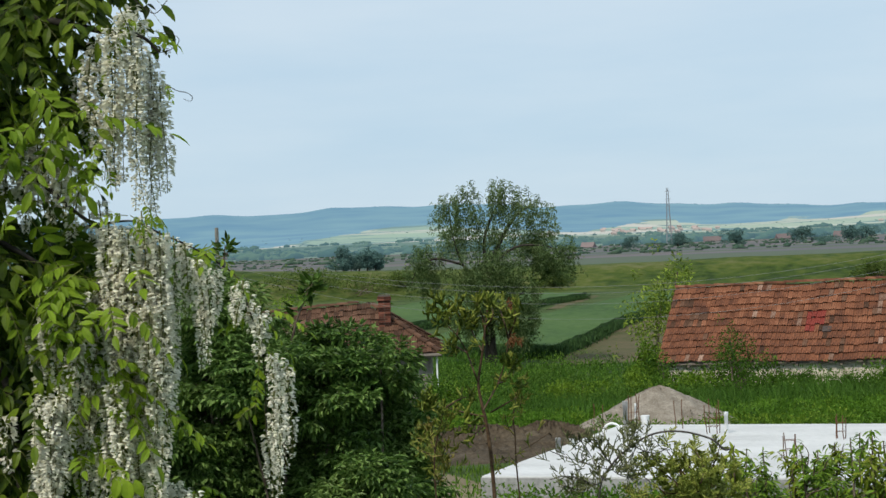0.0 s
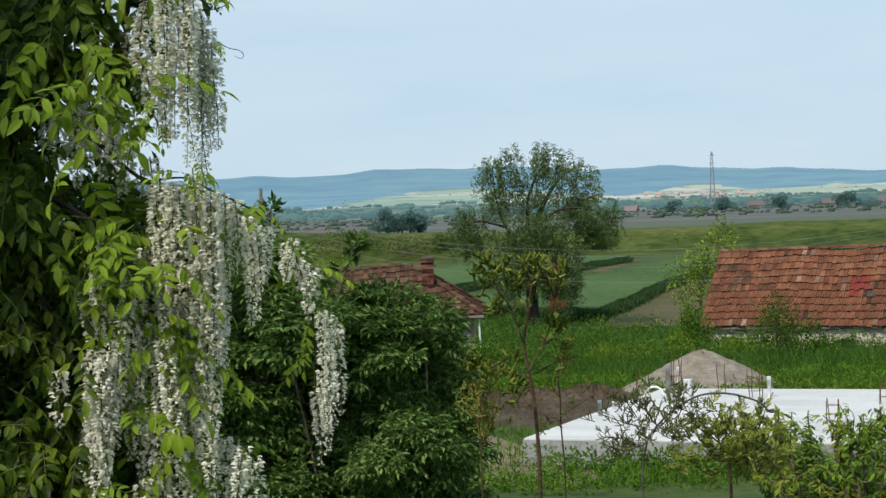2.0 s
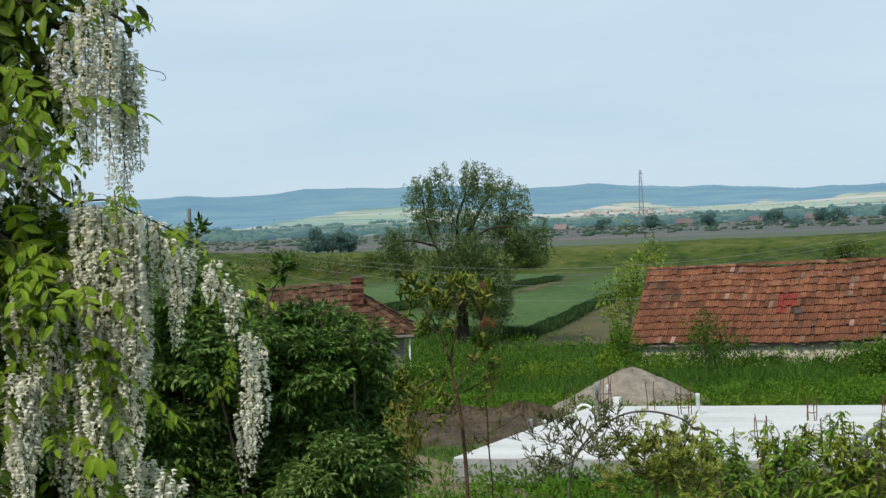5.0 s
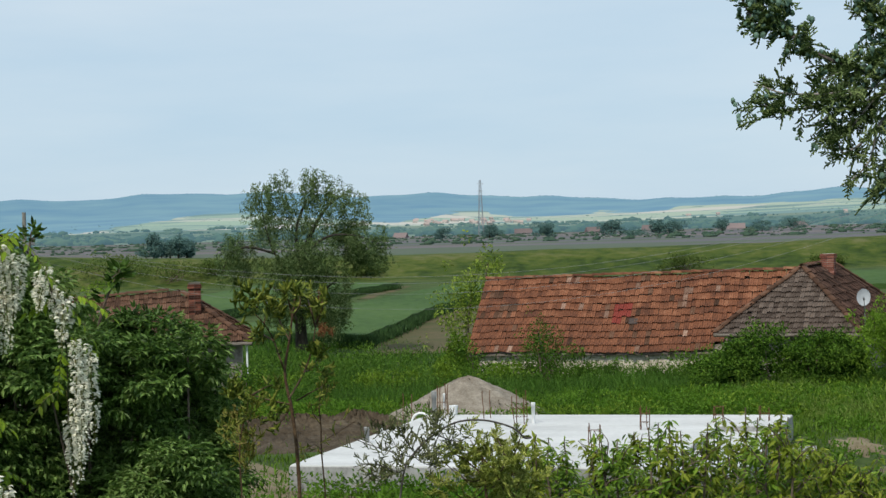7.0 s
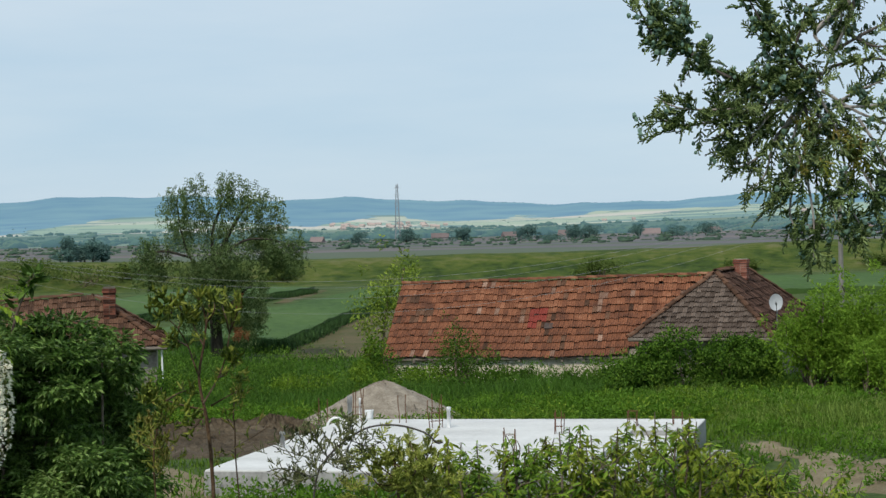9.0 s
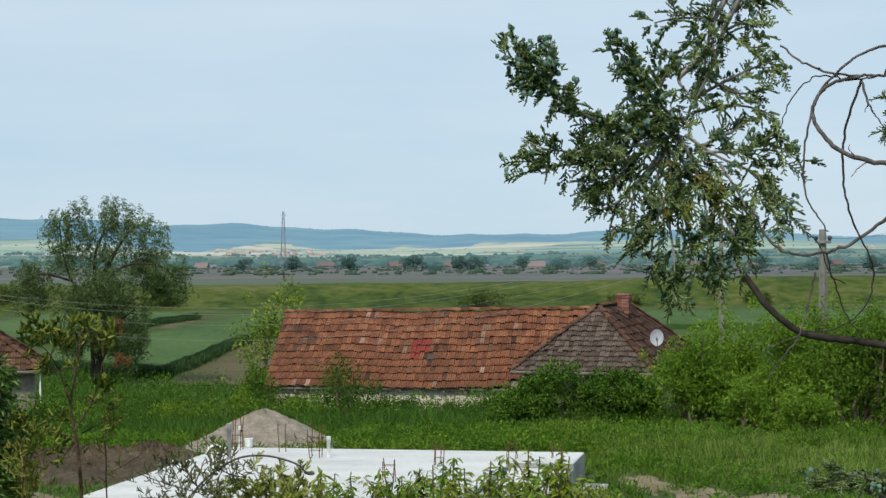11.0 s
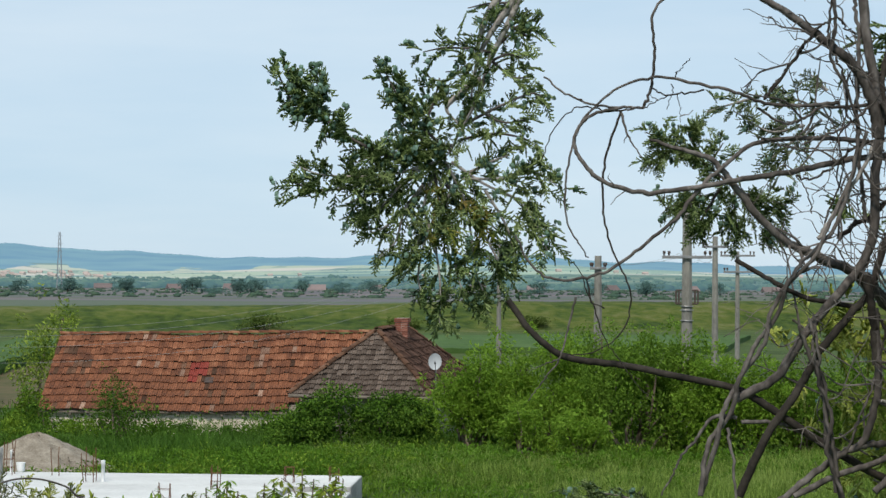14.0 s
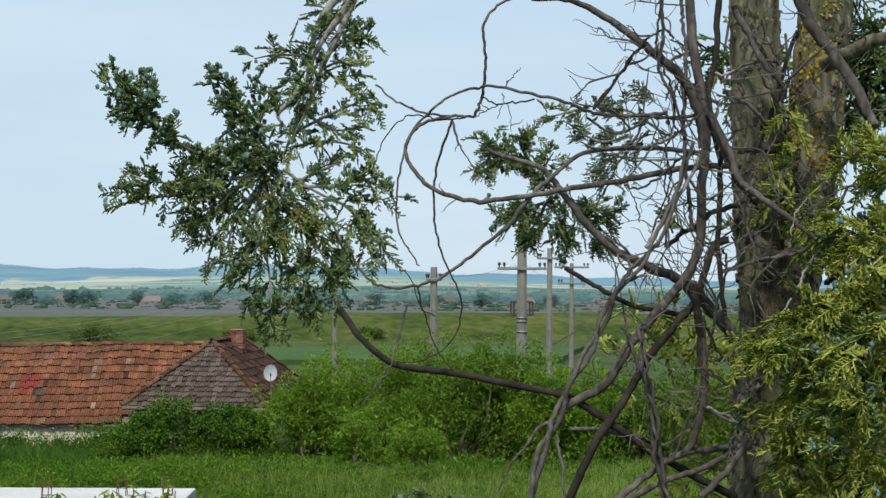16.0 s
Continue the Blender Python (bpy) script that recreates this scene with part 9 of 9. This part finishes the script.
# leafy hedge of young peach shoots, thick below, with single shoots above
def tufted_shoot(path, dist, mat, seed, leaf, n, label):
    """A shoot with hanging narrow leaves in whorls, closer towards its foot."""
    q = np.random.default_rng(seed)
    p = curve([near(x, y, dist) for x, y in path], 6)
    z = float(ground(p[0][0], p[0][1])) - 0.03
    ob = thing("hedge_shoot", (float(p[0][0]), float(p[0][1]), z), label, "shrub", "hedge below the garden")
    im = np.array(ob.matrix_world.inverted())
    w_, g_ = Geo(), Geo()
    tube(w_, np.vstack([(p[0][0], p[0][1], z), p]), 0.011, 0.003, sides=6)
    up_ = len(p) - 1
    for _ in range(11):
        k = int(q.uniform(0.25, 0.8) * up_)
        reach = 0.16 * (1.15 - k / up_)
        e = p[k] + np.array([q.normal() * reach, q.normal() * reach, q.uniform(0.05, 0.2)])
        tube(w_, sway(p[k], e, q, 0.1, 3), 0.005, 0.002, sides=4)
        m = n // 14
        base = p[k] + (e - p[k]) * q.uniform(0.3, 1.05, m)[:, None]
        way = np.column_stack([q.normal(size=m), q.normal(size=m) * 0.8, q.uniform(-0.9, 0.35, m)])
        L = leaf * q.uniform(0.6, 1.2, m)
        broad_leaves(g_, base + unit(way) * 0.012, way, L, L * 0.3, q, face=np.array([0, -0.35, 0.8]), curl=0.4)
    m = n // 4
    i_ = q.uniform(0.45, 1, m) * (up_ - 0.01)
    lo = i_.astype(int)
    c = p[lo] + (p[lo + 1] - p[lo]) * (i_ - lo)[:, None]
    way = np.column_stack([q.normal(size=m), q.normal(size=m) * 0.8, q.uniform(-0.6, 0.5, m)])
    L = leaf * q.uniform(0.6, 1.2, m) * np.where(i_ > 0.9 * up_, 0.7, 1.0)
    broad_leaves(g_, c, way, L, L * 0.3, q, face=np.array([0, -0.35, 0.8]), curl=0.4)
    for gg in (w_, g_):
        gg.v = [v @ im[:3, :3].T + im[:3, 3] for v in gg.v]
    part("stem", w_, M_TWIG, ob, smooth=True)
    tagged(part("foliage", g_, mat, ob), kind="stuff")


hed = np.random.default_rng(830)
tops = [(1255, 761), (1277, 745), (1302, 748), (1351, 745), (1374, 759), (1397, 749), (1426, 738), (1453, 729), (1474, 721), (1498, 726), (1516, 735), (1537, 754), (1564, 721), (1581, 713), (1602, 736), (1634, 694), (1651, 713), (1671, 723), (1692, 698), (1709, 713)] + [(1690, 719), (1707, 735), (1732, 751), (1756, 772), (1782, 768), (1801, 793), (1825, 813), (1847, 817), (1877, 826), (1909, 846), (1953, 851), (2007, 860)]
for j, (x, y) in enumerate(tops):
    d = 10 + hed.uniform(-0.5, 0.7)
    tufted_shoot([(x + hed.normal() * 16, 990), (x + hed.normal() * 14, 900), (x + hed.normal() * 6, (y + 880) / 2), (x + hed.normal() * 4, y - 4)], d, M_LANCE if j % 3 else M_LANCE_YOUNG, 840 + j, 0.052, 340, "leafy green hedge shoot with narrow hanging leaves")
for j in range(30):
    x = tops[0][0] - 10 + 20.6 * j + hed.normal() * 10
    k = min(range(len(tops)), key=lambda m: abs(tops[m][0] - x))
    y = max(tops[k][1] + 34 + hed.uniform(0, 30), 818)
    tufted_shoot([(x + hed.normal() * 10, 990), (x + hed.normal() * 14, 920), (x + hed.normal() * 10, y)], 10.5 + hed.uniform(-0.2, 0.5), M_LANCE if j % 2 else M_COTTAGE_BUSH, 900 + j, 0.052, 340, "thick leafy green hedge shoot with narrow leaves")
